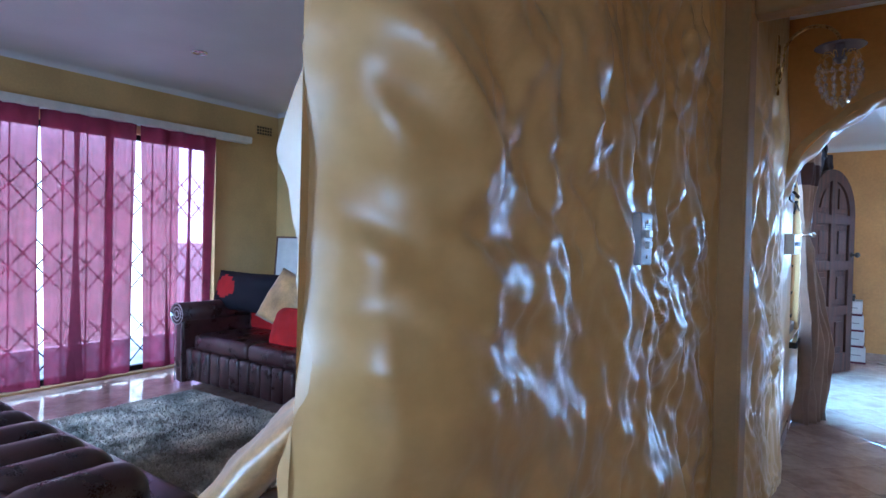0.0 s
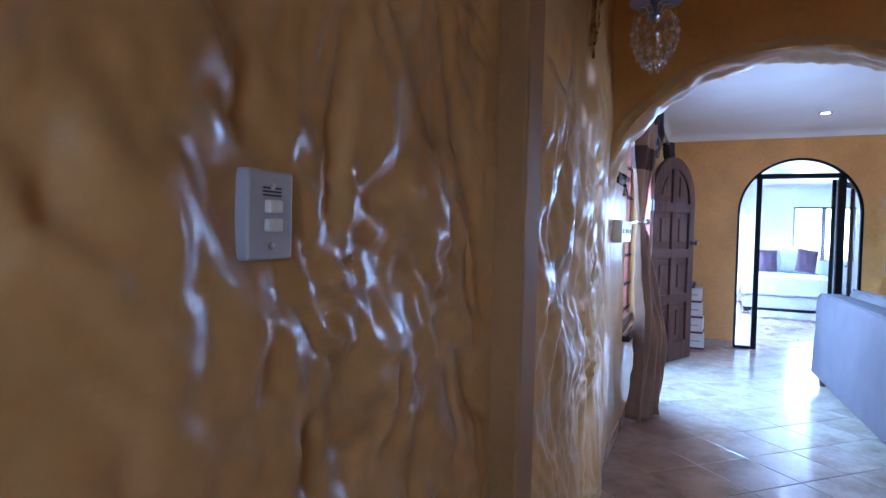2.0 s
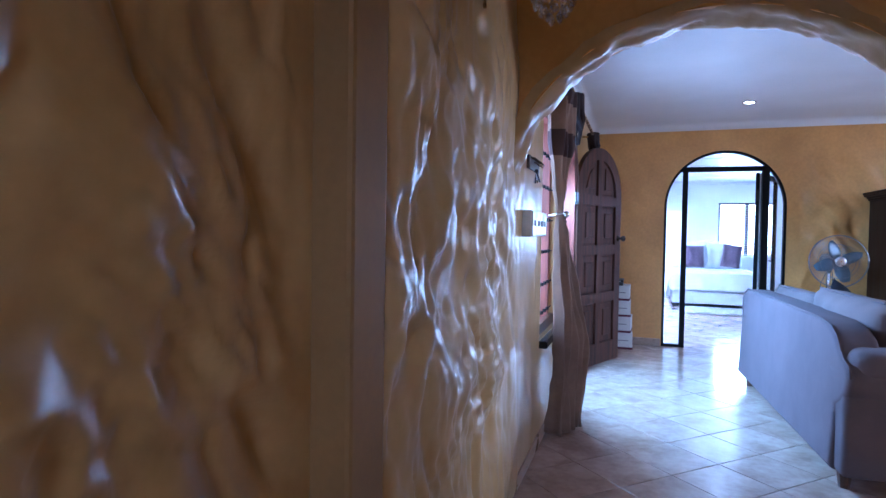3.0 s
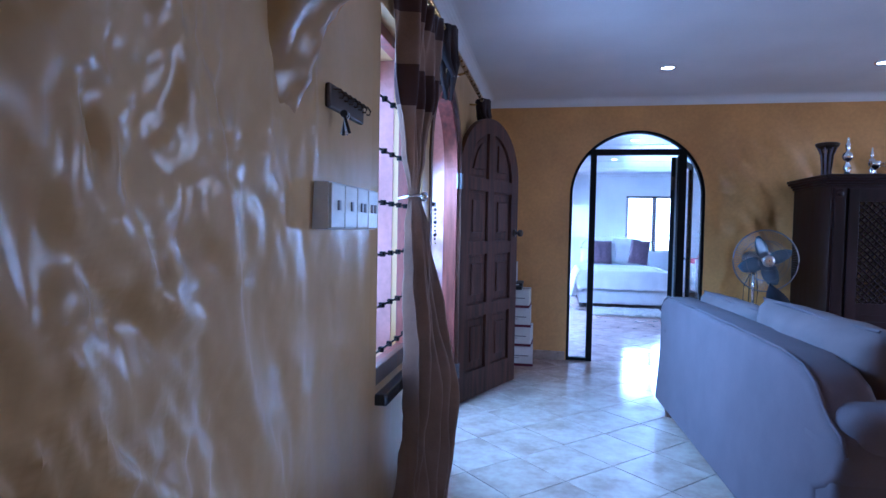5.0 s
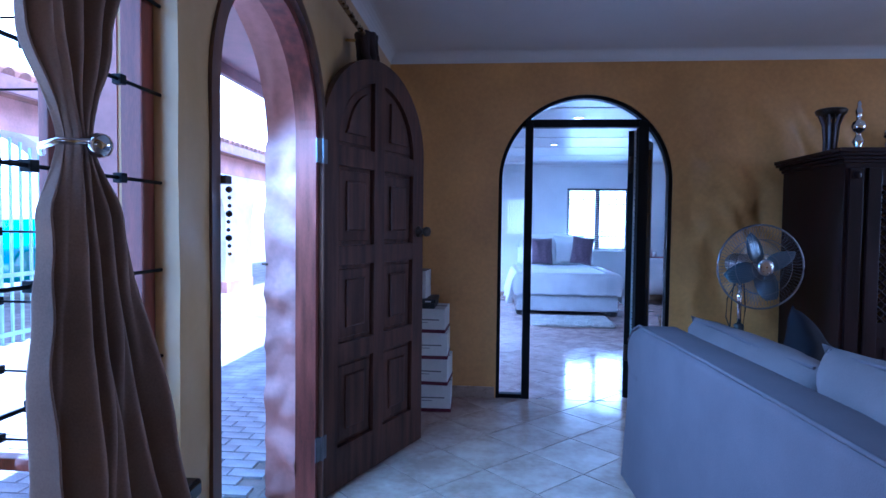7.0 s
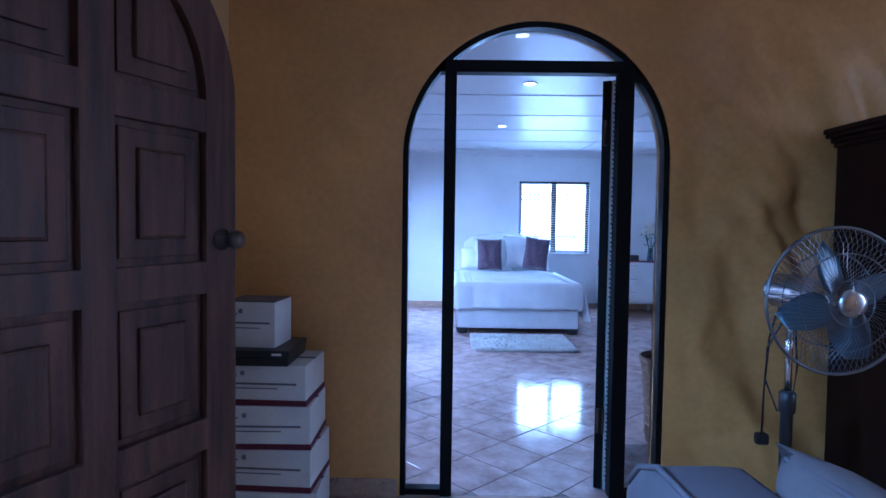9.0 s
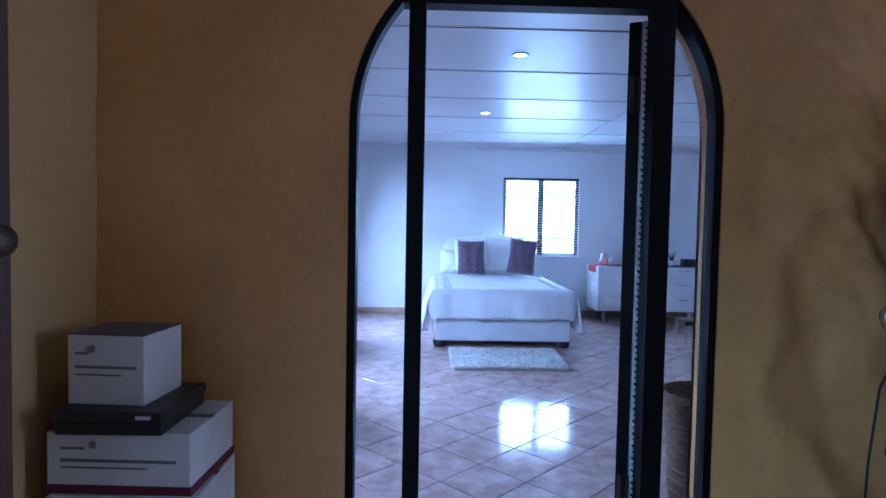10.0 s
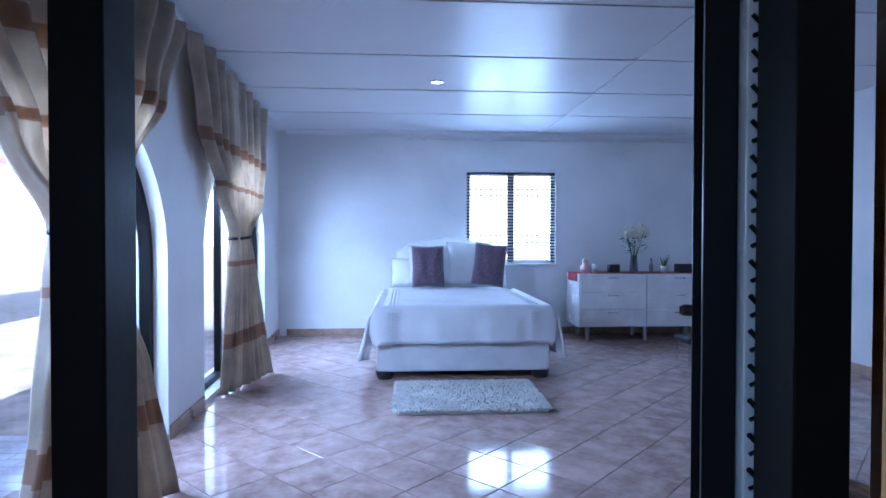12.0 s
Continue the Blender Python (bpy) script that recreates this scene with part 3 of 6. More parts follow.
def banded(o, extra, test):
    """Second material where test(centre) holds."""
    o.data.materials.append(M[extra])
    for p in o.data.polygons:
        if test(p.center):
            p.material_index = 1


def cushion(bm, w, h, d, m, corner=3.0, wrinkle=0.0, seed=0.0, n=18):
    """A stuffed cushion, w by h and d thick, standing in its own xz plane."""
    rows = []
    for sgn in (1, -1):
        rows.append([[None] * (n + 1) for _ in range(n + 1)])
        for i in range(n + 1):
            for j in range(n + 1):
                u, v = 2 * i / n - 1, 2 * j / n - 1
                e = (1 - abs(u) ** corner) * (1 - abs(v) ** corner)
                puff = d / 2 * max(0.0, e) ** 0.5
                pin = 1 - 0.06 * (abs(u * v)) ** 0.5 * 0 - 0.05 * (1 - abs(u * v)) * (abs(u) ** 6 + abs(v) ** 6)
                wr = wrinkle * noise.noise((u * 2.5 + seed, v * 2.5, sgn * 2 + seed)) * max(0, e) ** 0.3
                rows[-1][i][j] = bm.verts.new(m @ Vector((u * w / 2 * pin, sgn * (puff + wr), v * h / 2 * pin)))
    for s, g in enumerate(rows):
        for i in range(n):
            for j in range(n):
                q = (g[i][j], g[i + 1][j], g[i + 1][j + 1], g[i][j + 1])
                bm.faces.new(q if s else q[::-1])
    bmesh.ops.remove_doubles(bm, verts=bm.verts[:], dist=0.0006)


def soft_box(bm, x0, x1, y0, y1, z0, z1, r=0.05, seg=4, bulge=0.0):
    vs = bm_box(bm, x0, x1, y0, y1, z0, z1)
    es = list({e for v in vs for e in v.link_edges})
    r = min(r, 0.49 * min(x1 - x0, y1 - y0, z1 - z0))
    bmesh.ops.bevel(bm, geom=es, offset=r, segments=seg, affect="EDGES", profile=0.5)


def outline_solid(bm, pts, place, t0, t1, bev=0.0, seg=2):
    """A flat outline (a, b) given a thickness from t0 to t1. place(a, t, b)."""
    lo = [bm.verts.new(place(a, t0, b)) for a, b in pts]
    hi = [bm.verts.new(place(a, t1, b)) for a, b in pts]
    f0, f1 = bm.faces.new(lo), bm.faces.new(hi[::-1])
    n = len(pts)
    for i in range(n):
        bm.faces.new((lo[(i + 1) % n], lo[i], hi[i], hi[(i + 1) % n]))
    bmesh.ops.recalc_face_normals(bm, faces=bm.faces[:])
    if bev:
        es = list(set(f0.edges[:]) | set(f1.edges[:]))
        bmesh.ops.bevel(bm, geom=es, offset=bev, segments=seg, affect="EDGES", profile=0.5)


def arch_points(u0, u1, spring, rise, n=24, base=0.0):
    """An arched outline, from the foot on one side round to the other."""
    c, a = (u0 + u1) / 2, (u1 - u0) / 2
    pts = [(u0, base)] + [(c - a * math.cos(math.pi * i / n), spring + rise * math.sin(math.pi * i / n)) for i in range(n + 1)] + [(u1, base)]
    return pts


def arch_band(bm, outer, inner, place, t0, t1):
    """A frame between two arched outlines of as many points."""
    def ring(pts, t):
        return [bm.verts.new(place(a, t, b)) for a, b in pts]
    o0, o1, i0, i1 = ring(outer, t0), ring(outer, t1), ring(inner, t0), ring(inner, t1)
    n = len(outer)
    for k in range(n - 1):
        for a, b in ((o0, i0), (i1, o1), (i0, i1), (o1, o0)):
            bm.faces.new((a[k], a[k + 1], b[k + 1], b[k]))
    for k in (0, n - 1):
        bm.faces.new((o0[k], i0[k], i1[k], o1[k]))
    bmesh.ops.recalc_face_normals(bm, faces=bm.faces[:])


px = lambda u, d, z: Vector((d, u, z))
py = lambda u, d, z: Vector((u, d, z))

# ---- trim of hall and living room ----
for nm, a in (("skirting_lobby", (0.075, 0.087, 2.28, 3.66)), ("skirting_entrance", (WX, WX + 0.012, 3.9, 5.46)), ("skirting_door_side", (WX, WX + 0.012, 6.60, YF))):
    structure(box(nm, a[0] - 0.01, a[1], a[2], a[3], 0, 0.075, "skirting", bev=0.003), "low tile skirting along the wall", "skirting")
structure(box("skirting_glass_wall", WX, 0.86, YF - 0.012, YF + 0.01, 0, 0.085, "skirting", bev=0.003), "low tile skirting along the wall", "skirting")
structure(box("skirting_glass_wall_side", 2.12, 6.0, YF - 0.012, YF + 0.01, 0, 0.085, "skirting", bev=0.003), "low tile skirting along the wall", "skirting")


def cornice(name, a, b, inward, z, size=0.075, material="ceiling"):
    """A coved cornice from a to b along the top of a wall."""
    bm = bmesh.new()
    prof = [(0.0, 0.0), (size, 0.0)] + [(size * (1 - math.sin(math.pi / 2 * k / 6)), -size * (1 - math.cos(math.pi / 2 * k / 6)) - 0.0) for k in range(1, 6)] + [(0.0, -size)]
    ends = []
    for p in (a, b):
        ends.append([bm.verts.new((p[0] + inward[0] * q, p[1] + inward[1] * q, z + h)) for q, h in prof])
    n = len(prof)
    for i in range(n):
        bm.faces.new((ends[0][i], ends[0][(i + 1) % n], ends[1][(i + 1) % n], ends[1][i]))
    bm.faces.new(ends[0]), bm.faces.new(ends[1][::-1])
    bmesh.ops.recalc_face_normals(bm, faces=bm.faces[:])
    return structure(obj(name, bm, material), "white coved cornice under the ceiling", "cornice")


cornice("cornice_glass_wall", (-0.0, YF - 0.004), (6.0, YF - 0.004), (0, -1), CEIL)
cornice("cornice_entrance", (WX + 0.004, 3.9), (WX + 0.004, YF), (1, 0), CEIL)
cornice("cornice_bed_back", (0.0, YB - 0.004), (5.4, YB - 0.004), (0, -1), BCEIL, 0.06)
cornice("cornice_bed_arches", (BX + 0.004, YF + 0.2), (BX + 0.004, YB), (1, 0), BCEIL, 0.06).matrix_world = SKEW
cornice("cornice_lounge", (LX + 0.004, -2.5), (LX + 0.004, 4.05), (1, 0), 2.70, 0.05)
cornice("cornice_lounge_back", (LX, 4.046), (-0.2, 4.046), (0, -1), 2.70, 0.05)


def downlight(x, y, z, label, lit=True):
    e = tagged(empty("downlight", pose(x, y, z)), label=label, category="downlight", group="ceiling downlights")
    bm = bmesh.new()
    lathe(bm, [(0.060, 0.0), (0.060, -0.006), (0.048, -0.010), (0.044, -0.004), (0.044, 0.0)], 28)
    part("rim", bm, "chrome", e, "chrome rim", True)
    bm = bmesh.new()
    lathe(bm, [(0.001, -0.003), (0.030, -0.006), (0.0435, -0.003), (0.0435, 0.0), (0.001, 0.0)], 24)
    part("lamp", bm, "lamp_on" if lit else "chrome", e, "lit reflector lamp" if lit else "unlit reflector lamp", True)
    return e


downlight(1.555, 7.20, CEIL, "lit round chrome downlight in the living room ceiling")
downlight(3.06, 7.24, CEIL, "lit round chrome downlight in the living room ceiling")
downlight(1.74, 10.36, BCEIL, "lit round chrome downlight in the bedroom ceiling")
downlight(1.69, 12.42, BCEIL, "lit round chrome downlight in the bedroom ceiling")
downlight(-3.70, 2.28, 2.70, "unlit round chrome downlight in the lounge ceiling", False)

# ---- hall: switch and wall lamp ----
e = tagged(empty("light_switch", pose(-0.006, 1.158, 1.325, 0, 0, 0)), "pale grey dimmer switch plate on the ridged plaster wall", "light switch")
bm = bmesh.new()
soft_box(bm, -0.02, 0.016, -0.046, 0.046, -0.062, 0.062, 0.005, 3)
part("plate", bm, "dial_grey", e)
for dz in (0.012, -0.014):
    bm = bmesh.new()
    soft_box(bm, 0.014, 0.026, -0.014, 0.014, dz - 0.009, dz + 0.009, 0.003, 2)
    part("rocker", bm, "plastic_white", e, "white rocker")
for dz in (0.040, -0.042):
    bm = bmesh.new()
    lathe(bm, [(0.005, 0), (0.005, 0.003), (0.003, 0.004)], 10, pose(0.0155, 0, dz, 0, 90, 0))
    part("screw", bm, "steel", e, "steel screw")
for k in range(3):
    bm = bmesh.new()
    bm_box(bm, 0.0155, 0.0175, -0.018, 0.018, 0.026 + 0.005 * k, 0.0285 + 0.005 * k)
    part("grip_line", bm, "plastic_black", e)

e = tagged(empty("wall_lamp", pose(0.075, 3.06, 2.22)), "brass swan-neck wall lamp with a crystal drop shade", "wall lamp")
bm = bmesh.new()
bm_box(bm, 0.0, 0.012, -0.045, -0.033, -0.12, 0.13, 0.003)
bm_box(bm, 0.0, 0.012, 0.02, 0.032, -0.15, 0.10, 0.003)
bm_box(bm, 0.0, 0.010, -0.045, 0.032, 0.085, 0.10, 0.003)
bm_box(bm, 0.0, 0.010, -0.045, 0.032, -0.10, -0.085, 0.003)
part("backplate", bm, "brass", e)
bm = bmesh.new()
pts = [(0.012, 0.0, -0.10), (0.03, 0.0, 0.0)] + [(0.03 + 0.115 - 0.115 * math.cos(a), -0.05 * (1 - math.cos(a)) / 2, 0.04 + 0.11 * math.sin(a)) for a in [math.pi * k / 14 for k in range(15)]]
tube(bm, pts, 0.0075, 10)
part("arm", bm, "brass", e, "curved brass arm", True)
lx, ly, lz = pts[-1]
bm = bmesh.new()
lathe(bm, [(0.012, 0.03), (0.10, 0.012), (0.104, 0.006), (0.098, 0.004), (0.012, 0.018)], 32, pose(lx, ly, lz - 0.02))
part("dish", bm, "frosted", e, "pale glass dish", True)
bm = bmesh.new()
lathe(bm, [(0.008, 0.03), (0.02, 0.02), (0.02, -0.03), (0.03, -0.05), (0.014, -0.07)], 16, pose(lx, ly, lz - 0.02))
part("lampholder", bm, "frosted", e, "", True)
for k in range(10):
    a = 2 * math.pi * k / 10
    bm = bmesh.new()
    c, s = math.cos(a), math.sin(a)
    tube(bm, [(lx + c * r, ly + s * r, lz - 0.05 + h) for r, h in ((0.02, -0.02), (0.045, 0.012), (0.07, 0.008), (0.082, -0.02))], 0.0022, 6)
    part("wire_arm", bm, "brass", e)
drop = bmesh.new()
lathe(drop, [(0.001, 0.012), (0.006, 0.007), (0.0105, 0.0), (0.007, -0.008), (0.001, -0.013)], 7)
dm = bpy.data.meshes.new("crystal_drop")
drop.to_mesh(dm)
drop.free()
dm.materials.append(M["crystal"])
for tier, (r, z, n) in enumerate(((0.082, -0.075, 14), (0.088, -0.10, 15), (0.085, -0.125, 14), (0.074, -0.15, 12), (0.06, -0.172, 10), (0.042, -0.192, 7), (0.02, -0.208, 3))):
    for k in range(n):
        a = 2 * math.pi * (k + 0.5 * (tier % 2)) / n
        o = new("crystal_drop", dm)
        o.parent = e
        o.location = (lx + r * math.cos(a), ly + r * math.sin(a), lz + z * 1.35 + 0.004 * math.sin(k * 3.1))
        o.scale = (1.1, 1.1, 1.35)
        o.rotation_euler = (0.2 * math.sin(k), 0.2 * math.cos(2 * k), a)

# ---- living room: things on the long wall ----
e = tagged(empty("switch_box", pose(WX, 4.165, 1.333)), "ivory surface switch box with four switches on the plaster wall", "switch box")
bm = bmesh.new()
soft_box(bm, -0.01, 0.05, -0.215, 0.215, -0.066, 0.066, 0.004, 2)
part("box", bm, "plastic_white", e)
for k in range(4):
    y = -0.161 + 0.1075 * k
    bm = bmesh.new()
    soft_box(bm, 0.048, 0.058, y - 0.051, y + 0.051, -0.062, 0.062, 0.003, 2)
    pl = part("cover_plate", bm, "plastic_white", e)
    for j in ((-1, 1) if k > 1 else (0,)):
        bm = bmesh.new()
        soft_box(bm, 0.057, 0.064, y - 0.008 + 0.016 * j, y + 0.008 + 0.016 * j, -0.012, 0.016, 0.002, 2)
        part("rocker", bm, "dial_grey", pl, "grey rocker")

e = tagged(empty("key_rack", pose(WX + 0.005, 4.17, 1.65)), "dark bronze key rack with hooks and a bunch of keys", "key rack")
bm = bmesh.new()
soft_box(bm, 0, 0.018, -0.15, 0.15, -0.035, 0.035, 0.006, 2)
part("backboard", bm, "rust", e)
for k in range(7):
    y = -0.125 + 0.041 * k
    bm = bmesh.new()
    tube(bm, [(0.016, y, 0.02), (0.04, y, 0.018), (0.05, y, 0.004), (0.046, y, -0.008), (0.036, y, -0.006)], 0.003, 6)
    part("hook", bm, "rust", e)
for k in range(4):
    bm = bmesh.new()
    m = pose(0.045, -0.12 + 0.012 * k, -0.04, 0, 12 * k - 18, 20 * k)
    vs = []
    lathe(bm, [(0.011, -0.002), (0.011, 0.002)], 12, m @ pose(0, 0, -0.01, 90, 0, 0))
    vs = bm_box(bm, -0.004, 0.004, -0.0015, 0.0015, -0.07, -0.015)
    bmesh.ops.transform(bm, matrix=m, verts=vs)
    part("key", bm, "steel" if k % 2 else "plastic_black", e)

bm = bmesh.new()
lathe(bm, [(0.010, 0), (0.010, 0.005), (0.004, 0.012)], 10, pose(WX, 4.47, 1.30, 0, 90, 0))
tagged(obj("wall_plug", bm, "plastic_black"), "small dark screw plug in the plaster wall", "wall plug")

# window: frame, glazing, sill, bars, open sash
w1 = empty("window_1")
structure(w1, "red-brown timber window with security bars and a black sill", "window")
bm = bmesh.new()
for a in ((WIN[0], WIN[0] + 0.05, WIN[2], WIN[3]), (WIN[1] - 0.05, WIN[1], WIN[2], WIN[3])):
    bm_box(bm, -0.06, -0.005, a[0], a[1], a[2], a[3], 0.004)
bm_box(bm, -0.06, -0.005, WIN[0], WIN[1], WIN[3] - 0.05, WIN[3], 0.004)
bm_box(bm, -0.06, -0.005, WIN[0], WIN[1], WIN[2], WIN[2] + 0.05, 0.004)
part("window_frame", bm, "frame_red", w1)
bm = bmesh.new()
soft_box(bm, -0.06, WX + 0.05, WIN[0] - 0.01, WIN[1] + 0.02, WIN[2] - 0.05, WIN[2] - 0.005, 0.01, 3)
part("window_sill", bm, "sill_black", w1, "polished black sill")
bm = bmesh.new()
bm_box(bm, -0.004, 0.03, WIN[0], WIN[1], WIN[2], WIN[2] + 0.07, 0.005)
part("lower_rail", bm, "dark_wood", w1, "dark timber rail")
bm = bmesh.new()
bm_box(bm, -0.20, -0.10, WIN[1] - 0.004, WIN[1] + 0.01, WIN[2], WIN[3])
part("reveal", bm, "pink", w1, "pink plastered outer reveal")
for z in (1.808, 1.593, 1.378, 1.163, 0.948, 0.76):
    bm = bmesh.new()
    tube(bm, [(0.01, WIN[0], z), (0.01, WIN[1], z)], 0.0045, 6)
    bar = part("security_bar", bm, "black_steel", w1)
    for y in (4.665, 4.79, 4.915, 5.04, 5.165):
        bm = bmesh.new()
        bm_box(bm, -0.002, 0.020, y - 0.010, y + 0.010, z - 0.011, z + 0.011, 0.002)
        part("block", bm, "black_steel", bar)
sash = empty("sash")
sash.parent = w1
tagged(sash, label="outward opened casement sash with glazing bars")
bm = bmesh.new()
for x in (-0.20, -0.86):
    bm_box(bm, x - 0.012, x + 0.012, 5.20, 5.235, 0.69, 2.08, 0.003)
for z in (0.69, 2.05):
    bm_box(bm, -0.86, -0.20, 5.20, 5.235, z, z + 0.03, 0.003)
part("sash_frame", bm, "frame_red", sash, "red-brown timber sash frame")
for k in range(8):
    z = 0.76 + 0.165 * k
    bm = bmesh.new()
    tube(bm, [(-0.86, 5.215, z), (-0.20, 5.215, z)], 0.003, 6)
    for x in (-0.34, -0.55, -0.74):
        bm_box(bm, x - 0.010, x + 0.010, 5.20, 5.23, z - 0.010, z + 0.010, 0.002)
    part("glazing_bar", bm, "black_steel", sash)
bm = bmesh.new()
for x in (-0.34, -0.55, -0.74):
    tube(bm, [(x, 5.215, 0.70), (x, 5.215, 2.06)], 0.003, 6)
part("upright_bar", bm, "steel", sash)

# front door: pink reveal, timber frame, leaf standing open
d1 = empty("door_1")
structure(d1, "carved timber arched front door standing open", "door")
c0, c1 = DOOR[0], DOOR[1]
bm = bmesh.new()
verts = arch_points(c0 + 0.012, c1 - 0.012, DOOR[3], DOOR[4] - 0.012, 40)
rows = 10
grid = []
for i, (u, z) in enumerate(verts):
    grid.append([])
    for j in range(rows + 1):
        x = -0.05 - 0.148 * j / rows
        n = 0.016 * noise.noise((x * 9, z * 5, 6.6)) + 0.010 * noise.noise((x * 20, z * 17, 1))
        cu = (c0 + c1) / 2
        grid[-1].append(bm.verts.new((x, u + (n if u < cu else -n), z)))


def rough_jamb(p):
    """Slanting trowel folds in the pink plaster."""
    n = 0.028 + 0.042 * noise.noise((p.x * 7 + p.z * 4.5, p.z * 5.5, 4.0)) + 0.014 * noise.noise((p.x * 16 - p.z * 8, p.z * 13, 9.0))
    return p + Vector((0, n if p.y < (c0 + c1) / 2 else -n, 0))


for a, b in zip(grid, grid[1:]):
    span = (a[0].co - b[0].co).length
    cuts = max(1, int(span / 0.03))
    prev = a
    for k in range(1, cuts + 1):
        f = k / cuts
        nxt = b if k == cuts else [bm.verts.new(rough_jamb(p.co.lerp(q.co, f))) for p, q in zip(a, b)]
        for j in range(rows):
            bm.faces.new((prev[j], prev[j + 1], nxt[j + 1], nxt[j]))
        prev = nxt
bmesh.ops.recalc_face_normals(bm, faces=bm.faces[:])
part("reveal", bm, "pink", d1, "wrinkled pink plaster reveal", True)
for nm, o_in, o_out, t0, t1, material in (("architrave", -0.02, 0.03, WX - 0.03, WX + 0.012, "dark_wood"), ("door_frame", -0.055, 0.0, -0.05, WX - 0.012, "frame_red")):
    bm = bmesh.new()
    arch_band(bm, arch_points(c0 - o_out, c1 + o_out, DOOR[3], DOOR[4] + o_out, 36), arch_points(c0 - o_in, c1 + o_in, DOOR[3], DOOR[4] + o_in, 36), px, t0, t1)
    part(nm, bm, material, d1)
bm = bmesh.new()
soft_box(bm, -0.20, 0.05, c0, c1, -0.05, 0.006, 0.004, 2)
part("threshold", bm, "tile_living", d1)
bm = bmesh.new()
tube(bm, [(-0.20, c1 - 0.02, 1.10), (-0.20, c1 - 0.06, 1.10), (-0.17, c1 - 0.085, 1.10)], 0.006, 6)
part("door_hook", bm, "rust", d1)

leaf = empty("leaf", Matrix.Translation((0.062, 6.515, 0.012)) @ Matrix.Rotation(radians(-23.5), 4, "Z"))
leaf.parent = d1
tagged(leaf, label="panelled arched door leaf, opened into the room")
LW, LS, LR, TH = 0.90, 1.655, 0.455, 0.042
pl = lambda u, d, z: Vector((d, u, z))
bm = bmesh.new()
outline_solid(bm, arch_points(0, LW, LS, LR, 30), pl, -TH + 0.014, -0.024, 0.002)
part("leaf_core", bm, "door_wood", leaf)
bm = bmesh.new()
bm_box(bm, -TH + 0.002, -0.002, -0.004, 0.001, 0.004, LS + 0.03, 0.001)
part("leaf_edge", bm, "bare_wood", leaf, "worn pale hinge edge")
# stiles, rails and arched head stand proud on the seen face
bm = bmesh.new()
arch_band(bm, arch_points(0, LW, LS, LR, 30), arch_points(0.115, LW - 0.115, LS, LR - 0.115, 30), pl, -TH, 0.0)
part("stile_frame", bm, "door_wood", leaf)
bm = bmesh.new()
bm_box(bm, -TH, 0.0, LW / 2 - 0.045, LW / 2 + 0.045, 0.0, LS + LR - 0.11, 0.003)
part("muntin", bm, "door_wood", leaf)
for z0, z1 in ((0.0, 0.20), (0.605, 0.70), (1.075, 1.17), (1.55, 1.645)):
    bm = bmesh.new()
    bm_box(bm, -TH + 0.001, -0.001, 0.11, LW - 0.11, z0, z1, 0.003)
    part("rail", bm, "door_wood", leaf)
for side in (0, 1):
    u0 = 0.135 if side == 0 else LW / 2 + 0.065
    u1 = LW / 2 - 0.065 if side == 0 else LW - 0.135
    for z0, z1 in ((0.22, 0.585), (0.72, 1.055), (1.19, 1.53)):
        bm = bmesh.new()
        outline_solid(bm, [(u0, z0), (u1, z0), (u1, z1), (u0, z1)], pl, -0.026, -0.016, 0.004)
        part("panel", bm, "door_wood", leaf)
        bm = bmesh.new()
        q = 0.05
        outline_solid(bm, [(u0 + q, z0 + q), (u1 - q, z0 + q), (u1 - q, z1 - q), (u0 + q, z1 - q)], pl, -0.018, -0.002, 0.010)
        part("raised_field", bm, "door_wood", leaf)
    c = LW / 2
    rad = LR - 0.135
    ins = []
    for k in range(13):
        u = u0 + (u1 - u0) * k / 12
        ins.append((u, LS + math.sqrt(max(0.0, rad * rad - (u - c) ** 2)) * (LR - 0.135) / rad))
    for q, t0, t1 in ((0.0, -0.026, -0.016), (0.045, -0.018, -0.002)):
        mid = (u0 + u1) / 2
        pts = [(u0 + q, 1.665 + q), (u1 - q, 1.665 + q)] + [(mid + (u - mid) * (1 - 2 * q / (u1 - u0)), max(1.67 + q, z - q * 1.1)) for u, z in ins[::-1]]
        bm = bmesh.new()
        outline_solid(bm, pts, pl, t0, t1, 0.002)
        part("arched_panel", bm, "door_wood", leaf)
bm = bmesh.new()
lathe(bm, [(0.033, 0.0), (0.033, 0.006), (0.014, 0.012), (0.012, 0.035), (0.024, 0.042), (0.029, 0.055), (0.026, 0.070), (0.012, 0.078)], 22, pose(0.0, LW - 0.055, 1.235, 0, 90, 0))
part("door_knob", bm, "rust", leaf, "dark aged metal door knob", True)
for z in (0.24, 1.60):
    bm = bmesh.new()
    bm_box(bm, -0.030, 0.004, -0.045, 0.03, z - 0.055, z + 0.055, 0.003)
    tube(bm, [(0.006, -0.004, z - 0.055), (0.006, -0.004, z + 0.055)], 0.007, 8)
    part("hinge", bm, "wire", leaf, "aged steel butt hinge")

e = tagged(empty("door_chain", pose(WX + 0.012, 5.545, 1.405)), "dark beaded door chain hanging beside the front door", "door chain")
bm = bmesh.new()
soft_box(bm, -0.03, 0.012, -0.02, 0.02, -0.012, 0.012, 0.003, 2)
part("keeper", bm, "rust", e, "dark metal keeper plate")
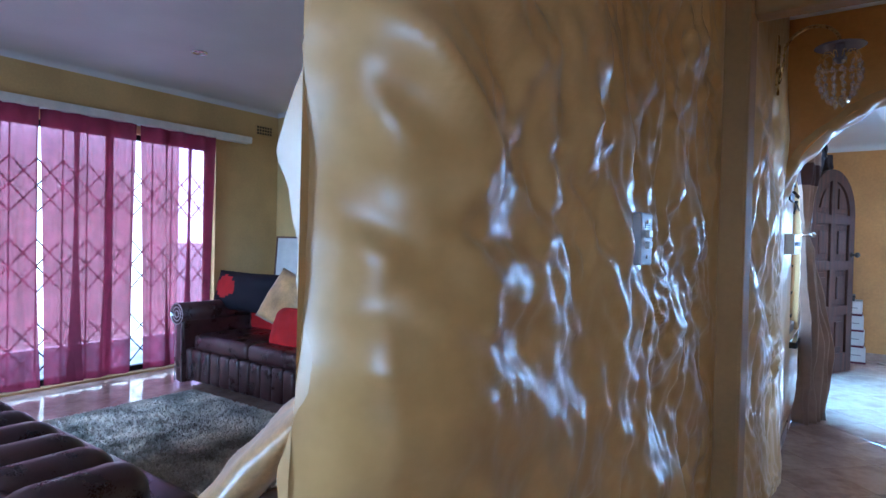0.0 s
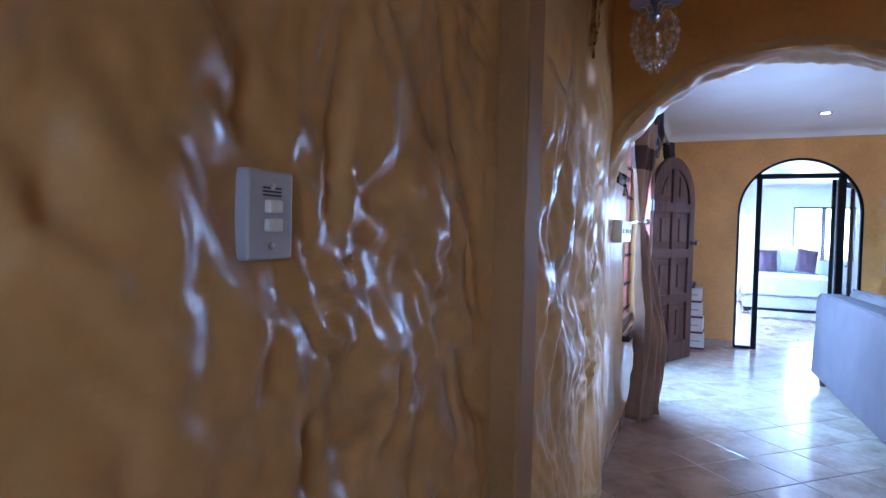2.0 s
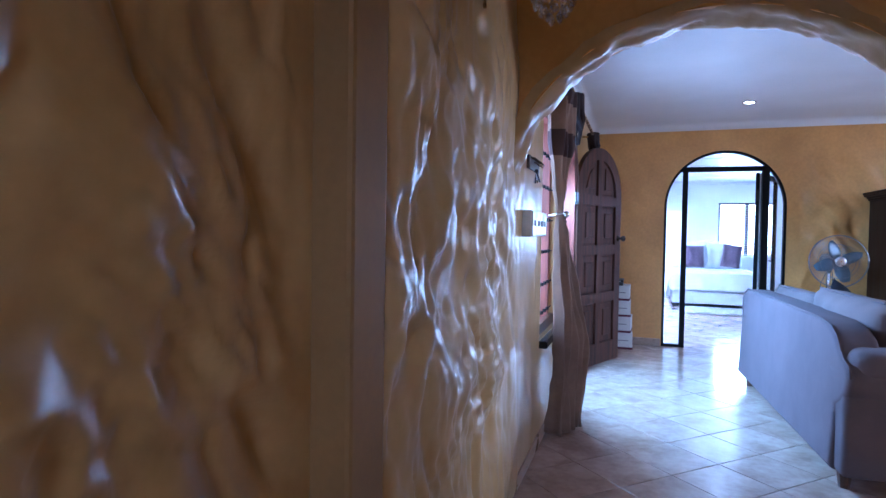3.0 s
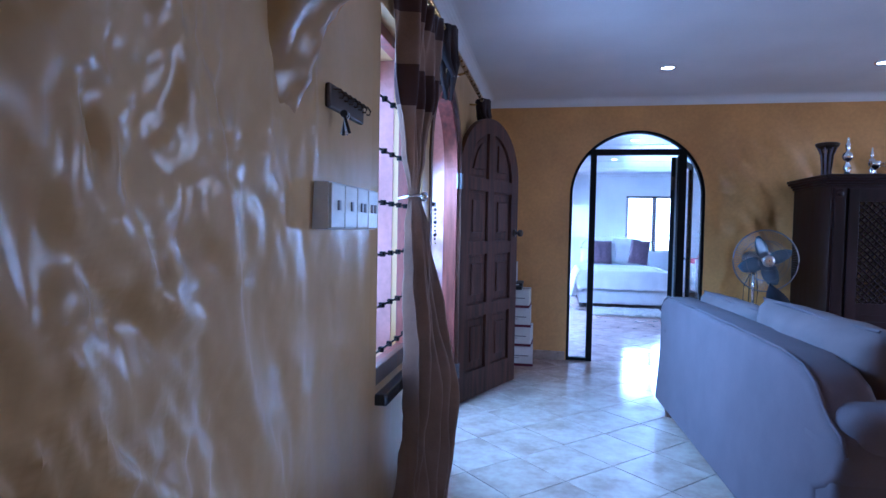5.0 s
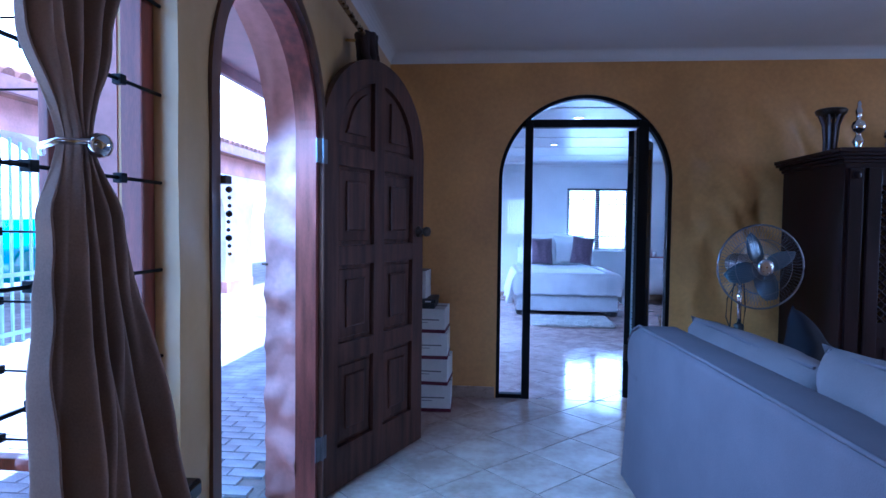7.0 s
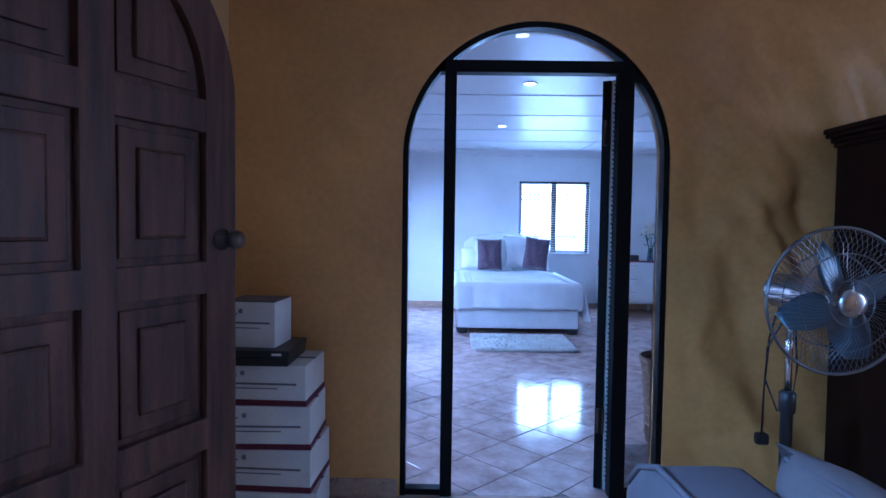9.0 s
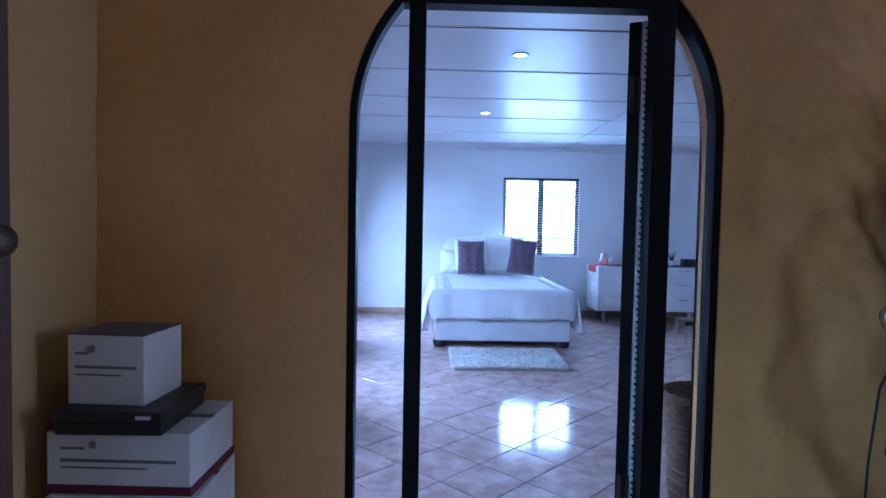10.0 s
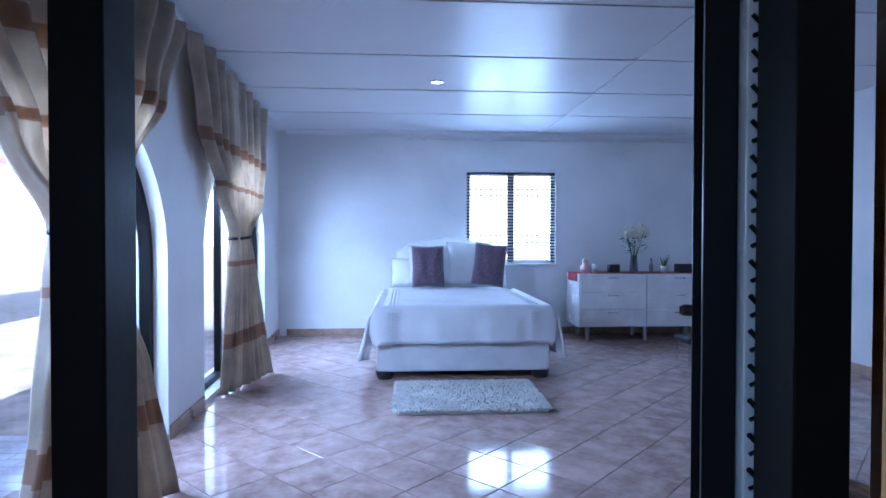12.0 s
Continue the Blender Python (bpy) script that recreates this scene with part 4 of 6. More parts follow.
for k in range(9):
    bm = bmesh.new()
    r = 0.006 if k % 3 else 0.010
    lathe(bm, [(0.001, r), (r * 0.8, r * 0.6), (r, 0.0), (r * 0.8, -r * 0.6), (0.001, -r)], 10, pose(0.012, 0.004 * math.sin(k), -0.028 - 0.023 * k))
    part("bead", bm, "rust" if k < 8 else "brass", e, "", True)

# curtain on its rod
bm = bmesh.new()
keys = [(2.24, 4.66, 5.18), (1.9, 4.71, 5.06), (1.6, 4.80, 4.95), (1.42, 4.865, 4.90), (1.28, 4.82, 4.94), (1.0, 4.79, 4.96), (0.5, 4.755, 4.98), (0.02, 4.72, 5.0)]
sp, zs = spans_between(keys, 110)


def drape_point(u, d, z):
    """Long leaning creases besides the gathers; the cloth swings out from the wall below the tie."""
    low = min(1.0, max(0.0, (1.5 - z) / 0.9))
    crease = 0.016 * noise.noise((u * 21 - z * 2.2, z * 1.6, 5.0)) + 0.006 * noise.noise((u * 46 + z * 6, z * 5.0, 2.0))
    return Vector((WX + 0.045 + d * (1 + 0.35 * low) + crease * (0.6 + 1.2 * low) + max(0.0, u - 4.70) * (0.10 + 0.42 * low), u, z))


curtain(bm, sp, zs, drape_point, 4, 0.05, 170, 1.3, 2.4)
cu = obj("curtain", bm, "drape", smooth=True)
banded(cu, "drape_band", lambda c: c.z > 2.12 or 1.78 < c.z < 1.93)
s = cu.modifiers.new("thickness", "SOLIDIFY")
s.thickness = 0.003
tagged(cu, "beige taffeta curtain with brown bands, tied back beside the window", "curtain")
bm = bmesh.new()
tube(bm, [(WX - 0.01, 4.90, 1.40), (WX + 0.03, 4.85, 1.405), (WX + 0.07, 4.835, 1.41), (WX + 0.105, 4.87, 1.415), (WX + 0.09, 4.92, 1.42), (WX + 0.02, 4.94, 1.41)], 0.006, 8)
lathe(bm, [(0.002, -0.02), (0.018, -0.012), (0.022, 0.0), (0.018, 0.012), (0.002, 0.02)], 14, pose(WX + 0.108, 4.885, 1.41, 0, 90, 0))
tagged(obj("curtain_tieback", bm, "chrome", smooth=True), "chrome curtain tieback with a round boss", "curtain tieback")
e = tagged(empty("curtain_rod"), "gilt curtain rod on brackets under the ceiling", "curtain rod")
bm = bmesh.new()
tube(bm, [(WX + 0.10, 4.55, 2.26), (WX + 0.10, 7.0, 2.26)], 0.014, 10)
part("rod", bm, "brass", e, "", True)
for y in (4.62, 6.05, 6.93):
    bm = bmesh.new()
    tube(bm, [(WX - 0.005, y, 2.24), (WX + 0.06, y, 2.235), (WX + 0.10, y, 2.245)], 0.008, 8)
    part("bracket", bm, "brass", e)


def swag(y, z, length, seed):
    """A knot of dark cloth hanging from the rod."""
    e = tagged(empty("swag"), "knotted dark brown swag on the curtain rod", "curtain swag", "swags on the rod")
    for k in range(7):
        bm = bmesh.new()
        a = k * 0.9 + seed
        pts = [(WX + 0.10 + 0.03 * math.cos(a), y + 0.05 * math.sin(a) * 0.9, z + 0.03), (WX + 0.11 + 0.04 * math.cos(a), y + 0.07 * math.sin(a), z - 0.4 * length),
               (WX + 0.11 + 0.05 * math.cos(a + 1), y + 0.08 * math.sin(a + 0.4), z - length * (0.75 + 0.25 * math.sin(a * 2)))]
        tube(bm, pts, 0.034, 8, r_end=0.010)
        part("tail", bm, "dark_cloth", e, "", True)
    return e


swag(5.36, 2.25, 0.34, 0.4)
swag(6.97, 2.24, 0.22, 2.1)

# cartons in the corner behind the door
def carton(name, x0, x1, y0, y1, z0, z1, turn, label, stripe=True, lid="paper"):
    cx, cy = (x0 + x1) / 2, (y0 + y1) / 2
    e = tagged(empty(name, pose(cx, cy, z0, 0, 0, turn)), label, "carton", "cartons stacked in the corner")
    w, d, h = (x1 - x0) / 2, (y1 - y0) / 2, z1 - z0
    bm = bmesh.new()
    bm_box(bm, -w, w, -d, d, 0, h, 0.004)
    part("carton_body", bm, "paper", e)
    if stripe:
        bm = bmesh.new()
        bm_box(bm, -w - 0.0025, w + 0.0025, -d - 0.0025, d + 0.0025, 0.002, 0.026)
        part("stripe", bm, "maroon", e, "maroon printed band")
    for z, a, b, t in ((h * 0.72, 0.1, 0.26, 0.006), (h * 0.52, 0.1, 0.9, 0.008), (h * 0.42, 0.1, 0.7, 0.004)):
        bm = bmesh.new()
        bm_box(bm, -w + 2 * w * a, -w + 2 * w * b, -d - 0.002, -d + 0.001, z, z + t)
        part("print_bar", bm, "ink", e)
    bm = bmesh.new()
    lathe(bm, [(0.011, 0), (0.011, 0.002)], 7, pose(-w * 0.35, -d - 0.0005, h * 0.80, 90, 0, 20))
    part("mark", bm, "ink", e)
    bm = bmesh.new()
    bm_box(bm, -w, w, -0.012, 0.012, h - 0.001, h + 0.0015)
    part("tape", bm, "ink" if lid == "paper" else "drape_band", e)
    return e


z = 0.0
for k, (h, tw) in enumerate(((0.185, 2), (0.18, -3), (0.18, 1), (0.17, -2))):
    carton("carton", 0.13, 0.555 - 0.012 * k, 7.86 + 0.01 * (k % 2), 8.17, z, z + h, tw, "white carton with a maroon band in a corner stack")
    z += h
e = tagged(empty("flat_box"), "flat black lidded box on the cartons", "flat box")
box("body", 0.165, 0.445, 7.845, 8.135, z, z + 0.036, "plastic_black", e, bev=0.006)
box("lid", 0.16, 0.45, 7.84, 8.14, z + 0.037, z + 0.065, "plastic_black", e, bev=0.007)
box("label", 0.38, 0.42, 7.838, 7.842, z + 0.046, z + 0.055, "paper", e, bev=0.0, label="small white paper label")
z += 0.065
small = carton("carton", 0.17, 0.385, 7.90, 8.10, z, z + 0.19, -4, "small white carton with a brown top on the flat black box", False)
bm = bmesh.new()
bm_box(bm, -0.106, 0.106, -0.099, 0.099, 0.1895, 0.193, 0.001)
part("top_flap", bm, "drape_band", small, "brown card top")

# ---- pedestal fan ----
e = tagged(empty("pedestal_fan", pose(2.387, 7.72, 0)), "chrome pedestal fan with a wire guard and blue-grey blades", "fan")
bm = bmesh.new()
lathe(bm, [(0.20, 0.0), (0.205, 0.02), (0.18, 0.035), (0.05, 0.05), (0.03, 0.07)], 36)
part("base", bm, "plastic_black", e, "round black base", True)
bm = bmesh.new()
lathe(bm, [(0.022, 0.05), (0.022, 0.60), (0.030, 0.61), (0.030, 0.68), (0.020, 0.69)], 18)
part("lower_pole", bm, "plastic_black", e, "black pole with a clamp", True)
bm = bmesh.new()
lathe(bm, [(0.013, 0.68), (0.013, 0.97)], 14)
part("upper_pole", bm, "chrome", e, "chrome pole", True)
head = pose(0.0, -0.22, 1.065, 90, 0, 2)
bm = bmesh.new()
lathe(bm, [(0.012, -0.330), (0.04, -0.327), (0.052, -0.30)] + [(0.062 + 0.004 * (k % 2), -0.290 + 0.012 * k) for k in range(15)] + [(0.056, -0.09), (0.028, -0.01), (0.02, 0.02)], 28, head)
part("motor", bm, "steel", e, "ribbed steel motor housing", True)
bm = bmesh.new()
bm_box(bm, -0.022, 0.022, -0.022, 0.022, 0.95, 1.04, 0.006)
part("motor_neck", bm, "plastic_black", e, "black swivel neck", True)
bm = bmesh.new()
lathe(bm, [(0.002, -0.352), (0.024, -0.348), (0.030, -0.329), (0.002, -0.327)], 18, head)
part("rear_cap", bm, "plastic_black", e, "", True)
bm = bmesh.new()
R = 0.245
ring = lambda r, z: [(r * math.cos(2 * math.pi * k / 48), r * math.sin(2 * math.pi * k / 48), z) for k in range(48)]
tube(bm, [head @ Vector(p) for p in ring(R, 0.045)], 0.006, 6, True)
for r, z in ((0.16, 0.085), (0.075, 0.105)):
    tube(bm, [head @ Vector(p) for p in ring(r, z)], 0.0022, 4, True)
tube(bm, [head @ Vector(p) for p in ring(0.16, -0.005)], 0.0022, 4, True)
guard = part("guard_ring", bm, "wire", e, "", True)
bm = bmesh.new()
for k in range(72):
    a = 2 * math.pi * k / 72
    c, s = math.cos(a), math.sin(a)
    c2, s2 = math.cos(a + 0.16), math.sin(a + 0.16)
    tube(bm, [head @ Vector(p) for p in ((c2 * 0.045, s2 * 0.045, 0.108), (c2 * 0.12, s2 * 0.12, 0.100), (c * 0.19, s * 0.19, 0.075), (c * R, s * R, 0.045))], 0.0011, 3)
    tube(bm, [head @ Vector(p) for p in ((c * 0.05, s * 0.05, -0.03), (c * 0.17, s * 0.17, -0.008), (c * R, s * R, 0.045))], 0.0011, 3)
wires = part("wire_mesh", bm, "wire", e)
tagged(wires, kind="stuff")
bm = bmesh.new()
lathe(bm, [(0.046, 0.10), (0.046, 0.112), (0.03, 0.118), (0.002, 0.119)], 24, head)
part("badge", bm, "steel", e, "round steel badge", True)
for k in range(4):
    bm = bmesh.new()
    a = math.pi / 2 * k + 0.35
    rows = []
    for i in range(9):
        r = 0.03 + 0.175 * i / 8
        w = 0.030 + 0.085 * math.sin(math.pi * min(1, (i + 1.2) / 9.5)) ** 0.8
        rows.append([bm.verts.new(head @ Vector((r * math.cos(a + (q - 0.5) * w / max(r, 0.06)), r * math.sin(a + (q - 0.5) * w / max(r, 0.06)), 0.045 + 0.05 * (q - 0.5)))) for q in (0, 0.25, 0.5, 0.75, 1)])
    for r0, r1 in zip(rows, rows[1:]):
        for q in range(4):
            bm.faces.new((r0[q], r0[q + 1], r1[q + 1], r1[q]))
    bl = part("blade", bm, "fan_blade", e, "", True)
    s = bl.modifiers.new("thickness", "SOLIDIFY")
    s.thickness = 0.003
bm = bmesh.new()
tube(bm, [(0.0, 0.06, 1.01), (0.02, 0.13, 0.96), (0.035, 0.20, 0.85), (0.04, 0.235, 0.62), (0.045, 0.25, 0.43)], 0.004, 6)
tube(bm, [(-0.01, 0.02, 0.96), (-0.055, 0.05, 0.84), (-0.06, 0.05, 0.72), (-0.02, 0.03, 0.60), (0.03, 0.02, 0.63), (0.045, 0.02, 0.78), (0.03, 0.02, 0.96)], 0.004, 6)
part("cord", bm, "plastic_black", e, "", True)
bm = bmesh.new()
soft_box(bm, 0.018, 0.072, 0.23, 0.27, 0.385, 0.435, 0.012, 2)
part("plug", bm, "plastic_black", e)

# ---- display cabinet with trophies ----
CX0, CX1, CY0, CY1, CT = 2.86, 4.38, 7.50, 8.215, 1.745
e = tagged(empty("display_cabinet", pose(0, 0, 0)), "dark mahogany display cabinet with lattice doors against the wall", "cabinet")
bm = bmesh.new()
bm_box(bm, CX0, CX1, CY0, CY1, 0.09, CT - 0.06, 0.006)
part("body", bm, "cabinet", e)
bm = bmesh.new()
bm_box(bm, CX0 + 0.02, CX1 - 0.02, CY0 + 0.02, CY1, 0, 0.09, 0.006)
part("plinth", bm, "cabinet", e)
bm = bmesh.new()
for k, (o, za, zb) in enumerate(((0.015, -0.07, -0.05), (0.03, -0.05, -0.03), (0.055, -0.03, -0.012), (0.065, -0.012, 0.012))):
    bm_box(bm, CX0 - o, CX1 + o, CY0 - o, CY1, CT + za, CT + zb, 0.004)
part("crown", bm, "cabinet", e, "stepped crown moulding")
for x in (CX0 + 0.06, CX1 - 0.06):
    bm = bmesh.new()
    bm_box(bm, x - 0.04, x + 0.04, CY0 - 0.014, CY0 + 0.01, 0.12, CT - 0.10, 0.004)
    lathe(bm, [(0.024, 0), (0.024, 0.008), (0.016, 0.012), (0.008, 0.016)], 18, pose(x, CY0 - 0.013, CT - 0.14, 90, 0, 0))
    part("pilaster", bm, "cabinet", e)
for k in range(2):
    x0 = CX0 + 0.12 + k * 0.645
    x1 = x0 + 0.635
    dr = empty("cabinet_door")
    dr.parent = e
    bm = bmesh.new()
    for a in ((x0, x0 + 0.075, 0.14, CT - 0.10), (x1 - 0.075, x1, 0.14, CT - 0.10)):
        bm_box(bm, a[0], a[1], CY0 - 0.022, CY0 - 0.002, a[2], a[3], 0.003)
    for a in ((0.14, 0.24), (0.66, 0.75), (CT - 0.20, CT - 0.10)):
        bm_box(bm, x0, x1, CY0 - 0.021, CY0 - 0.002, a[0], a[1], 0.003)
    part("door_frame", bm, "cabinet", dr)
    bm = bmesh.new()
    bm_box(bm, x0 + 0.07, x1 - 0.07, CY0 - 0.012, CY0 - 0.004, 0.24, 0.66, 0.002)
    outline_solid(bm, [(x0 + 0.12, 0.29), (x1 - 0.12, 0.29), (x1 - 0.12, 0.61), (x0 + 0.12, 0.61)], py, CY0 - 0.020, CY0 - 0.010, 0.006)
    part("lower_panel", bm, "cabinet", dr)
    bm = bmesh.new()
    bm_box(bm, x0 + 0.07, x1 - 0.07, CY0 - 0.006, CY0 - 0.003, 0.75, CT - 0.20)
    part("glass_pane", bm, "sill_black", dr, "dark glass behind the lattice")
    bm = bmesh.new()
    za, zb, xa, xb = 0.75, CT - 0.20, x0 + 0.07, x1 - 0.07
    n = 26
    for i in range(-n, n):
        for sgn in (1, -1):
            c = xa + 0.052 * i
            p = []
            for z in (za, zb):
                x = c + sgn * (z - za)
                p.append((x, z))
            (xs, zs_), (xe, ze) = p
            lo, hi = 0.0, 1.0
            dx = xe - xs
            for lim, s in ((xa, 1), (xb, -1)):
                f0, f1 = (xs - lim) * s, (xe - lim) * s
                if f0 < 0 and f1 < 0:
                    lo, hi = 1, 0
                elif f0 < 0:
                    lo = max(lo, f0 / (f0 - f1))
                elif f1 < 0:
                    hi = min(hi, f0 / (f0 - f1))
            if hi - lo > 0.03:
                tube(bm, [(xs + dx * t, CY0 - (0.009 if sgn > 0 else 0.013), zs_ + (ze - zs_) * t) for t in (lo, hi)], 0.0055, 4)
    lat = part("lattice", bm, "cabinet", dr, "diagonal timber lattice")
    bm = bmesh.new()
    lathe(bm, [(0.008, 0), (0.008, 0.012), (0.015, 0.02), (0.01, 0.03)], 14, pose((x1 - 0.035) if k == 0 else (x0 + 0.035), CY0 - 0.022, 0.95, 90, 0, 0))
    part("knob", bm, "brass", dr, "small brass knob", True)


def trophy(x, y, s, kind):
    e = tagged(empty("trophy", pose(x, y, CT + 0.012) @ Matrix.Scale(s, 4)), ("silver trophy cup on a dark base" if kind else "silver figure trophy with a ball on a dark base"), "trophy", "trophies on the cabinet")
    bm = bmesh.new()
    bm_box(bm, -0.04, 0.04, -0.04, 0.04, 0, 0.03, 0.004)
    part("base", bm, "plastic_black", e, "dark base")
    bm = bmesh.new()
    if kind:
        lathe(bm, [(0.022, 0.03), (0.008, 0.045), (0.007, 0.07), (0.03, 0.085), (0.042, 0.12), (0.045, 0.155), (0.041, 0.155), (0.03, 0.10), (0.002, 0.09)], 20)
    else:
        lathe(bm, [(0.025, 0.03), (0.018, 0.05), (0.035, 0.08), (0.02, 0.11), (0.014, 0.13), (0.034, 0.15), (0.042, 0.175), (0.034, 0.20), (0.012, 0.215), (0.016, 0.24), (0.020, 0.27), (0.010, 0.30), (0.013, 0.315), (0.002, 0.335)], 20)
    part("cup", bm, "silver_trophy", e, "", True)
    for sg in (1, -1) if kind else ():
        bm = bmesh.new()
        tube(bm, [(sg * 0.043, 0, 0.145), (sg * 0.068, 0, 0.14), (sg * 0.066, 0, 0.11), (sg * 0.038, 0, 0.098)], 0.004, 6)
        part("handle", bm, "silver_trophy", e, "", True)
    return e


trophy(3.09, 7.78, 1.0, 0)
trophy(3.28, 7.80, 0.75, 0)
trophy(3.24, 7.66, 0.78, 1)
trophy(3.36, 7.68, 0.78, 1)
trophy(3.48, 7.68, 0.8, 1)
trophy(3.62, 7.74, 0.9, 1)
e = tagged(empty("vase", pose(2.97, 7.86, CT + 0.012) @ Matrix.Diagonal((0.95, 0.95, 1.4, 1))), "fluted dark glass vase with a frilled rim", "vase")
for k in range(14):
    a = 2 * math.pi * k / 14
    bm = bmesh.new()
    tube(bm, [(r * math.cos(a), r * math.sin(a), z) for r, z in ((0.035, 0.0), (0.036, 0.07), (0.045, 0.14), (0.07, 0.185))], 0.0085, 6)
    part("flute", bm, "frosted" if k % 2 else "rust", e)
bm = bmesh.new()
lathe(bm, [(0.065, 0.175), (0.088, 0.19), (0.096, 0.205), (0.085, 0.212), (0.06, 0.196)], 22)
part("rim", bm, "rust", e, "dark frilled rim", True)

# ---- grey sofa, its back to the entrance ----
SOFA = pose(1.50, 5.62, 0, 0, 0, 2.8) @ Matrix.Translation((-1.52, -5.62, 0))
e = tagged(empty("grey_sofa", SOFA), "grey woven fabric sofa with a sloping back", "sofa")
SX = 1.52
SY0, SY1 = 4.50, 6.74
back = [(SY0 + 0.02, 0.10), (SY0 + 0.02, 0.43), (SY0 - 0.04, 0.46), (SY0 - 0.10, 0.52), (SY0 - 0.115, 0.60), (SY0 - 0.08, 0.65), (SY0 - 0.01, 0.675), (SY0 + 0.04, 0.71),
        (SY0 + 0.11, 0.775), (SY0 + 0.20, 0.815), (SY0 + 0.36, 0.835), (SY0 + 0.9, 0.84), (SY0 + 1.4, 0.84), (SY1 - 0.35, 0.835), (SY1 - 0.10, 0.835), (SY1 - 0.01, 0.80),
        (SY1 + 0.045, 0.74), (SY1 + 0.035, 0.66), (SY1 - 0.02, 0.58), (SY1 - 0.02, 0.10)]
bm = bmesh.new()
outline_solid(bm, back, lambda u, d, z: Vector((SX + d + 0.11 * max(0, (z - 0.1)) ** 1.0 * 0.55, u, z)), 0.0, 0.20, 0.035, 4)
part("backrest", bm, "sofa_grey", e, "", True)
bm = bmesh.new()
tube(bm, [(SX + 0.012 + 0.11 * (z - 0.1) * 0.55, u, z) for u, z in back[4:17]], 0.007, 6)
part("piping", bm, "sofa_grey", e, "", True)
bm = bmesh.new()
soft_box(bm, SX + 0.02, SX + 0.86, SY0 + 0.03, SY1 - 0.05, 0.09, 0.30, 0.03, 3)
part("seat_frame", bm, "sofa_grey", e, "", True)
for nm, y0, y1 in (("arm", SY0 - 0.10, SY0 + 0.17), ("arm", SY1 - 0.22, SY1 + 0.02)):
    bm = bmesh.new()
    soft_box(bm, SX + 0.03, SX + 0.92, y0 + 0.02, y1 - 0.02, 0.09, 0.64, 0.03, 3)
    soft_box(bm, SX + 0.05, SX + 0.94, y0 - 0.01, y1 + 0.01, 0.52, 0.73, 0.10, 6)
    part(nm, bm, "sofa_grey", e, "", True)
for y0, y1 in ((SY0 + 0.19, SY0 + 1.12), (SY0 + 1.13, SY1 - 0.24)):
    bm = bmesh.new()
    soft_box(bm, SX + 0.24, SX + 0.90, y0, y1, 0.29, 0.45, 0.05, 5)
    part("seat_cushion", bm, "sofa_grey", e, "", True)
for yc, w, tilt, zt in ((SY0 + 0.68, 1.06, -15, 0.70), (SY1 - 0.60, 0.98, -20, 0.645)):
    bm = bmesh.new()
    cushion(bm, w, 0.52, 0.27, pose(SX + 0.37, yc, zt, 0, 0, 90) @ pose(0, 0, 0, tilt, 0, 0), 3.2, 0.03, yc)
    part("back_cushion", bm, "sofa_cushion", e, "plump loose back cushion", True)
    bm = bmesh.new()
    mm = pose(SX + 0.36, yc, zt, 0, 0, 90) @ pose(0, 0, 0, tilt, 0, 0)
    tube(bm, [mm @ Vector((x, 0.0, 0.245 + 0.006 * math.sin(9 * x))) for x in [(-0.46 + 0.92 * k / 20) * w for k in range(21)]], 0.006, 6)
    part("piping", bm, "sofa_grey", e)
for x, y in ((SX + 0.09, SY0 + 0.06), (SX + 0.09, SY1 - 0.10), (SX + 0.80, SY0 + 0.06), (SX + 0.80, SY1 - 0.10)):
    bm = bmesh.new()
    lathe(bm, [(0.026, 0.0), (0.034, 0.06), (0.036, 0.10)], 10, pose(x, y, 0))
    part("foot", bm, "dark_wood", e, "dark timber foot")
bm = bmesh.new()
cushion(bm, 0.46, 0.46, 0.16, pose(SX + 0.72, SY1 - 0.34, 0.66, 0, 0, 35) @ pose(0, 0, 0, -24, 40, 0), 3, 0.02, 4)
cb = obj("scatter_cushion", bm, "black_cloth", smooth=True)
cb.matrix_world = SOFA
banded(cb, "red_cloth", lambda c: abs(c.z - 0.70 - 0.2 * (c.x - SX - 0.72)) < 0.035)
tagged(cb, "black scatter cushion with a red stripe on the grey sofa", "cushion")

# ---- arched glass door in the far wall ----
d2 = empty("door_2")
structure(d2, "black steel arched glass door with one leaf open", "door")
yg0, yg1 = YF + 0.025, YF + 0.075
g0, g1, gs, gr = GD[0], GD[1], GD[3], GD[4]
bm = bmesh.new()
arch_band(bm, arch_points(g0, g1, gs, gr, 40), arch_points(g0 + 0.026, g1 - 0.026, gs, gr - 0.026, 40), py, yg0 - 0.015, yg1)
part("arch_frame", bm, "black_steel", d2)
for x0, x1 in ((1.062, 1.118), (1.872, 1.942)):
    bm = bmesh.new()
    bm_box(bm, x0, x1, yg0 - 0.02, yg1 + 0.004, 0, arc_z((x0 + x1) / 2, GD) - 0.03, 0.003)
    part("post", bm, "black_steel", d2)
bm = bmesh.new()
bm_box(bm, 1.0, 2.0, yg0 - 0.015, yg1 + 0.002, 2.012, 2.068, 0.003)
part("transom", bm, "black_steel", d2)
bm = bmesh.new()
bm_box(bm, g0, 1.07, yg0 - 0.01, yg1 - 0.002, 0, 0.03, 0.003)
bm_box(bm, 1.93, g1, yg0 - 0.01, yg1 - 0.002, 0, 0.03, 0.003)
part("bottom_rail", bm, "black_steel", d2)
ym = (yg0 + yg1) / 2


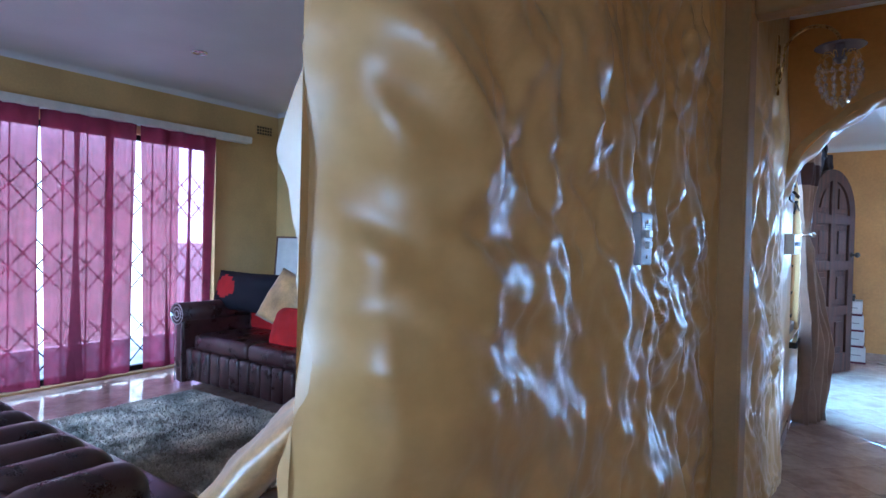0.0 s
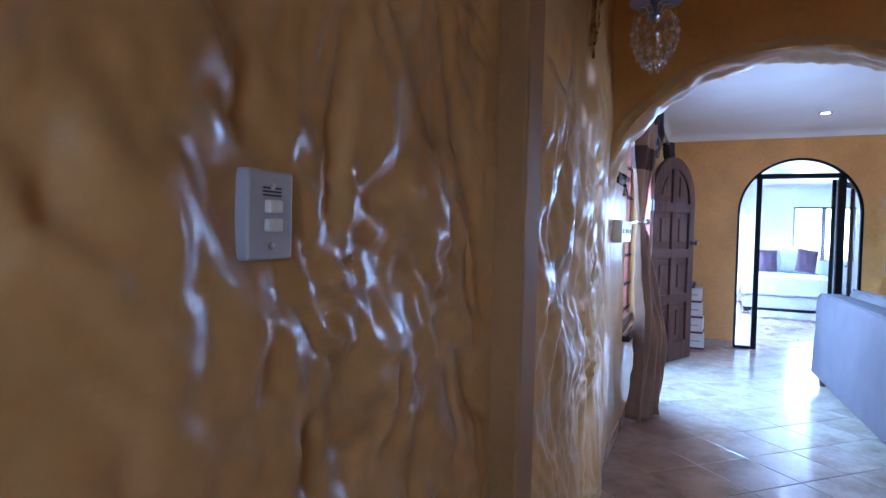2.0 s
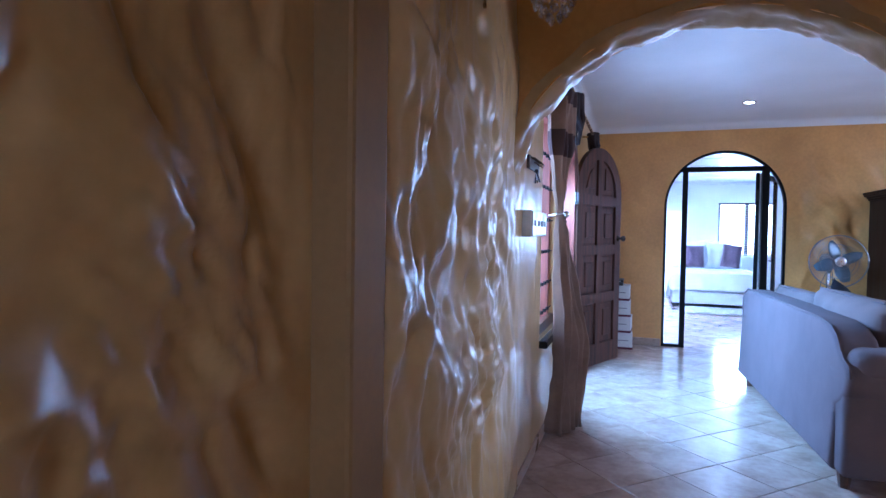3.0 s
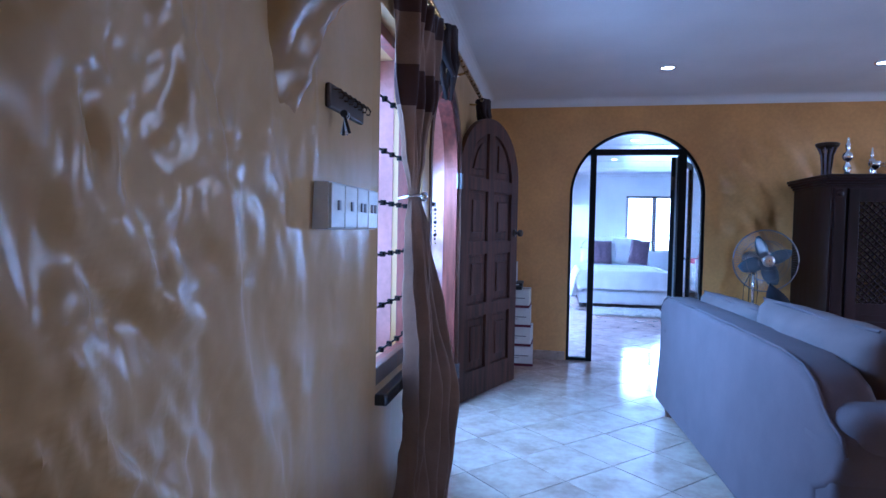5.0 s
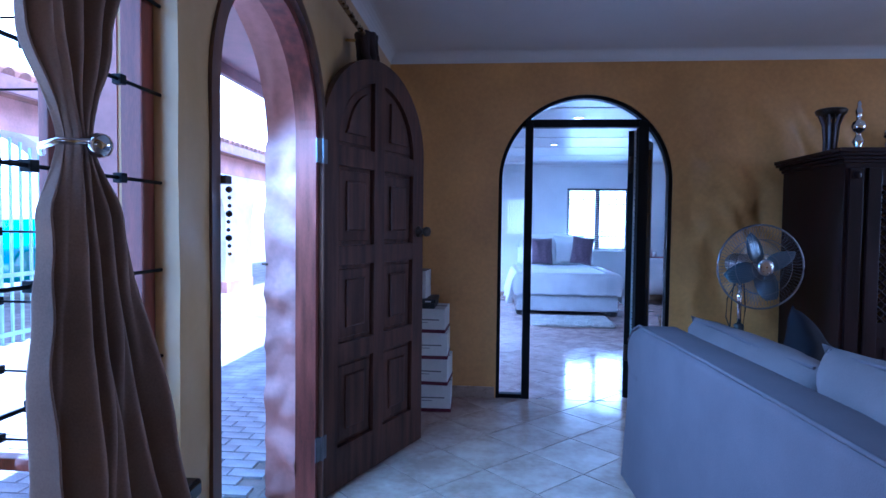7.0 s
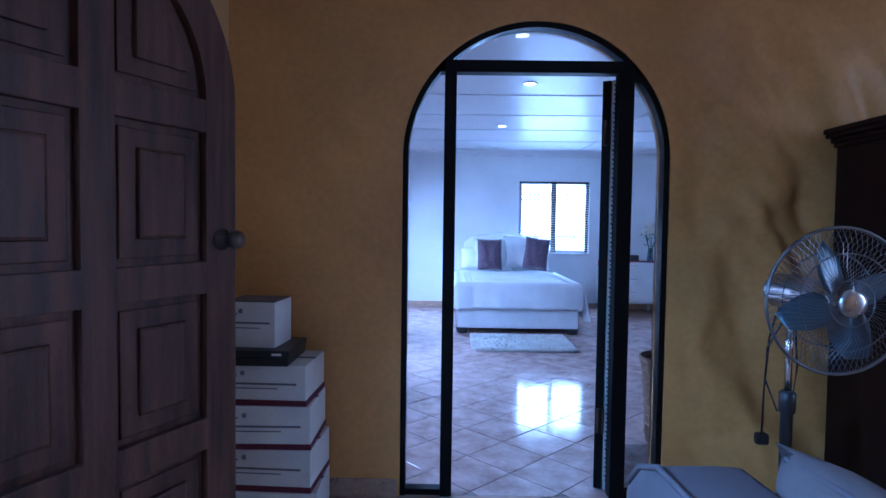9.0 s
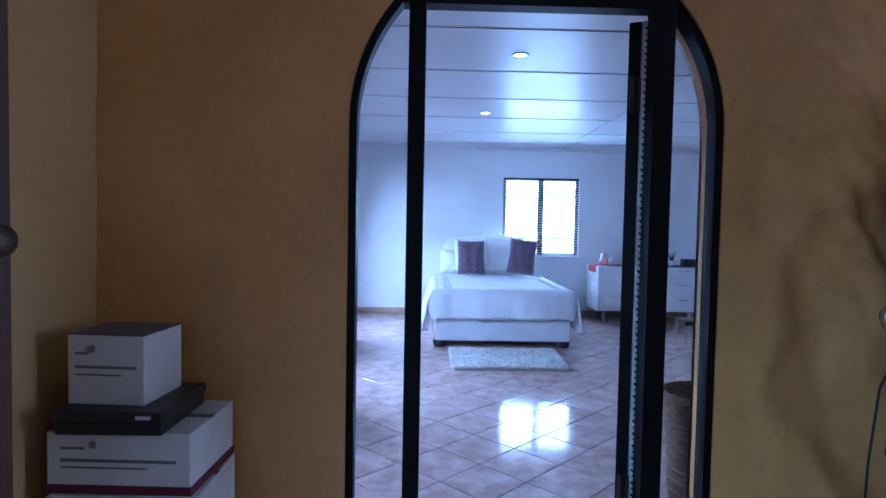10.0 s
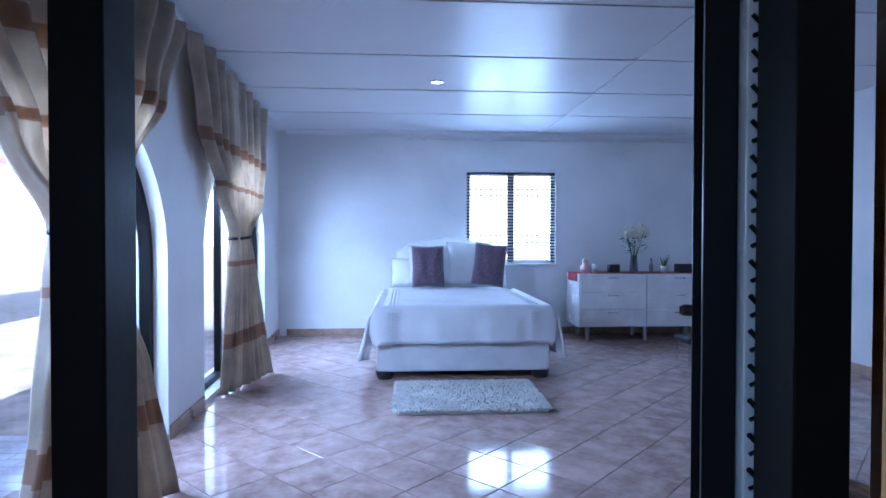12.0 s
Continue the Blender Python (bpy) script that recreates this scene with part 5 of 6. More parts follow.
def pane(name, pts, parent, y=ym):
    bm = bmesh.new()
    outline_solid(bm, pts, py, y - 0.003, y + 0.003)
    o = part(name, bm, "glass", parent, "clear glass pane")
    o.visible_shadow = False
    return o


arcx = lambda a, b, n: [(a + (b - a) * k / n, arc_z(a + (b - a) * k / n, GD) - 0.03) for k in range(n + 1)]
pane("glass_pane", [(1.065, 0.03), (g0 + 0.03, 0.03)] + arcx(g0 + 0.03, 1.065, 10), d2)
pane("glass_pane", [(g1 - 0.03, 0.03), (1.94, 0.03)] + arcx(1.94, g1 - 0.03, 10), d2)
pane("glass_pane", [(1.88, 2.065), (1.11, 2.065)] + arcx(1.11, 1.88, 16), d2)
# open leaf, swung into the bedroom about the right post
lf = empty("leaf", pose(1.838, yg1 + 0.025, 0, 0, 0, 64))
lf.parent = d2
tagged(lf, label="glazed steel leaf opened into the bedroom")
LWID = 0.70
bm = bmesh.new()
for a in ((0, 0.05), (LWID - 0.05, LWID)):
    bm_box(bm, a[0], a[1], -0.02, 0.02, 0.01, 2.0, 0.003)
for a in ((0.01, 0.09), (1.94, 2.0)):
    bm_box(bm, 0, LWID, -0.018, 0.018, a[0], a[1], 0.003)
part("leaf_frame", bm, "black_steel", lf)
bm = bmesh.new()
bm_box(bm, 0.05, LWID - 0.05, -0.003, 0.003, 0.09, 1.94)
o = part("glass_pane", bm, "glass", lf, "clear glass pane")
o.visible_shadow = False
bm = bmesh.new()
lathe(bm, [(0.014, 0.0), (0.014, 0.02), (0.009, 0.03)], 12, pose(LWID - 0.03, 0.018, 1.0, -90, 0, 0))
part("lock_knob", bm, "rust", lf, "dark lock knob")
for z in (0.35, 1.75):
    bm = bmesh.new()
    tube(bm, [(-0.008, 0.0, z - 0.06), (-0.008, 0.0, z + 0.06)], 0.011, 10)
    bm_box(bm, -0.03, 0.03, -0.024, -0.019, z - 0.06, z + 0.06, 0.002)
    part("hinge", bm, "rust", lf, "worn hinge")
# folded trellis gate stacked beside the post
e = tagged(empty("trellis_gate", pose(1.862, yg1 + 0.004, 0)), "folded black and white steel trellis security gate", "security gate")
for k in range(3):
    bm = bmesh.new()
    bm_box(bm, 0.0 + 0.034 * k, (0.032 if k == 0 else 0.020) + 0.034 * k, 0.004, 0.03, 0.01, 2.0, 0.002)
    part("upright", bm, "black_steel" if k else "white_lacquer", e)
for k in range(44):
    z = 0.06 + 0.044 * k
    bm = bmesh.new()
    tube(bm, [(0.004, 0.0, z + 0.026), (0.030, 0.0, z)], 0.0035, 4)
    tube(bm, [(0.006, 0.001, z), (0.030, 0.001, z + 0.010)], 0.003, 4)
    part("lattice_link", bm, "black_steel", e)

# ---- bedroom ----
M["valance"] = mat("pale_valance_cloth", (0.66, 0.67, 0.70), 0.85, vary=0.05, fine=240, bump=0.25)
M["coverlet"] = mat("white_coverlet", (0.74, 0.75, 0.78), 0.85, vary=0.05, scale=4, fine=200, bump=0.5, bump_dist=0.003)
M["porcelain"] = mat("white_porcelain", (0.75, 0.74, 0.72), 0.2, vary=0.05, bump=0.0)
M["rose"] = mat("dusty_rose_glass", (0.62, 0.42, 0.38), 0.3, vary=0.2, bump=0.05)
M["runner"] = mat("red_table_runner", (0.30, 0.015, 0.03), 0.7, vary=0.2, fine=200, bump=0.3)
M["slat"] = mat("dark_blind_slat", (0.045, 0.03, 0.026), 0.45, vary=0.2, bump=0.05)
M["gate_paint"] = mat("pale_green_gate_paint", (0.35, 0.50, 0.48), 0.45, vary=0.1, bump=0.05)
M["roof_tile"] = mat("brown_roof_tile", (0.20, 0.09, 0.06), 0.75, vary=0.25, scale=6, bump=0.3)
M["fascia"] = mat("mauve_fascia_paint", (0.22, 0.10, 0.11), 0.5, vary=0.15, bump=0.1)
M["car_paint"] = mat("teal_car_paint", (0.03, 0.22, 0.20), 0.2, vary=0.05, bump=0.0, coat=0.6)
M["tyre"] = mat("black_tyre", (0.02, 0.02, 0.02), 0.8, vary=0.1, bump=0.1)
M["white_plaster"] = mat("pale_outdoor_plaster", (0.72, 0.62, 0.55), 0.8, vary=0.1, scale=2, fine=40, bump=0.3, bump_dist=0.01)
M["card_grey"] = mat("cream_mount_board", (0.62, 0.58, 0.52), 0.6, vary=0.06, bump=0.03)

BX0, BX1, BY0, BY1 = 1.20, 2.64, 12.39, 14.52
e = tagged(empty("bed", pose(0, 0, 0)), "white made double bed with a pale skirted base", "bed")
bm = bmesh.new()
soft_box(bm, BX0 - 0.005, BX1 + 0.005, BY0 + 0.02, BY1, 0.065, 0.36, 0.02, 3)
part("base", bm, "valance", e, "pale fabric bed base")
bm = bmesh.new()
soft_box(bm, BX0 + 0.01, BX1 - 0.01, BY0 + 0.01, BY1, 0.36, 0.60, 0.06, 4)
part("mattress", bm, "linen", e)
for x in (BX0 + 0.06, BX1 - 0.06):
    for y in (BY0 + 0.09, BY1 - 0.1):
        bm = bmesh.new()
        lathe(bm, [(0.060, 0.0), (0.075, 0.03), (0.078, 0.07)], 12, pose(x, y, 0))
        part("foot", bm, "plastic_black", e, "black round foot")
bm = bmesh.new()
pts = [(BX0 + 0.12, 0.5), (BX0 + 0.12, 1.02), (BX0 + 0.25, 1.13), (BX0 + 0.72, 1.20), (BX1 - 0.25, 1.13), (BX1 - 0.12, 1.02), (BX1 - 0.12, 0.5)]
outline_solid(bm, pts, py, BY1 + 0.02, BY1 + 0.10, 0.03, 3)
part("headboard", bm, "linen", e, "padded white headboard", True)


def coverlet():
    """Cloth over the mattress that hangs down at the foot and both sides."""
    bm = bmesh.new()
    nx, ny = 70, 70
    top = 0.625
    w, l = (BX1 - BX0), 1.66
    side, foot = 0.49, 0.345
    grid = []
    for i in range(nx + 1):
        row = []
        s = -side + (w + 2 * side) * i / nx
        for j in range(ny + 1):
            t = -foot + (l + foot) * j / ny
            ox = max(0.0, -s, s - w)
            oy = max(0.0, -t)
            r = 0.06
            x = BX0 + min(max(s, 0), w)
            y = BY0 + max(t, 0)
            z = top
            flare = 0.035 * math.sin(t * 17 + 2 * math.sin(s * 3)) + 0.03 * math.sin(t * 7.3 + 1)
            if ox > 0:
                turn = r * (1 - math.exp(-ox / r))
                out = 0.7 * turn + (0.20 * ox + flare * ox * 1.2)
                x += out * (-1 if s < 0 else 1)
                z -= ox - 0.55 * turn
            if oy > 0:
                wave = 0.016 * math.sin(s * 13 + 1.1) + 0.010 * math.sin(s * 29)
                turn = r * (1 - math.exp(-oy / r))
                y -= 0.7 * turn + 0.03 * oy + wave * oy * 2.6
                z -= oy - 0.55 * turn if ox <= 0 else max(0.0, oy - ox)
            if ox > 0 and oy > 0:
                x -= 0.10 * oy * (-1 if s < 0 else 1) * min(1, ox * 3)
                y += 0.25 * min(ox, oy)
            z = max(z, 0.10 + 0.02 * math.sin(t * 9))
            if ox <= 0 and oy <= 0:
                z += 0.010 * noise.noise((s * 4, t * 4, 1)) + 0.006 * noise.noise((s * 11, t * 9, 5)) - 0.03 * (abs(2 * s / w - 1) ** 6)
            row.append(bm.verts.new((x, y, z)))
        grid.append(row)
    for a, b in zip(grid, grid[1:]):
        for j in range(ny):
            bm.faces.new((a[j], b[j], b[j + 1], a[j + 1]))
    return bm


o = obj("coverlet", coverlet(), "coverlet", smooth=True)
s = o.modifiers.new("thickness", "SOLIDIFY")
s.thickness = 0.012
tagged(o, "white coverlet with lace borders draped over the bed", "coverlet")
lace = bmesh.new()
for x in (BX0 + 0.13, BX1 - 0.13):
    for k in range(48):
        for q in (-0.03, 0.0, 0.03):
            z = 0.637 - 0.03 * (abs(2 * (x + q - BX0) / (BX1 - BX0) - 1) ** 6)
            lathe(lace, [(0.009, 0), (0.009, 0.006), (0.004, 0.008)], 6, pose(x + q, BY0 + 0.03 + 0.03 * k, z))
for x in (BX0 + 0.13, BX1 - 0.13):
    for k in range(9):
        for q in (-0.03, 0.0, 0.03):
            lathe(lace, [(0.009, 0), (0.009, 0.006)], 6, pose(x + q, BY0 - 0.054, 0.56 - 0.028 * k, 90, 0, 0))
lc = part("lace_border", lace, "valance", o)
tagged(lc, kind="stuff")


def bed_pillow(x, y, z, w, h, d, tilt, material, label, turn=0, name="pillow", roll=0):
    bm = bmesh.new()
    cushion(bm, w, h, d, pose(x, y, z, 0, 0, turn) @ pose(0, 0, 0, tilt, roll, 0), 3.0, 0.02, x, 16)
    return tagged(obj(name, bm, material, smooth=True), label, "pillow", "pillows on the bed")


bed_pillow(1.55, 14.24, 0.79, 0.56, 0.34, 0.17, -18, "linen", "plump white pillow against the headboard")
bed_pillow(2.31, 14.24, 0.79, 0.56, 0.34, 0.17, -18, "linen", "plump white pillow against the headboard")
bed_pillow(1.72, 14.20, 0.88, 0.52, 0.46, 0.16, -16, "linen", "square white pillow leaning on the headboard")
bed_pillow(2.16, 14.20, 0.90, 0.52, 0.50, 0.16, -15, "linen", "square white pillow leaning on the headboard")
bed_pillow(1.68, 13.98, 0.87, 0.36, 0.46, 0.15, -12, "plush", "mauve plush cushion standing on the bed", 3, "plush_cushion")
bed_pillow(2.36, 13.98, 0.89, 0.36, 0.48, 0.15, -12, "plush", "mauve plush cushion standing on the bed", -6, "plush_cushion", 7)


def shag_rug(name, x0, x1, y0, y1, material, tuft, n, label, seed):
    rnd = random.Random(seed)
    bm = bmesh.new()
    w, d = x1 - x0, y1 - y0
    soft_box(bm, x0, x1, y0, y1, 0.0, 0.018, 0.008, 2)
    o = obj(name, bm, material)
    verts, faces = [], []
    for k in range(n):
        x, y = x0 + w * rnd.random(), y0 + d * rnd.random()
        if rnd.random() < 0.2:
            x = rnd.choice((x0, x1)) + rnd.uniform(-0.01, 0.01)
        elif rnd.random() < 0.25:
            y = rnd.choice((y0, y1)) + rnd.uniform(-0.01, 0.01)
        a, l = rnd.uniform(0, 6.28), tuft * rnd.uniform(0.6, 1.2)
        ex, ey = math.cos(a) * l * 0.9, math.sin(a) * l * 0.9
        b = len(verts)
        px_, py_ = -math.sin(a) * 0.0035, math.cos(a) * 0.0035
        verts += [(x - px_, y - py_, 0.016), (x + px_, y + py_, 0.016), (x + ex * 0.5, y + ey * 0.5, 0.016 + l * 0.75), (x + ex, y + ey, 0.014 + l * 0.45)]
        faces += [(b, b + 1, b + 2), (b + 1, b + 3, b + 2)]
    me = bpy.data.meshes.new("pile")
    me.from_pydata(verts, [], faces)
    me.materials.append(M[material])
    t = new("pile", me)
    t.parent = o
    tagged(t, kind="stuff")
    return tagged(o, label, "rug")


shag_rug("bedside_rug", 1.37, 2.40, 11.44, 12.22, "shag_blue", 0.032, 9000, "pale shaggy cotton rug at the foot of the bed", 5)

# dresser
DX0, DX1, DY0, DY1, DZ0, DZ1 = 3.41, 5.01, 14.10, 14.62, 0.165, 0.775
e = tagged(empty("dresser", pose(0, 0, 0)), "white lacquered six-drawer dresser on metal legs", "dresser")
bm = bmesh.new()
bm_box(bm, DX0, DX1, DY0, DY1, DZ0, DZ1, 0.004)
part("body", bm, "white_lacquer", e)
for i in range(2):
    for j in range(3):
        x0 = DX0 + 0.012 + i * 0.78
        z0 = DZ0 + 0.012 + j * 0.198
        bm = bmesh.new()
        bm_box(bm, x0, x0 + 0.772, DY0 - 0.020, DY0 - 0.001, z0, z0 + 0.190, 0.003)
        dr = part("drawer", bm, "white_lacquer", e)
        bm = bmesh.new()
        bm_box(bm, x0 + 0.326, x0 + 0.446, DY0 - 0.045, DY0 - 0.019, z0 + 0.150, z0 + 0.165, 0.003)
        part("handle", bm, "steel", dr, "pale steel bar handle")
for x in (DX0 + 0.12, (DX0 + DX1) / 2, DX1 - 0.12):
    for y in (DY0 + 0.07, DY1 - 0.07):
        bm = bmesh.new()
        bm_box(bm, x - 0.02, x + 0.02, y - 0.02, y + 0.02, 0, DZ0 + 0.005, 0.004)
        part("leg", bm, "steel", e, "brushed metal leg")
bm = bmesh.new()
bm_box(bm, DX0 - 0.006, DX1 - 0.10, DY0 + 0.06, DY1 - 0.10, DZ1 + 0.001, DZ1 + 0.006, 0.001)
bm_box(bm, DX0 - 0.010, DX0 - 0.004, DY0 + 0.06, DY1 - 0.10, DZ1 - 0.09, DZ1 + 0.005, 0.001)
tagged(obj("table_runner", bm, "runner"), "red cloth runner hanging over the dresser end", "table runner")
T = DZ1 + 0.007
e = tagged(empty("flower_vase", pose(4.14, 14.32, T)), "clear vase with white hydrangea heads and green leaves", "flower vase")
bm = bmesh.new()
lathe(bm, [(0.045, 0.0), (0.05, 0.05), (0.042, 0.13), (0.036, 0.19), (0.042, 0.20), (0.034, 0.19), (0.038, 0.13), (0.044, 0.02)], 22)
part("vase", bm, "glass_blue", e, "", True)
rnd = random.Random(11)
bm = bmesh.new()
for k in range(11):
    a = rnd.uniform(0, 6.28)
    r = rnd.uniform(0.02, 0.13)
    tube(bm, [(0, 0, 0.03), (0.3 * r * math.cos(a), 0.3 * r * math.sin(a), 0.2), (r * math.cos(a), r * math.sin(a), rnd.uniform(0.33, 0.46))], 0.004, 5)
part("stems", bm, "leaf", e)
verts, faces = [], []
for k in range(90):
    a, r, z = rnd.uniform(0, 6.28), rnd.uniform(0.03, 0.15), rnd.uniform(0.22, 0.42)
    c = Vector((r * math.cos(a), r * math.sin(a), z))
    d = Vector((math.cos(a + rnd.uniform(-1, 1)), math.sin(a + rnd.uniform(-1, 1)), rnd.uniform(-0.5, 0.6))) * rnd.uniform(0.03, 0.06)
    sdir = Vector((-d.y, d.x, 0.01)) * 0.35
    b = len(verts)
    verts += [tuple(c), tuple(c + d * 0.5 + sdir), tuple(c + d), tuple(c + d * 0.5 - sdir)]
    faces.append((b, b + 1, b + 2, b + 3))
me = bpy.data.meshes.new("leaves")
me.from_pydata(verts, [], faces)
me.materials.append(M["leaf"])
o = new("leaves", me)
o.parent = e
tagged(o, kind="stuff")
for k, (x, y, z, r) in enumerate(((-0.06, -0.03, 0.49, 0.085), (0.05, 0.0, 0.51, 0.09), (0.0, -0.05, 0.46, 0.07), (0.13, 0.02, 0.47, 0.07))):
    verts, faces = [], []
    for q in range(110):
        v = Vector((rnd.gauss(0, 1), rnd.gauss(0, 1), rnd.gauss(0, 1))).normalized()
        c = Vector((x, y, z)) + v * r * rnd.uniform(0.75, 1.05)
        t1 = v.orthogonal().normalized() * 0.016
        t2 = v.cross(t1).normalized() * 0.016
        b = len(verts)
        verts += [tuple(c + t1), tuple(c + t2), tuple(c - t1), tuple(c - t2)]
        faces.append((b, b + 1, b + 2, b + 3))
    me = bpy.data.meshes.new("flower_head")
    me.from_pydata(verts, [], faces)
    me.materials.append(M["petal"])
    o = new("flower_head", me)
    o.parent = e


def jar(name, x, y, prof, material, label, cat, seg=18):
    bm = bmesh.new()
    lathe(bm, prof, seg, pose(x, y, T))
    return tagged(obj(name, bm, material, smooth=True), label, cat)


jar("ornament", 3.55, 14.30, [(0.05, 0), (0.07, 0.03), (0.06, 0.08), (0.035, 0.10), (0.045, 0.13), (0.03, 0.16), (0.002, 0.17)], "rose", "rose and white round ornament on the dresser", "ornament")
jar("candle_glass", 3.68, 14.36, [(0.03, 0), (0.032, 0.10), (0.028, 0.10), (0.027, 0.01)], "porcelain", "small white candle glass on the dresser", "candle")
jar("bottle", 4.36, 14.34, [(0.022, 0), (0.024, 0.09), (0.010, 0.11), (0.010, 0.14), (0.014, 0.16), (0.002, 0.17)], "frosted", "slim pale perfume bottle on the dresser", "bottle")
tagged(box("keepsake_box", 3.83, 3.95, 14.26, 14.36, T, T + 0.095, "plastic_black", bev=0.004), "small black box on the dresser", "box")
tagged(box("keepsake_box", 4.66, 4.84, 14.26, 14.38, T, T + 0.10, "plastic_black", bev=0.004), "long black box on the dresser", "box")
e = tagged(empty("potted_plant", pose(4.51, 14.32, T)), "small spiky succulent in a white pot", "potted plant")
bm = bmesh.new()
lathe(bm, [(0.035, 0), (0.048, 0.075), (0.042, 0.075), (0.038, 0.05)], 18)
part("pot", bm, "porcelain", e, "white pot", True)
for k in range(9):
    a = k * 2.4
    bm = bmesh.new()
    tube(bm, [(0.01 * math.cos(a), 0.01 * math.sin(a), 0.05), (0.03 * math.cos(a), 0.03 * math.sin(a), 0.12), ((0.045 + 0.01 * (k % 3)) * math.cos(a), 0.045 * math.sin(a), 0.17 + 0.02 * (k % 3))], 0.009, 5, r_end=0.001)
    part("leaf", bm, "leaf", e)

# low chrome footstool by the dresser
e = tagged(empty("stool", pose(4.05, 12.9, 0)), "low chrome-framed stool on the bedroom floor", "stool")
bm = bmesh.new()
soft_box(bm, -0.02, 0.36, -0.15, 0.15, 0.20, 0.26, 0.02, 3)
part("seat", bm, "plastic_black", e, "black padded seat")
for x in (0.0, 0.34):
    for y in (-0.13, 0.13):
        bm = bmesh.new()
        tube(bm, [(x, y, 0.0), (x, y, 0.21)], 0.012, 8)
        part("leg", bm, "chrome", e)

# woven basket beside the glass door
e = tagged(empty("basket", pose(2.46, 9.02, 0)), "tall brown wicker basket beside the glass door", "basket")
bm = bmesh.new()
lathe(bm, [(0.15, 0), (0.165, 0.25), (0.19, 0.48), (0.20, 0.52), (0.185, 0.52), (0.15, 0.25), (0.13, 0.02)], 28)
part("basket_body", bm, "wicker", e, "", True)
for k in range(9):
    z = 0.05 + 0.055 * k
    r = 0.153 + 0.075 * (z / 0.52) ** 2 * 0.5
    bm = bmesh.new()
    tube(bm, [(r * math.cos(t), r * math.sin(t), z + 0.004 * math.sin(8 * t)) for t in [2 * math.pi * q / 32 for q in range(32)]], 0.008, 5, True)
    part("weave_ring", bm, "wicker", e)

# skirtings of the bedroom
for nm, a in (("skirting_bed_back", (0.0, 5.4, YB - 0.012, YB + 0.01)), ("skirting_bed_pier", (0.03, 0.052, BA1[1] + 0.02, BA2[0] - 0.02)), ("skirting_bed_corner", (0.03, 0.052, BA2[1] + 0.02, YB)), ("skirting_bed_side", (5.39, 5.402, YF + 0.2, YB))):
    sk = structure(box(nm, *a, 0, 0.085, "skirting", bev=0.003), "low tile skirting along the wall", "skirting")
    if nm in ("skirting_bed_pier", "skirting_bed_corner"):
        sk.matrix_world = SKEW

# bedroom window with slatted blind and bars
w2 = empty("window_2")
structure(w2, "steel bedroom window with dark slatted blinds and burglar bars", "window")
bm = bmesh.new()
for x0, x1 in ((BW[0], BW[0] + 0.05), (BW[1] - 0.05, BW[1]), (2.69, 2.78)):
    bm_box(bm, x0, x1, YB + 0.06, YB + 0.10, BW[2], BW[3], 0.003)
for z0 in (BW[2], BW[3] - 0.045):
    bm_box(bm, BW[0], BW[1], YB + 0.061, YB + 0.099, z0, z0 + 0.045, 0.003)
part("window_frame", bm, "white_lacquer", w2)
bm = bmesh.new()
bm_box(bm, BW[0] - 0.03, BW[1] + 0.03, YB - 0.02, YB + 0.10, BW[2] - 0.03, BW[2] + 0.002, 0.004)
part("window_sill", bm, "white_lacquer", w2)
for x0, x1 in ((BW[0] + 0.04, 2.695), (2.775, BW[1] - 0.04)):
    bm = bmesh.new()
    bm_box(bm, x0, x1, YB + 0.078, YB + 0.084, BW[2] + 0.03, BW[3] - 0.03)
    o = part("glass_pane", bm, "glass", w2)
    o.visible_shadow = False
slat_bm = bmesh.new()
bm_box(slat_bm, -0.055, 0.055, -0.018, 0.018, -0.0012, 0.0012)
sm = bpy.data.meshes.new("slat")
slat_bm.to_mesh(sm)
slat_bm.free()
sm.materials.append(M["slat"])
for k in range(30):
    z = BW[2] + 0.03 + (BW[3] - BW[2] - 0.06) * k / 29
    for x, sx in ((BW[0] + 0.022, 0.34), (2.735, 0.72), (BW[1] - 0.035, 0.66)):
        o = new("blind_slat", sm)
        o.parent = w2
        o.location = (x, YB + 0.035, z)
        o.rotation_euler = (radians(28), 0, 0)
        o.scale = (sx, 1, 1)
bm = bmesh.new()
bm_box(bm, BW[0] + 0.01, BW[1] - 0.01, YB + 0.01, YB + 0.05, BW[3] - 0.028, BW[3] - 0.003, 0.003)
part("head_rail", bm, "slat", w2, "dark blind head rail")
for k in range(9):
    x = BW[0] + 0.07 + (BW[1] - BW[0] - 0.14) * k / 8
    bm = bmesh.new()
    tube(bm, [(x, YB + 0.15, BW[2]), (x, YB + 0.15, BW[3])], 0.006, 6)
    bar = part("security_bar", bm, "gate_paint", w2)
for z in (1.13, 1.22, 1.72, 1.80):
    bm = bmesh.new()
    tube(bm, [(BW[0], YB + 0.15, z), (BW[1], YB + 0.15, z)], 0.006, 6)
    for k in range(16):
        x = BW[0] + 0.07 + (BW[1] - BW[0] - 0.14) * k / 15
        lathe(bm, [(0.018, -0.004), (0.018, 0.004)], 8, pose(x, YB + 0.15, z, 90, 0, 0))
    part("cross_bar", bm, "gate_paint", w2)

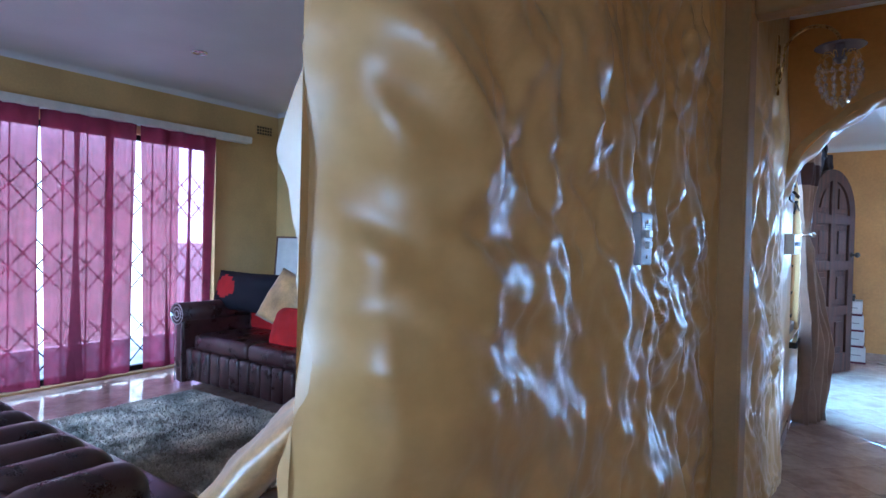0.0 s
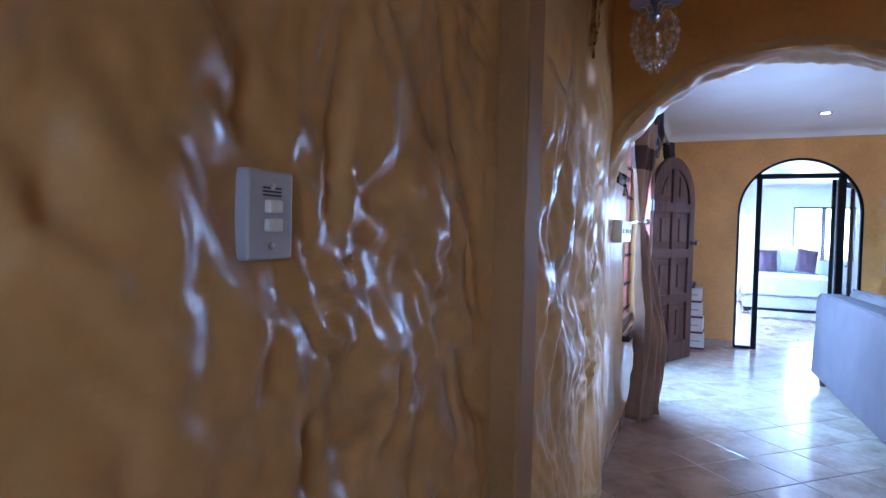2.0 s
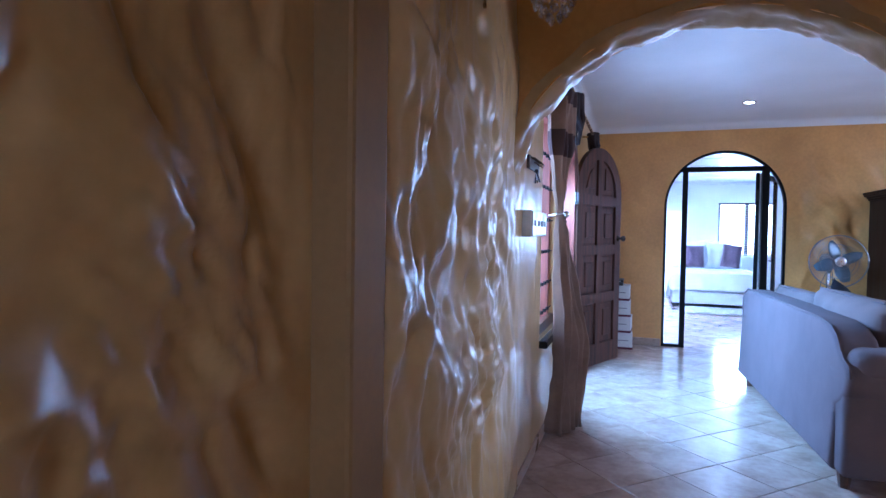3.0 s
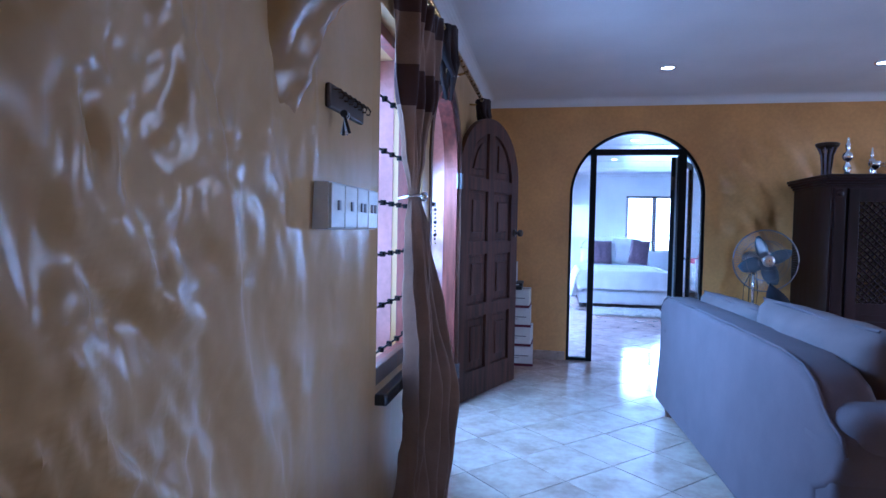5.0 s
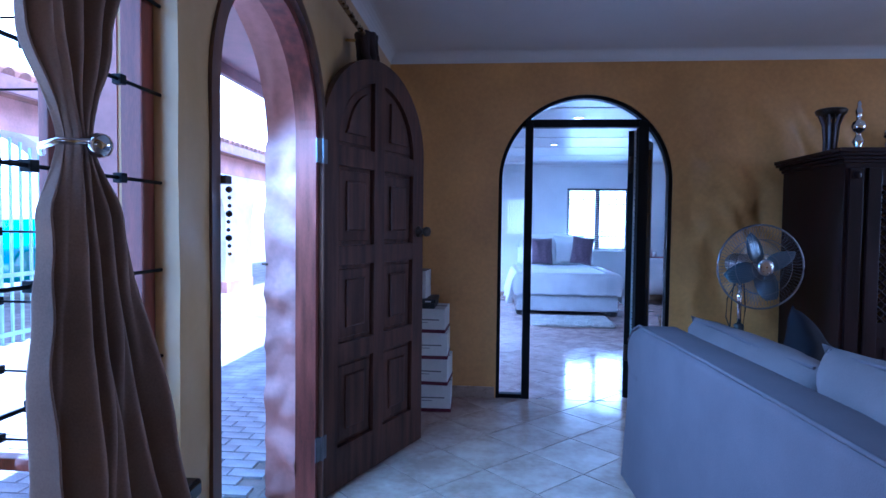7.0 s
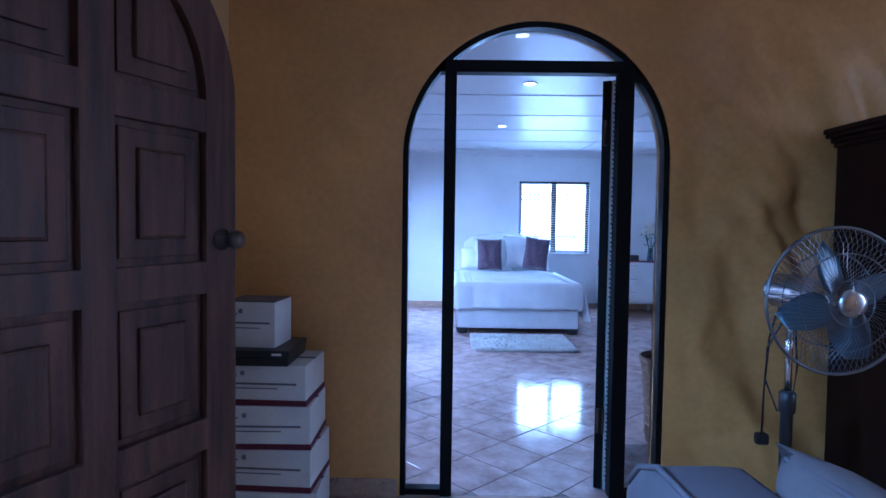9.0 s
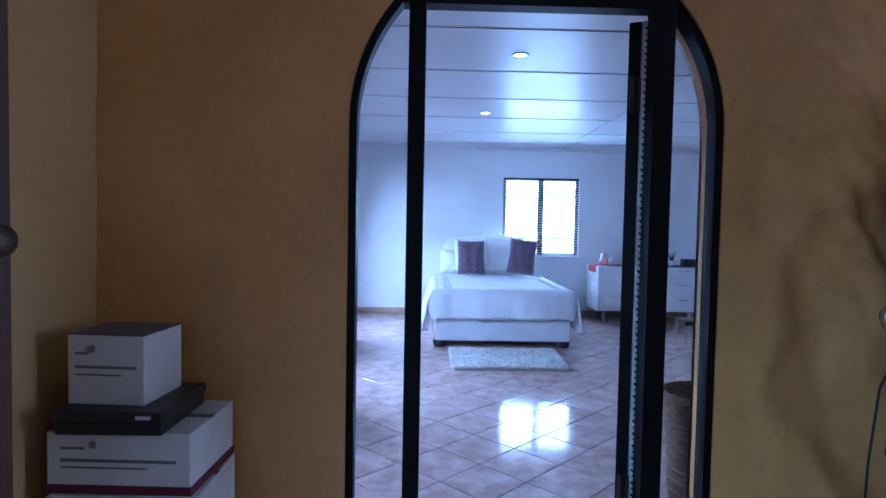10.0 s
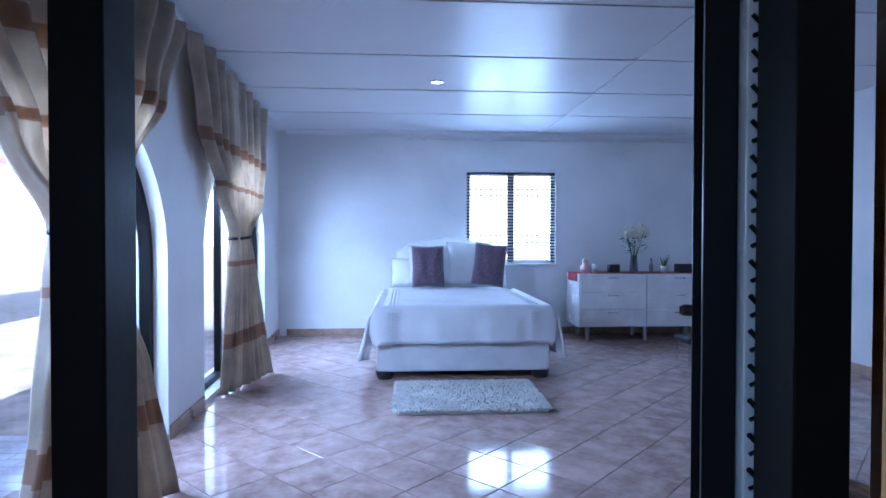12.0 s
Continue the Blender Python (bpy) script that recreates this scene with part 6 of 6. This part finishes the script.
# arched steel windows to the yard
for n, (name, op) in enumerate((("window_3", BA1), ("window_4", BA2))):
    w = empty(name)
    structure(w, "wide arched window with a black steel frame", "window")
    w.matrix_world = SKEW
    bm = bmesh.new()
    arch_band(bm, arch_points(op[0], op[1], op[3], op[4], 36, op[2]), arch_points(op[0] + 0.05, op[1] - 0.05, op[3], op[4] - 0.05, 36, op[2]), px, -0.10, -0.04)
    bm_box(bm, -0.099, -0.041, op[0], op[1], op[2], op[2] + 0.05, 0.003)
    part("window_frame", bm, "black_steel", w)
    c = (op[0] + op[1]) / 2
    for u in (c - 0.32, c + 0.32) if n else (c - 0.6,):
        bm = bmesh.new()
        bm_box(bm, -0.095, -0.045, u - 0.028, u + 0.028, op[2], arc_z(u, op) - 0.02, 0.003)
        part("mullion", bm, "black_steel", w)
    bm = bmesh.new()
    outline_solid(bm, arch_points(op[0] + 0.03, op[1] - 0.03, op[3], op[4] - 0.03, 30, op[2]), px, -0.073, -0.067)
    o = part("glass_pane", bm, "glass", w)
    o.visible_shadow = False


def bed_curtain(keys, seed, label):
    mid = (keys[-1][1] + keys[-1][2]) / 2
    bm = bmesh.new()
    sp, zs = spans_between(keys, 64)
    curtain(bm, sp, zs, lambda u, d, z: Vector((0.14 + d + 0.05 * max(0.0, 1.2 - z) + 0.25 * (u - mid) * max(0.0, 1.2 - z), u, z)), 8, 0.04, 140, seed)
    o = obj("bedroom_curtain", bm, "drape_bed", smooth=True)
    o.matrix_world = SKEW
    banded(o, "drape_bed_band", lambda c: 1.80 < c.z < 1.90 or 1.55 < c.z < 1.585 or 0.33 < c.z < 0.45 or 0.95 < c.z < 0.985)
    s = o.modifiers.new("thickness", "SOLIDIFY")
    s.thickness = 0.003
    bm = bmesh.new()
    tie = min(keys, key=lambda k: k[2] - k[1])
    c, r = (tie[1] + tie[2]) / 2, (tie[2] - tie[1]) / 2 + 0.02
    tube(bm, [(0.14 + 0.06 * math.cos(t), c + r * math.sin(t), tie[0] + 0.01 * math.sin(t)) for t in [2 * math.pi * k / 20 for k in range(20)]], 0.012, 6, True)
    part("tieback", bm, "dark_cloth", o, "dark tieback")
    return tagged(o, label, "curtain", "bedroom curtains")


bed_curtain([(2.40, 8.65, 11.02), (1.9, 8.95, 10.72), (1.5, 9.38, 10.30), (1.2, 9.70, 10.04), (1.0, 9.66, 10.12), (0.6, 9.58, 10.28), (0.02, 9.50, 10.34)], 0.7, "cream curtain with tan bands, tied in its middle")
bed_curtain([(2.40, 11.10, 13.42), (1.9, 11.30, 13.38), (1.5, 11.70, 13.15), (1.18, 12.10, 12.56), (1.0, 12.05, 12.62), (0.6, 11.98, 12.66), (0.02, 11.92, 12.72)], 2.9, "cream curtain with tan bands, tied in its middle")
bm = bmesh.new()
tube(bm, [(0.13, 8.55, 2.41), (0.13, 13.6, 2.41)], 0.012, 8)
ct = obj("curtain_track", bm, "white_lacquer")
ct.matrix_world = SKEW
tagged(ct, "white curtain track along the bedroom wall", "curtain track")
bm = bmesh.new()
bm_box(bm, 1.45, 5.2, YB - 0.022, YB - 0.004, 2.385, 2.40, 0.002)
tagged(obj("picture_rail", bm, "white_lacquer"), "thin pale rail high on the bedroom wall", "picture rail")

# ---- yard ----
# emissive ring added so the sky behind openings burns out to white
M["sky_glow"] = glow("glowing_white_sky", (0.93, 0.97, 1.0), 1.1)
bm = bmesh.new()
rim = [[bm.verts.new((90 * math.cos(2 * math.pi * k / 64), 10 + 90 * math.sin(2 * math.pi * k / 64), z)) for k in range(64)] for z in (-2, 45)]
for k in range(64):
    bm.faces.new((rim[0][k], rim[0][(k + 1) % 64], rim[1][(k + 1) % 64], rim[1][k]))
structure(obj("backdrop", bm, "sky_glow", smooth=True), "added glowing ring that stands in for the overexposed pale sky", "backdrop")
# unseen slab added to cut the sunlight that reaches the lounge
structure(box("sunshade_lounge", LX - 1.7, LX - 0.2, -2.7, 4.3, 2.5, 2.6, "fascia"), "unseen mauve eaves added to keep sun off the lounge window", "eaves")
bm = bmesh.new()
bm_box(bm, -1.05, -0.33, 3.9, 15.5, 2.40, 2.44, 0.004)
bm_box(bm, -1.09, -1.05, 3.9, 15.5, 2.32, 2.50, 0.004)
structure(obj("eaves", bm, "fascia"), "mauve painted eaves over the front door", "eaves")
# out-of-view slabs, run well past the walls to keep direct sun out
structure(box("roof", -1.05, 8.0, 4.32, 15.5, 2.80, 2.9, "roof_tile"), "flat unseen roof over the house, carried wide to block the sun", "roof")
structure(box("roof_hall", -0.2, 8.0, -4.5, 4.32, 2.82, 2.92, "roof_tile"), "flat unseen roof over the house, carried wide to block the sun", "roof")

things = bpy.data.objects
PAV = bpy.data.objects["ground"]
pv = bmesh.new()
bm_box(pv, -0.098, 0.098, -0.047, 0.047, -0.05, 0.0, 0.004)
pm = bpy.data.meshes.new("paver")
pv.to_mesh(pm)
pv.free()
pm.materials.append(M["paver"])
rnd = random.Random(3)
count = 0
rv, rf = [], []
for i in range(-2, 62):
    for j in range(0, 20):
        # interlocking bond, alternate rows shifted by half
        y = 5.05 + 0.102 * i
        x = -0.45 - 0.202 * j - (0.101 if i % 2 else 0)
        if x > -0.36 or x < -4.3:
            continue
        if count < 290 and x > -2.2 and 5.0 < y < 9.2 and (x > -1.7 or y < 8.4):
            o = new("paver", pm)
            o.location = (x, y, -0.045 + rnd.uniform(-0.002, 0.002))
            o.parent = PAV
            count += 1
        else:
            k = len(rv)
            z = -0.046
            rv += [(x - 0.098, y - 0.047, z), (x + 0.098, y - 0.047, z), (x + 0.098, y + 0.047, z), (x - 0.098, y + 0.047, z)]
            rf.append((k, k + 1, k + 2, k + 3))
me = bpy.data.meshes.new("pavers")
me.from_pydata(rv, [], rf)
me.materials.append(M["paver"])
o = new("pavers", me)
o.parent = PAV
tagged(o, kind="stuff")

e = tagged(empty("boundary_building", pose(0, 0, -0.06)), "pale plastered yard building with arched gateways and a tiled roof", "building")
GA, GB = (11.72, 14.6, 0.0, 1.35, 0.95), (8.3, 10.72, 0.0, 1.35, 0.95)
o = wall("yard_wall", on_x(-4.25, 1), 4.4, 24.0, 0.0, 2.75, 0.30, [GB, GA, (15.8, 18.4, 0.0, 1.35, 0.95)], "white_plaster")
o.parent = e
# pink strip puts the eaves' shade on the yard wall into colour
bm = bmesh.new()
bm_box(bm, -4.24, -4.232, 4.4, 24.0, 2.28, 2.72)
part("shade_band", bm, "pink", e, "band of pink rough plaster for the wall's shade under the eaves")
for a, b in ((10.72, 11.72), (14.6, 15.8)):
    bm = bmesh.new()
    bm_box(bm, -4.57, -4.225, a - 0.01, b + 0.01, 0.0, 0.22, 0.01)
    part("plinth", bm, "pink", e, "pink plinth")
bm = bmesh.new()
for k in range(100):
    y = 4.4 + 0.2 * k
    tube(bm, [(-3.85, y, 2.74), (-6.6, y, 3.62)], 0.085, 8)
bm_box(bm, -6.6, -3.9, 4.4, 24.2, 2.62, 2.66)
part("roof", bm, "roof_tile", e, "brown ribbed tile roof")
bm = bmesh.new()
bm_box(bm, -3.90, -3.82, 4.4, 24.2, 2.58, 2.74, 0.006)
part("fascia", bm, "fascia", e, "mauve gutter board")


def gate(y0, y1, label):
    e = tagged(empty("yard_gate", pose(-4.36, 0, -0.05)), label, "gate", "yard gates")
    op = (y0, y1, 0, 1.35, 0.95)
    for z in (0.08, 0.72):
        bm = bmesh.new()
        bm_box(bm, -0.018, 0.018, y0 + 0.03, y1 - 0.03, z, z + 0.045, 0.003)
        part("rail", bm, "gate_paint", e)
    n = int((y1 - y0) / 0.13)
    for k in range(1, n):
        y = y0 + (y1 - y0) * k / n
        bm = bmesh.new()
        bm_box(bm, -0.012, 0.012, y - 0.012, y + 0.012, 0.0, arc_z(y, op) - 0.05)
        part("bar", bm, "gate_paint", e)
    return e


gate(11.72, 14.6, "pale painted steel bar gate in the arched gateway")
gate(8.3, 10.72, "pale painted steel bar gate in the arched gateway")

# parked car beyond the gate
e = tagged(empty("car", pose(-7.6, 14.6, -0.06, 0, 0, 90)), "teal saloon car parked beyond the gate", "car")
prof = [(-2.1, 0.35), (-2.12, 0.62), (-1.95, 0.86), (-1.35, 0.92), (-0.85, 1.36), (-0.3, 1.45), (0.55, 1.42), (1.05, 0.98), (1.85, 0.88), (2.1, 0.70), (2.12, 0.36)]
bm = bmesh.new()
outline_solid(bm, prof, py, -0.82, 0.82, 0.06, 3)
part("body", bm, "car_paint", e, "", True)
for s in (-0.823, 0.823):
    for pts in ([(-1.2, 0.94), (-0.80, 1.30), (-0.30, 1.38), (-0.28, 0.94)], [(-0.22, 0.94), (-0.22, 1.38), (0.50, 1.35), (0.92, 0.96)]):
        bm = bmesh.new()
        outline_solid(bm, pts, py, s - 0.004, s + 0.004)
        part("window", bm, "sill_black", e)
    for x in (-1.3, 1.3):
        bm = bmesh.new()
        lathe(bm, [(0.20, -0.09), (0.31, -0.08), (0.32, 0.0), (0.31, 0.08), (0.20, 0.09)], 26, pose(x, s * 0.94, 0.32, 90, 0, 0))
        wh = part("wheel", bm, "tyre", e, "", True)
        bm = bmesh.new()
        lathe(bm, [(0.06, -0.10), (0.19, -0.095), (0.20, 0.095), (0.06, 0.10)], 16, pose(x, s * 0.94, 0.32, 90, 0, 0))
        part("rim", bm, "steel", wh, "steel rim")

# ---- lounge ----
w5 = empty("window_5")
structure(w5, "wide sliding window with a steel trellis gate", "window")
bm = bmesh.new()
for y in (0.3, 1.27, 2.24, 3.22):
    bm_box(bm, LX - 0.12, LX - 0.07, y, y + 0.05, 0.02, 2.22, 0.003)
for z in (0.02, 2.17):
    bm_box(bm, LX - 0.12, LX - 0.07, 0.3, 3.27, z, z + 0.05, 0.003)
part("window_frame", bm, "black_steel", w5)
tr = bmesh.new()
for y0 in [0.35 + 0.19 * k for k in range(15)]:
    tube(tr, [(LX - 0.04, y0, 0.03), (LX - 0.04, y0, 2.2)], 0.006, 5)
    for z0 in (0.12, 0.80, 1.46):
        for q in range(2):
            z = z0 + 0.22 * q
            tube(tr, [(LX - 0.035, y0, z), (LX - 0.035, y0 + 0.19, z + 0.22)], 0.006, 4)
            tube(tr, [(LX - 0.030, y0, z + 0.22), (LX - 0.030, y0 + 0.19, z)], 0.006, 4)
part("trellis", tr, "black_steel", w5, "black steel diamond trellis")
# made-up wall, tall enough to hold back sky light from the blind
structure(box("lounge_sky_screen", LX - 2.6, LX - 2.3, -2.5, 4.2, -0.06, 2.7, "white_plaster"), "pale wall added outside the lounge to screen off the bright sky", "wall")
structure(box("ground_lounge_yard", LX - 30, LX - 0.22, -12, 4.28, -0.4, -0.06, "paver"), "pale paved strip outside the lounge", "ground")

e = tagged(empty("vertical_blind", pose(0, 0, 0)), "crimson translucent vertical blind across the lounge window", "blind")
bm = bmesh.new()
bm_box(bm, LX + 0.02, LX + 0.12, 0.1, 3.62, 2.29, 2.36, 0.006)
part("head_rail", bm, "plastic_white", e, "pale head rail")
rnd = random.Random(8)
y = 0.35
k = 0
while y < 3.0:
    bm = bmesh.new()
    w_ = 0.27
    gap = 0.03 if k % 3 == 1 else -0.03
    rows = []
    sway = 0.06 * math.sin(k * 1.7)
    for i in range(25):
        z = 2.29 - 2.24 * i / 24
        row = []
        for q in range(9):
            s_ = q / 8
            narrow = 1 - 0.12 * math.sin(math.pi * i / 24)
            u = y + w_ * (0.5 + (s_ - 0.5) * narrow) + sway * (i / 24) ** 2
            d = 0.022 * math.sin(2 * math.pi * s_ * 1.5 + k) + 0.03 * (s_ - 0.5)
            row.append(bm.verts.new((LX + 0.075 + d, u, z)))
        rows.append(row)
    for a, b in zip(rows, rows[1:]):
        for q in range(8):
            bm.faces.new((a[q], a[q + 1], b[q + 1], b[q]))
    part("vane", bm, "red_sheer", e, "", True)
    y += w_ + gap
    k += 1
e = tagged(empty("air_vent", pose(LX + 0.002, 3.855, 2.475)), "small square air brick vent on the yellow wall", "air vent")
bm = bmesh.new()
bm_box(bm, 0, 0.008, -0.11, 0.11, -0.055, 0.055, 0.003)
part("plate", bm, "wall_lounge", e)
for i in range(6):
    for j in range(3):
        bm = bmesh.new()
        bm_box(bm, 0.006, 0.010, -0.095 + 0.034 * i, -0.073 + 0.034 * i, -0.045 + 0.033 * j, -0.022 + 0.033 * j)
        part("hole", bm, "plastic_black", e)


def leather_sofa(m, length, label, scatter):
    """A channel-fronted leather sofa with scrolled arms; its front faces -y."""
    e = tagged(empty("leather_sofa", m), label, "sofa", "leather sofas in the lounge")
    L = length
    bm = bmesh.new()
    n = int(L / 0.13)
    for k in range(n):
        a, b = L * k / n, L * (k + 1) / n
        soft_box(bm, a + 0.002, b - 0.002, 0.03, 0.12, 0.06, 0.33, 0.03, 3)
    bm_box(bm, 0.0, L, 0.10, 0.85, 0.06, 0.32)
    part("channelled_base", bm, "leather", e, "", True)
    for k in range(3):
        bm = bmesh.new()
        soft_box(bm, 0.14 + (L - 0.28) * k / 3, 0.14 + (L - 0.28) * (k + 1) / 3 - 0.008, 0.04, 0.70, 0.32, 0.46, 0.045, 4)
        part("seat_cushion", bm, "leather", e, "", True)
    bm = bmesh.new()
    soft_box(bm, 0.05, L - 0.05, 0.64, 0.92, 0.20, 0.78, 0.08, 5)
    part("backrest", bm, "leather", e, "", True)
    bm = bmesh.new()
    soft_box(bm, 0.15, L - 0.15, 0.60, 0.70, 0.45, 0.62, 0.04, 4)
    part("red_panel", bm, "red_cloth", e, "red velvet back panel", True)
    for x, s in ((0.0, -1), (L, 1)) if scatter else ((0.0, -1),):
        bm = bmesh.new()
        soft_box(bm, x - 0.06, x + 0.06, 0.0, 0.88, 0.03, 0.58, 0.03, 3)
        tube(bm, [(x + s * 0.02, -0.01, 0.62), (x + s * 0.02, 0.88, 0.62)], 0.095, 18)
        part("arm", bm, "leather", e, "", True)
        bm = bmesh.new()
        for r in (0.09, 0.06, 0.03):
            tube(bm, [(x + s * 0.02 + r * math.cos(t), -0.012, 0.62 + r * math.sin(t)) for t in [2 * math.pi * q / 20 for q in range(20)]], 0.006, 5, True)
        for dx in (-0.05, 0.05):
            tube(bm, [(x + dx, -0.004, 0.04), (x + dx, -0.004, 0.55)], 0.006, 5)
        part("stud_trim", bm, "steel", e, "pale stitched trim")
    return e


leather_sofa(pose(-4.30, 2.50, 0), 2.5, "dark brown leather sofa with a red back panel", True)
leather_sofa(pose(-0.62, 0.98, 0, 0, 0, 180) @ Matrix.Diagonal((1, 1, 0.86, 1)), 2.3, "dark brown channelled leather sofa with its back to the hall", False)
# channelled leather back of the nearer sofa
for k in range(12):
    x0 = -2.95 + 0.185 * k
    bm = bmesh.new()
    soft_box(bm, x0, x0 + 0.183, 0.24, 0.60, 0.06, 0.69 - 0.05 * max(0, k - 9), 0.085, 5)
    cp = part("back_channel", bm, "leather", things["leather_sofa.001"], "", True)
    cp.matrix_parent_inverse = (pose(-0.62, 0.98, 0, 0, 0, 180) @ Matrix.Diagonal((1, 1, 0.86, 1))).inverted()


def lounge_cushion(x, y, z, w, h, d, m, material, label):
    bm = bmesh.new()
    cushion(bm, w, h, d, pose(x, y, z) @ m, 2.6, 0.015, x + y)
    return tagged(obj("lounge_cushion", bm, material, smooth=True), label, "cushion", "lounge cushions")


o = lounge_cushion(-4.02, 2.98, 0.80, 0.95, 0.36, 0.16, pose(0, 0, 0, -14, 0, 0), "black_cloth", "long black cushion with a red roundel on the leather sofa")
banded(o, "red_cloth", lambda c: ((c.x + 4.28) / 0.15) ** 2 + ((c.z - 0.84) / 0.10) ** 2 < 1 and c.y < 3.0)
lounge_cushion(-3.36, 2.92, 0.76, 0.50, 0.46, 0.18, pose(0, 0, 0, -22, 20, 8), "gold_satin", "shiny gold satin cushion on the leather sofa")
lounge_cushion(-3.18, 2.80, 0.58, 0.46, 0.34, 0.18, pose(0, 0, 0, -20, 0, 0), "red_cloth", "round red velvet cushion on the leather sofa")
lounge_cushion(-0.74, 0.64, 0.77, 0.50, 0.40, 0.10, Matrix(((0.56, -0.60, -0.57, 0), (0.39, -0.42, 0.82, 0), (0.73, 0.68, 0.0, 0), (0, 0, 0, 1))), "gold_satin", "gold brocade cushion leaning on the leather sofa")
e = tagged(empty("framed_picture", pose(-4.80, 3.85, 0.02, -4, 0, 0)), "pale picture in a thin wooden frame leaning on the wall", "picture")
bm = bmesh.new()
bm_box(bm, 0.0, 0.72, -0.004, 0.004, 0.72, 1.27)
part("picture", bm, "card_grey", e, "pale picture sheet")
bm = bmesh.new()
for a in ((-0.02, 0.0, 0.70, 1.29), (0.72, 0.74, 0.70, 1.29), (-0.02, 0.74, 0.70, 0.72), (-0.02, 0.74, 1.27, 1.29)):
    bm_box(bm, a[0], a[1], -0.012, 0.012, a[2], a[3], 0.002)
part("frame", bm, "dark_wood", e)
bm = bmesh.new()
bm_box(bm, -0.02, 0.74, 0.0, 0.02, 0.0, 0.70, 0.003)
part("stand", bm, "dark_wood", e)
shag_rug("lounge_rug", -3.95, -2.0, 1.30, 2.42, "shag", 0.034, 22000, "cream and grey long-pile shaggy rug", 9)

# ---- floor tiles, each a piece ----
def clip_poly(poly, x0, x1, y0, y1):
    for ax, lim, keep in ((0, x0, 1), (0, x1, -1), (1, y0, 1), (1, y1, -1)):
        out = []
        for i, p in enumerate(poly):
            q = poly[(i + 1) % len(poly)]
            a, b = (p[ax] - lim) * keep, (q[ax] - lim) * keep
            if a >= 0:
                out.append(p)
            if a * b < 0:
                t = a / (a - b)
                out.append((p[0] + (q[0] - p[0]) * t, p[1] + (q[1] - p[1]) * t))
        poly = out
        if not poly:
            return poly
    return poly


def tile_mesh(poly, material, name):
    bm = bmesh.new()
    lo = [bm.verts.new((x, y, -0.012)) for x, y in poly]
    mid = [bm.verts.new((x, y, -0.0015)) for x, y in poly]
    cx, cy = sum(p[0] for p in poly) / len(poly), sum(p[1] for p in poly) / len(poly)
    hi = []
    for x, y in poly:
        d = Vector((cx - x, cy - y)).normalized() * 0.004
        hi.append(bm.verts.new((x + d.x, y + d.y, 0.0)))
    n = len(poly)
    for a, b in ((lo, mid), (mid, hi)):
        for i in range(n):
            bm.faces.new((a[i], a[(i + 1) % n], b[(i + 1) % n], b[i]))
    bm.faces.new(hi)
    me = bpy.data.meshes.new(name)
    bm.to_mesh(me)
    bm.free()
    me.materials.append(M[material])
    return me


def lay_tiles(floor_ob, rect, side, gap, origin, material, singles, angle=45, twist=0):
    """Square tiles on the diagonal; those inside the singles rectangle are pieces of their own, the rest one joined mesh."""
    x0, x1, y0, y1 = rect
    h = side / 2 - gap / 2
    ca, sa = math.cos(radians(angle)), math.sin(radians(angle))
    diamond = [(ca * a - sa * b, sa * a + ca * b) for a, b in ((-h, -h), (h, -h), (h, h), (-h, h))]
    whole = tile_mesh(diamond, material, "tile")
    rest_v, rest_f = [], []
    n = int(max(x1 - x0, y1 - y0) / side) + 4
    cx, cy = origin
    for i in range(-2 * n, 2 * n):
        for j in range(-2 * n, 2 * n):
            x, y = cx + side * (i * ca - j * sa), cy + side * (i * sa + j * ca)
            if not (x0 - side < x < x1 + side and y0 - side < y < y1 + side):
                continue
            poly = [(x + a, y + b) for a, b in diamond]
            cut = clip_poly(poly, x0, x1, y0, y1)
            if len(cut) < 3:
                continue
            area = abs(sum(cut[k][0] * cut[(k + 1) % len(cut)][1] - cut[(k + 1) % len(cut)][0] * cut[k][1] for k in range(len(cut)))) / 2
            if area < 0.0015:
                continue
            if singles[0] < x < singles[1] and singles[2] < y < singles[3]:
                if area > 4 * h * h * 0.999:
                    o = new("tile", whole)
                    o.location = (x, y, 0.0008 * (random.random() - 0.5))
                else:
                    o = new("tile", tile_mesh([(a - x, b - y) for a, b in cut], material, "tile_cut"))
                    o.location = (x, y, 0)
                o.parent = floor_ob
                o.matrix_parent_inverse = floor_ob.matrix_world.inverted()
            else:
                k = len(rest_v)
                rest_v += [(a, b, -0.0005) for a, b in cut]
                rest_f.append(tuple(range(k, k + len(cut))))
    if rest_v:
        me = bpy.data.meshes.new("tiles")
        me.from_pydata(rest_v, [], rest_f)
        me.materials.append(M[material])
        o = new("tiles", me)
        o.parent = floor_ob
        tagged(o, kind="stuff")


things = bpy.data.objects
lay_tiles(things["floor"], (0.0, 6.0, -2.5, YF + 0.02), 0.362, 0.004, (0.552, 4.40), "tile_living", (0.0, 3.2, 3.0, 8.4))
lay_tiles(things["floor_bedroom"], (-0.2, 5.4, YF + 0.024, YB), 0.311, 0.004, (1.43, 9.183), "tile_bed", (-0.2, 4.6, 8.2, 14.5))
lay_tiles(things["floor_lounge"], (LX, -0.2, -2.5, 4.05), 0.362, 0.004, (-2.0, 1.0), "tile_living", (-9, -9, 0, 0))
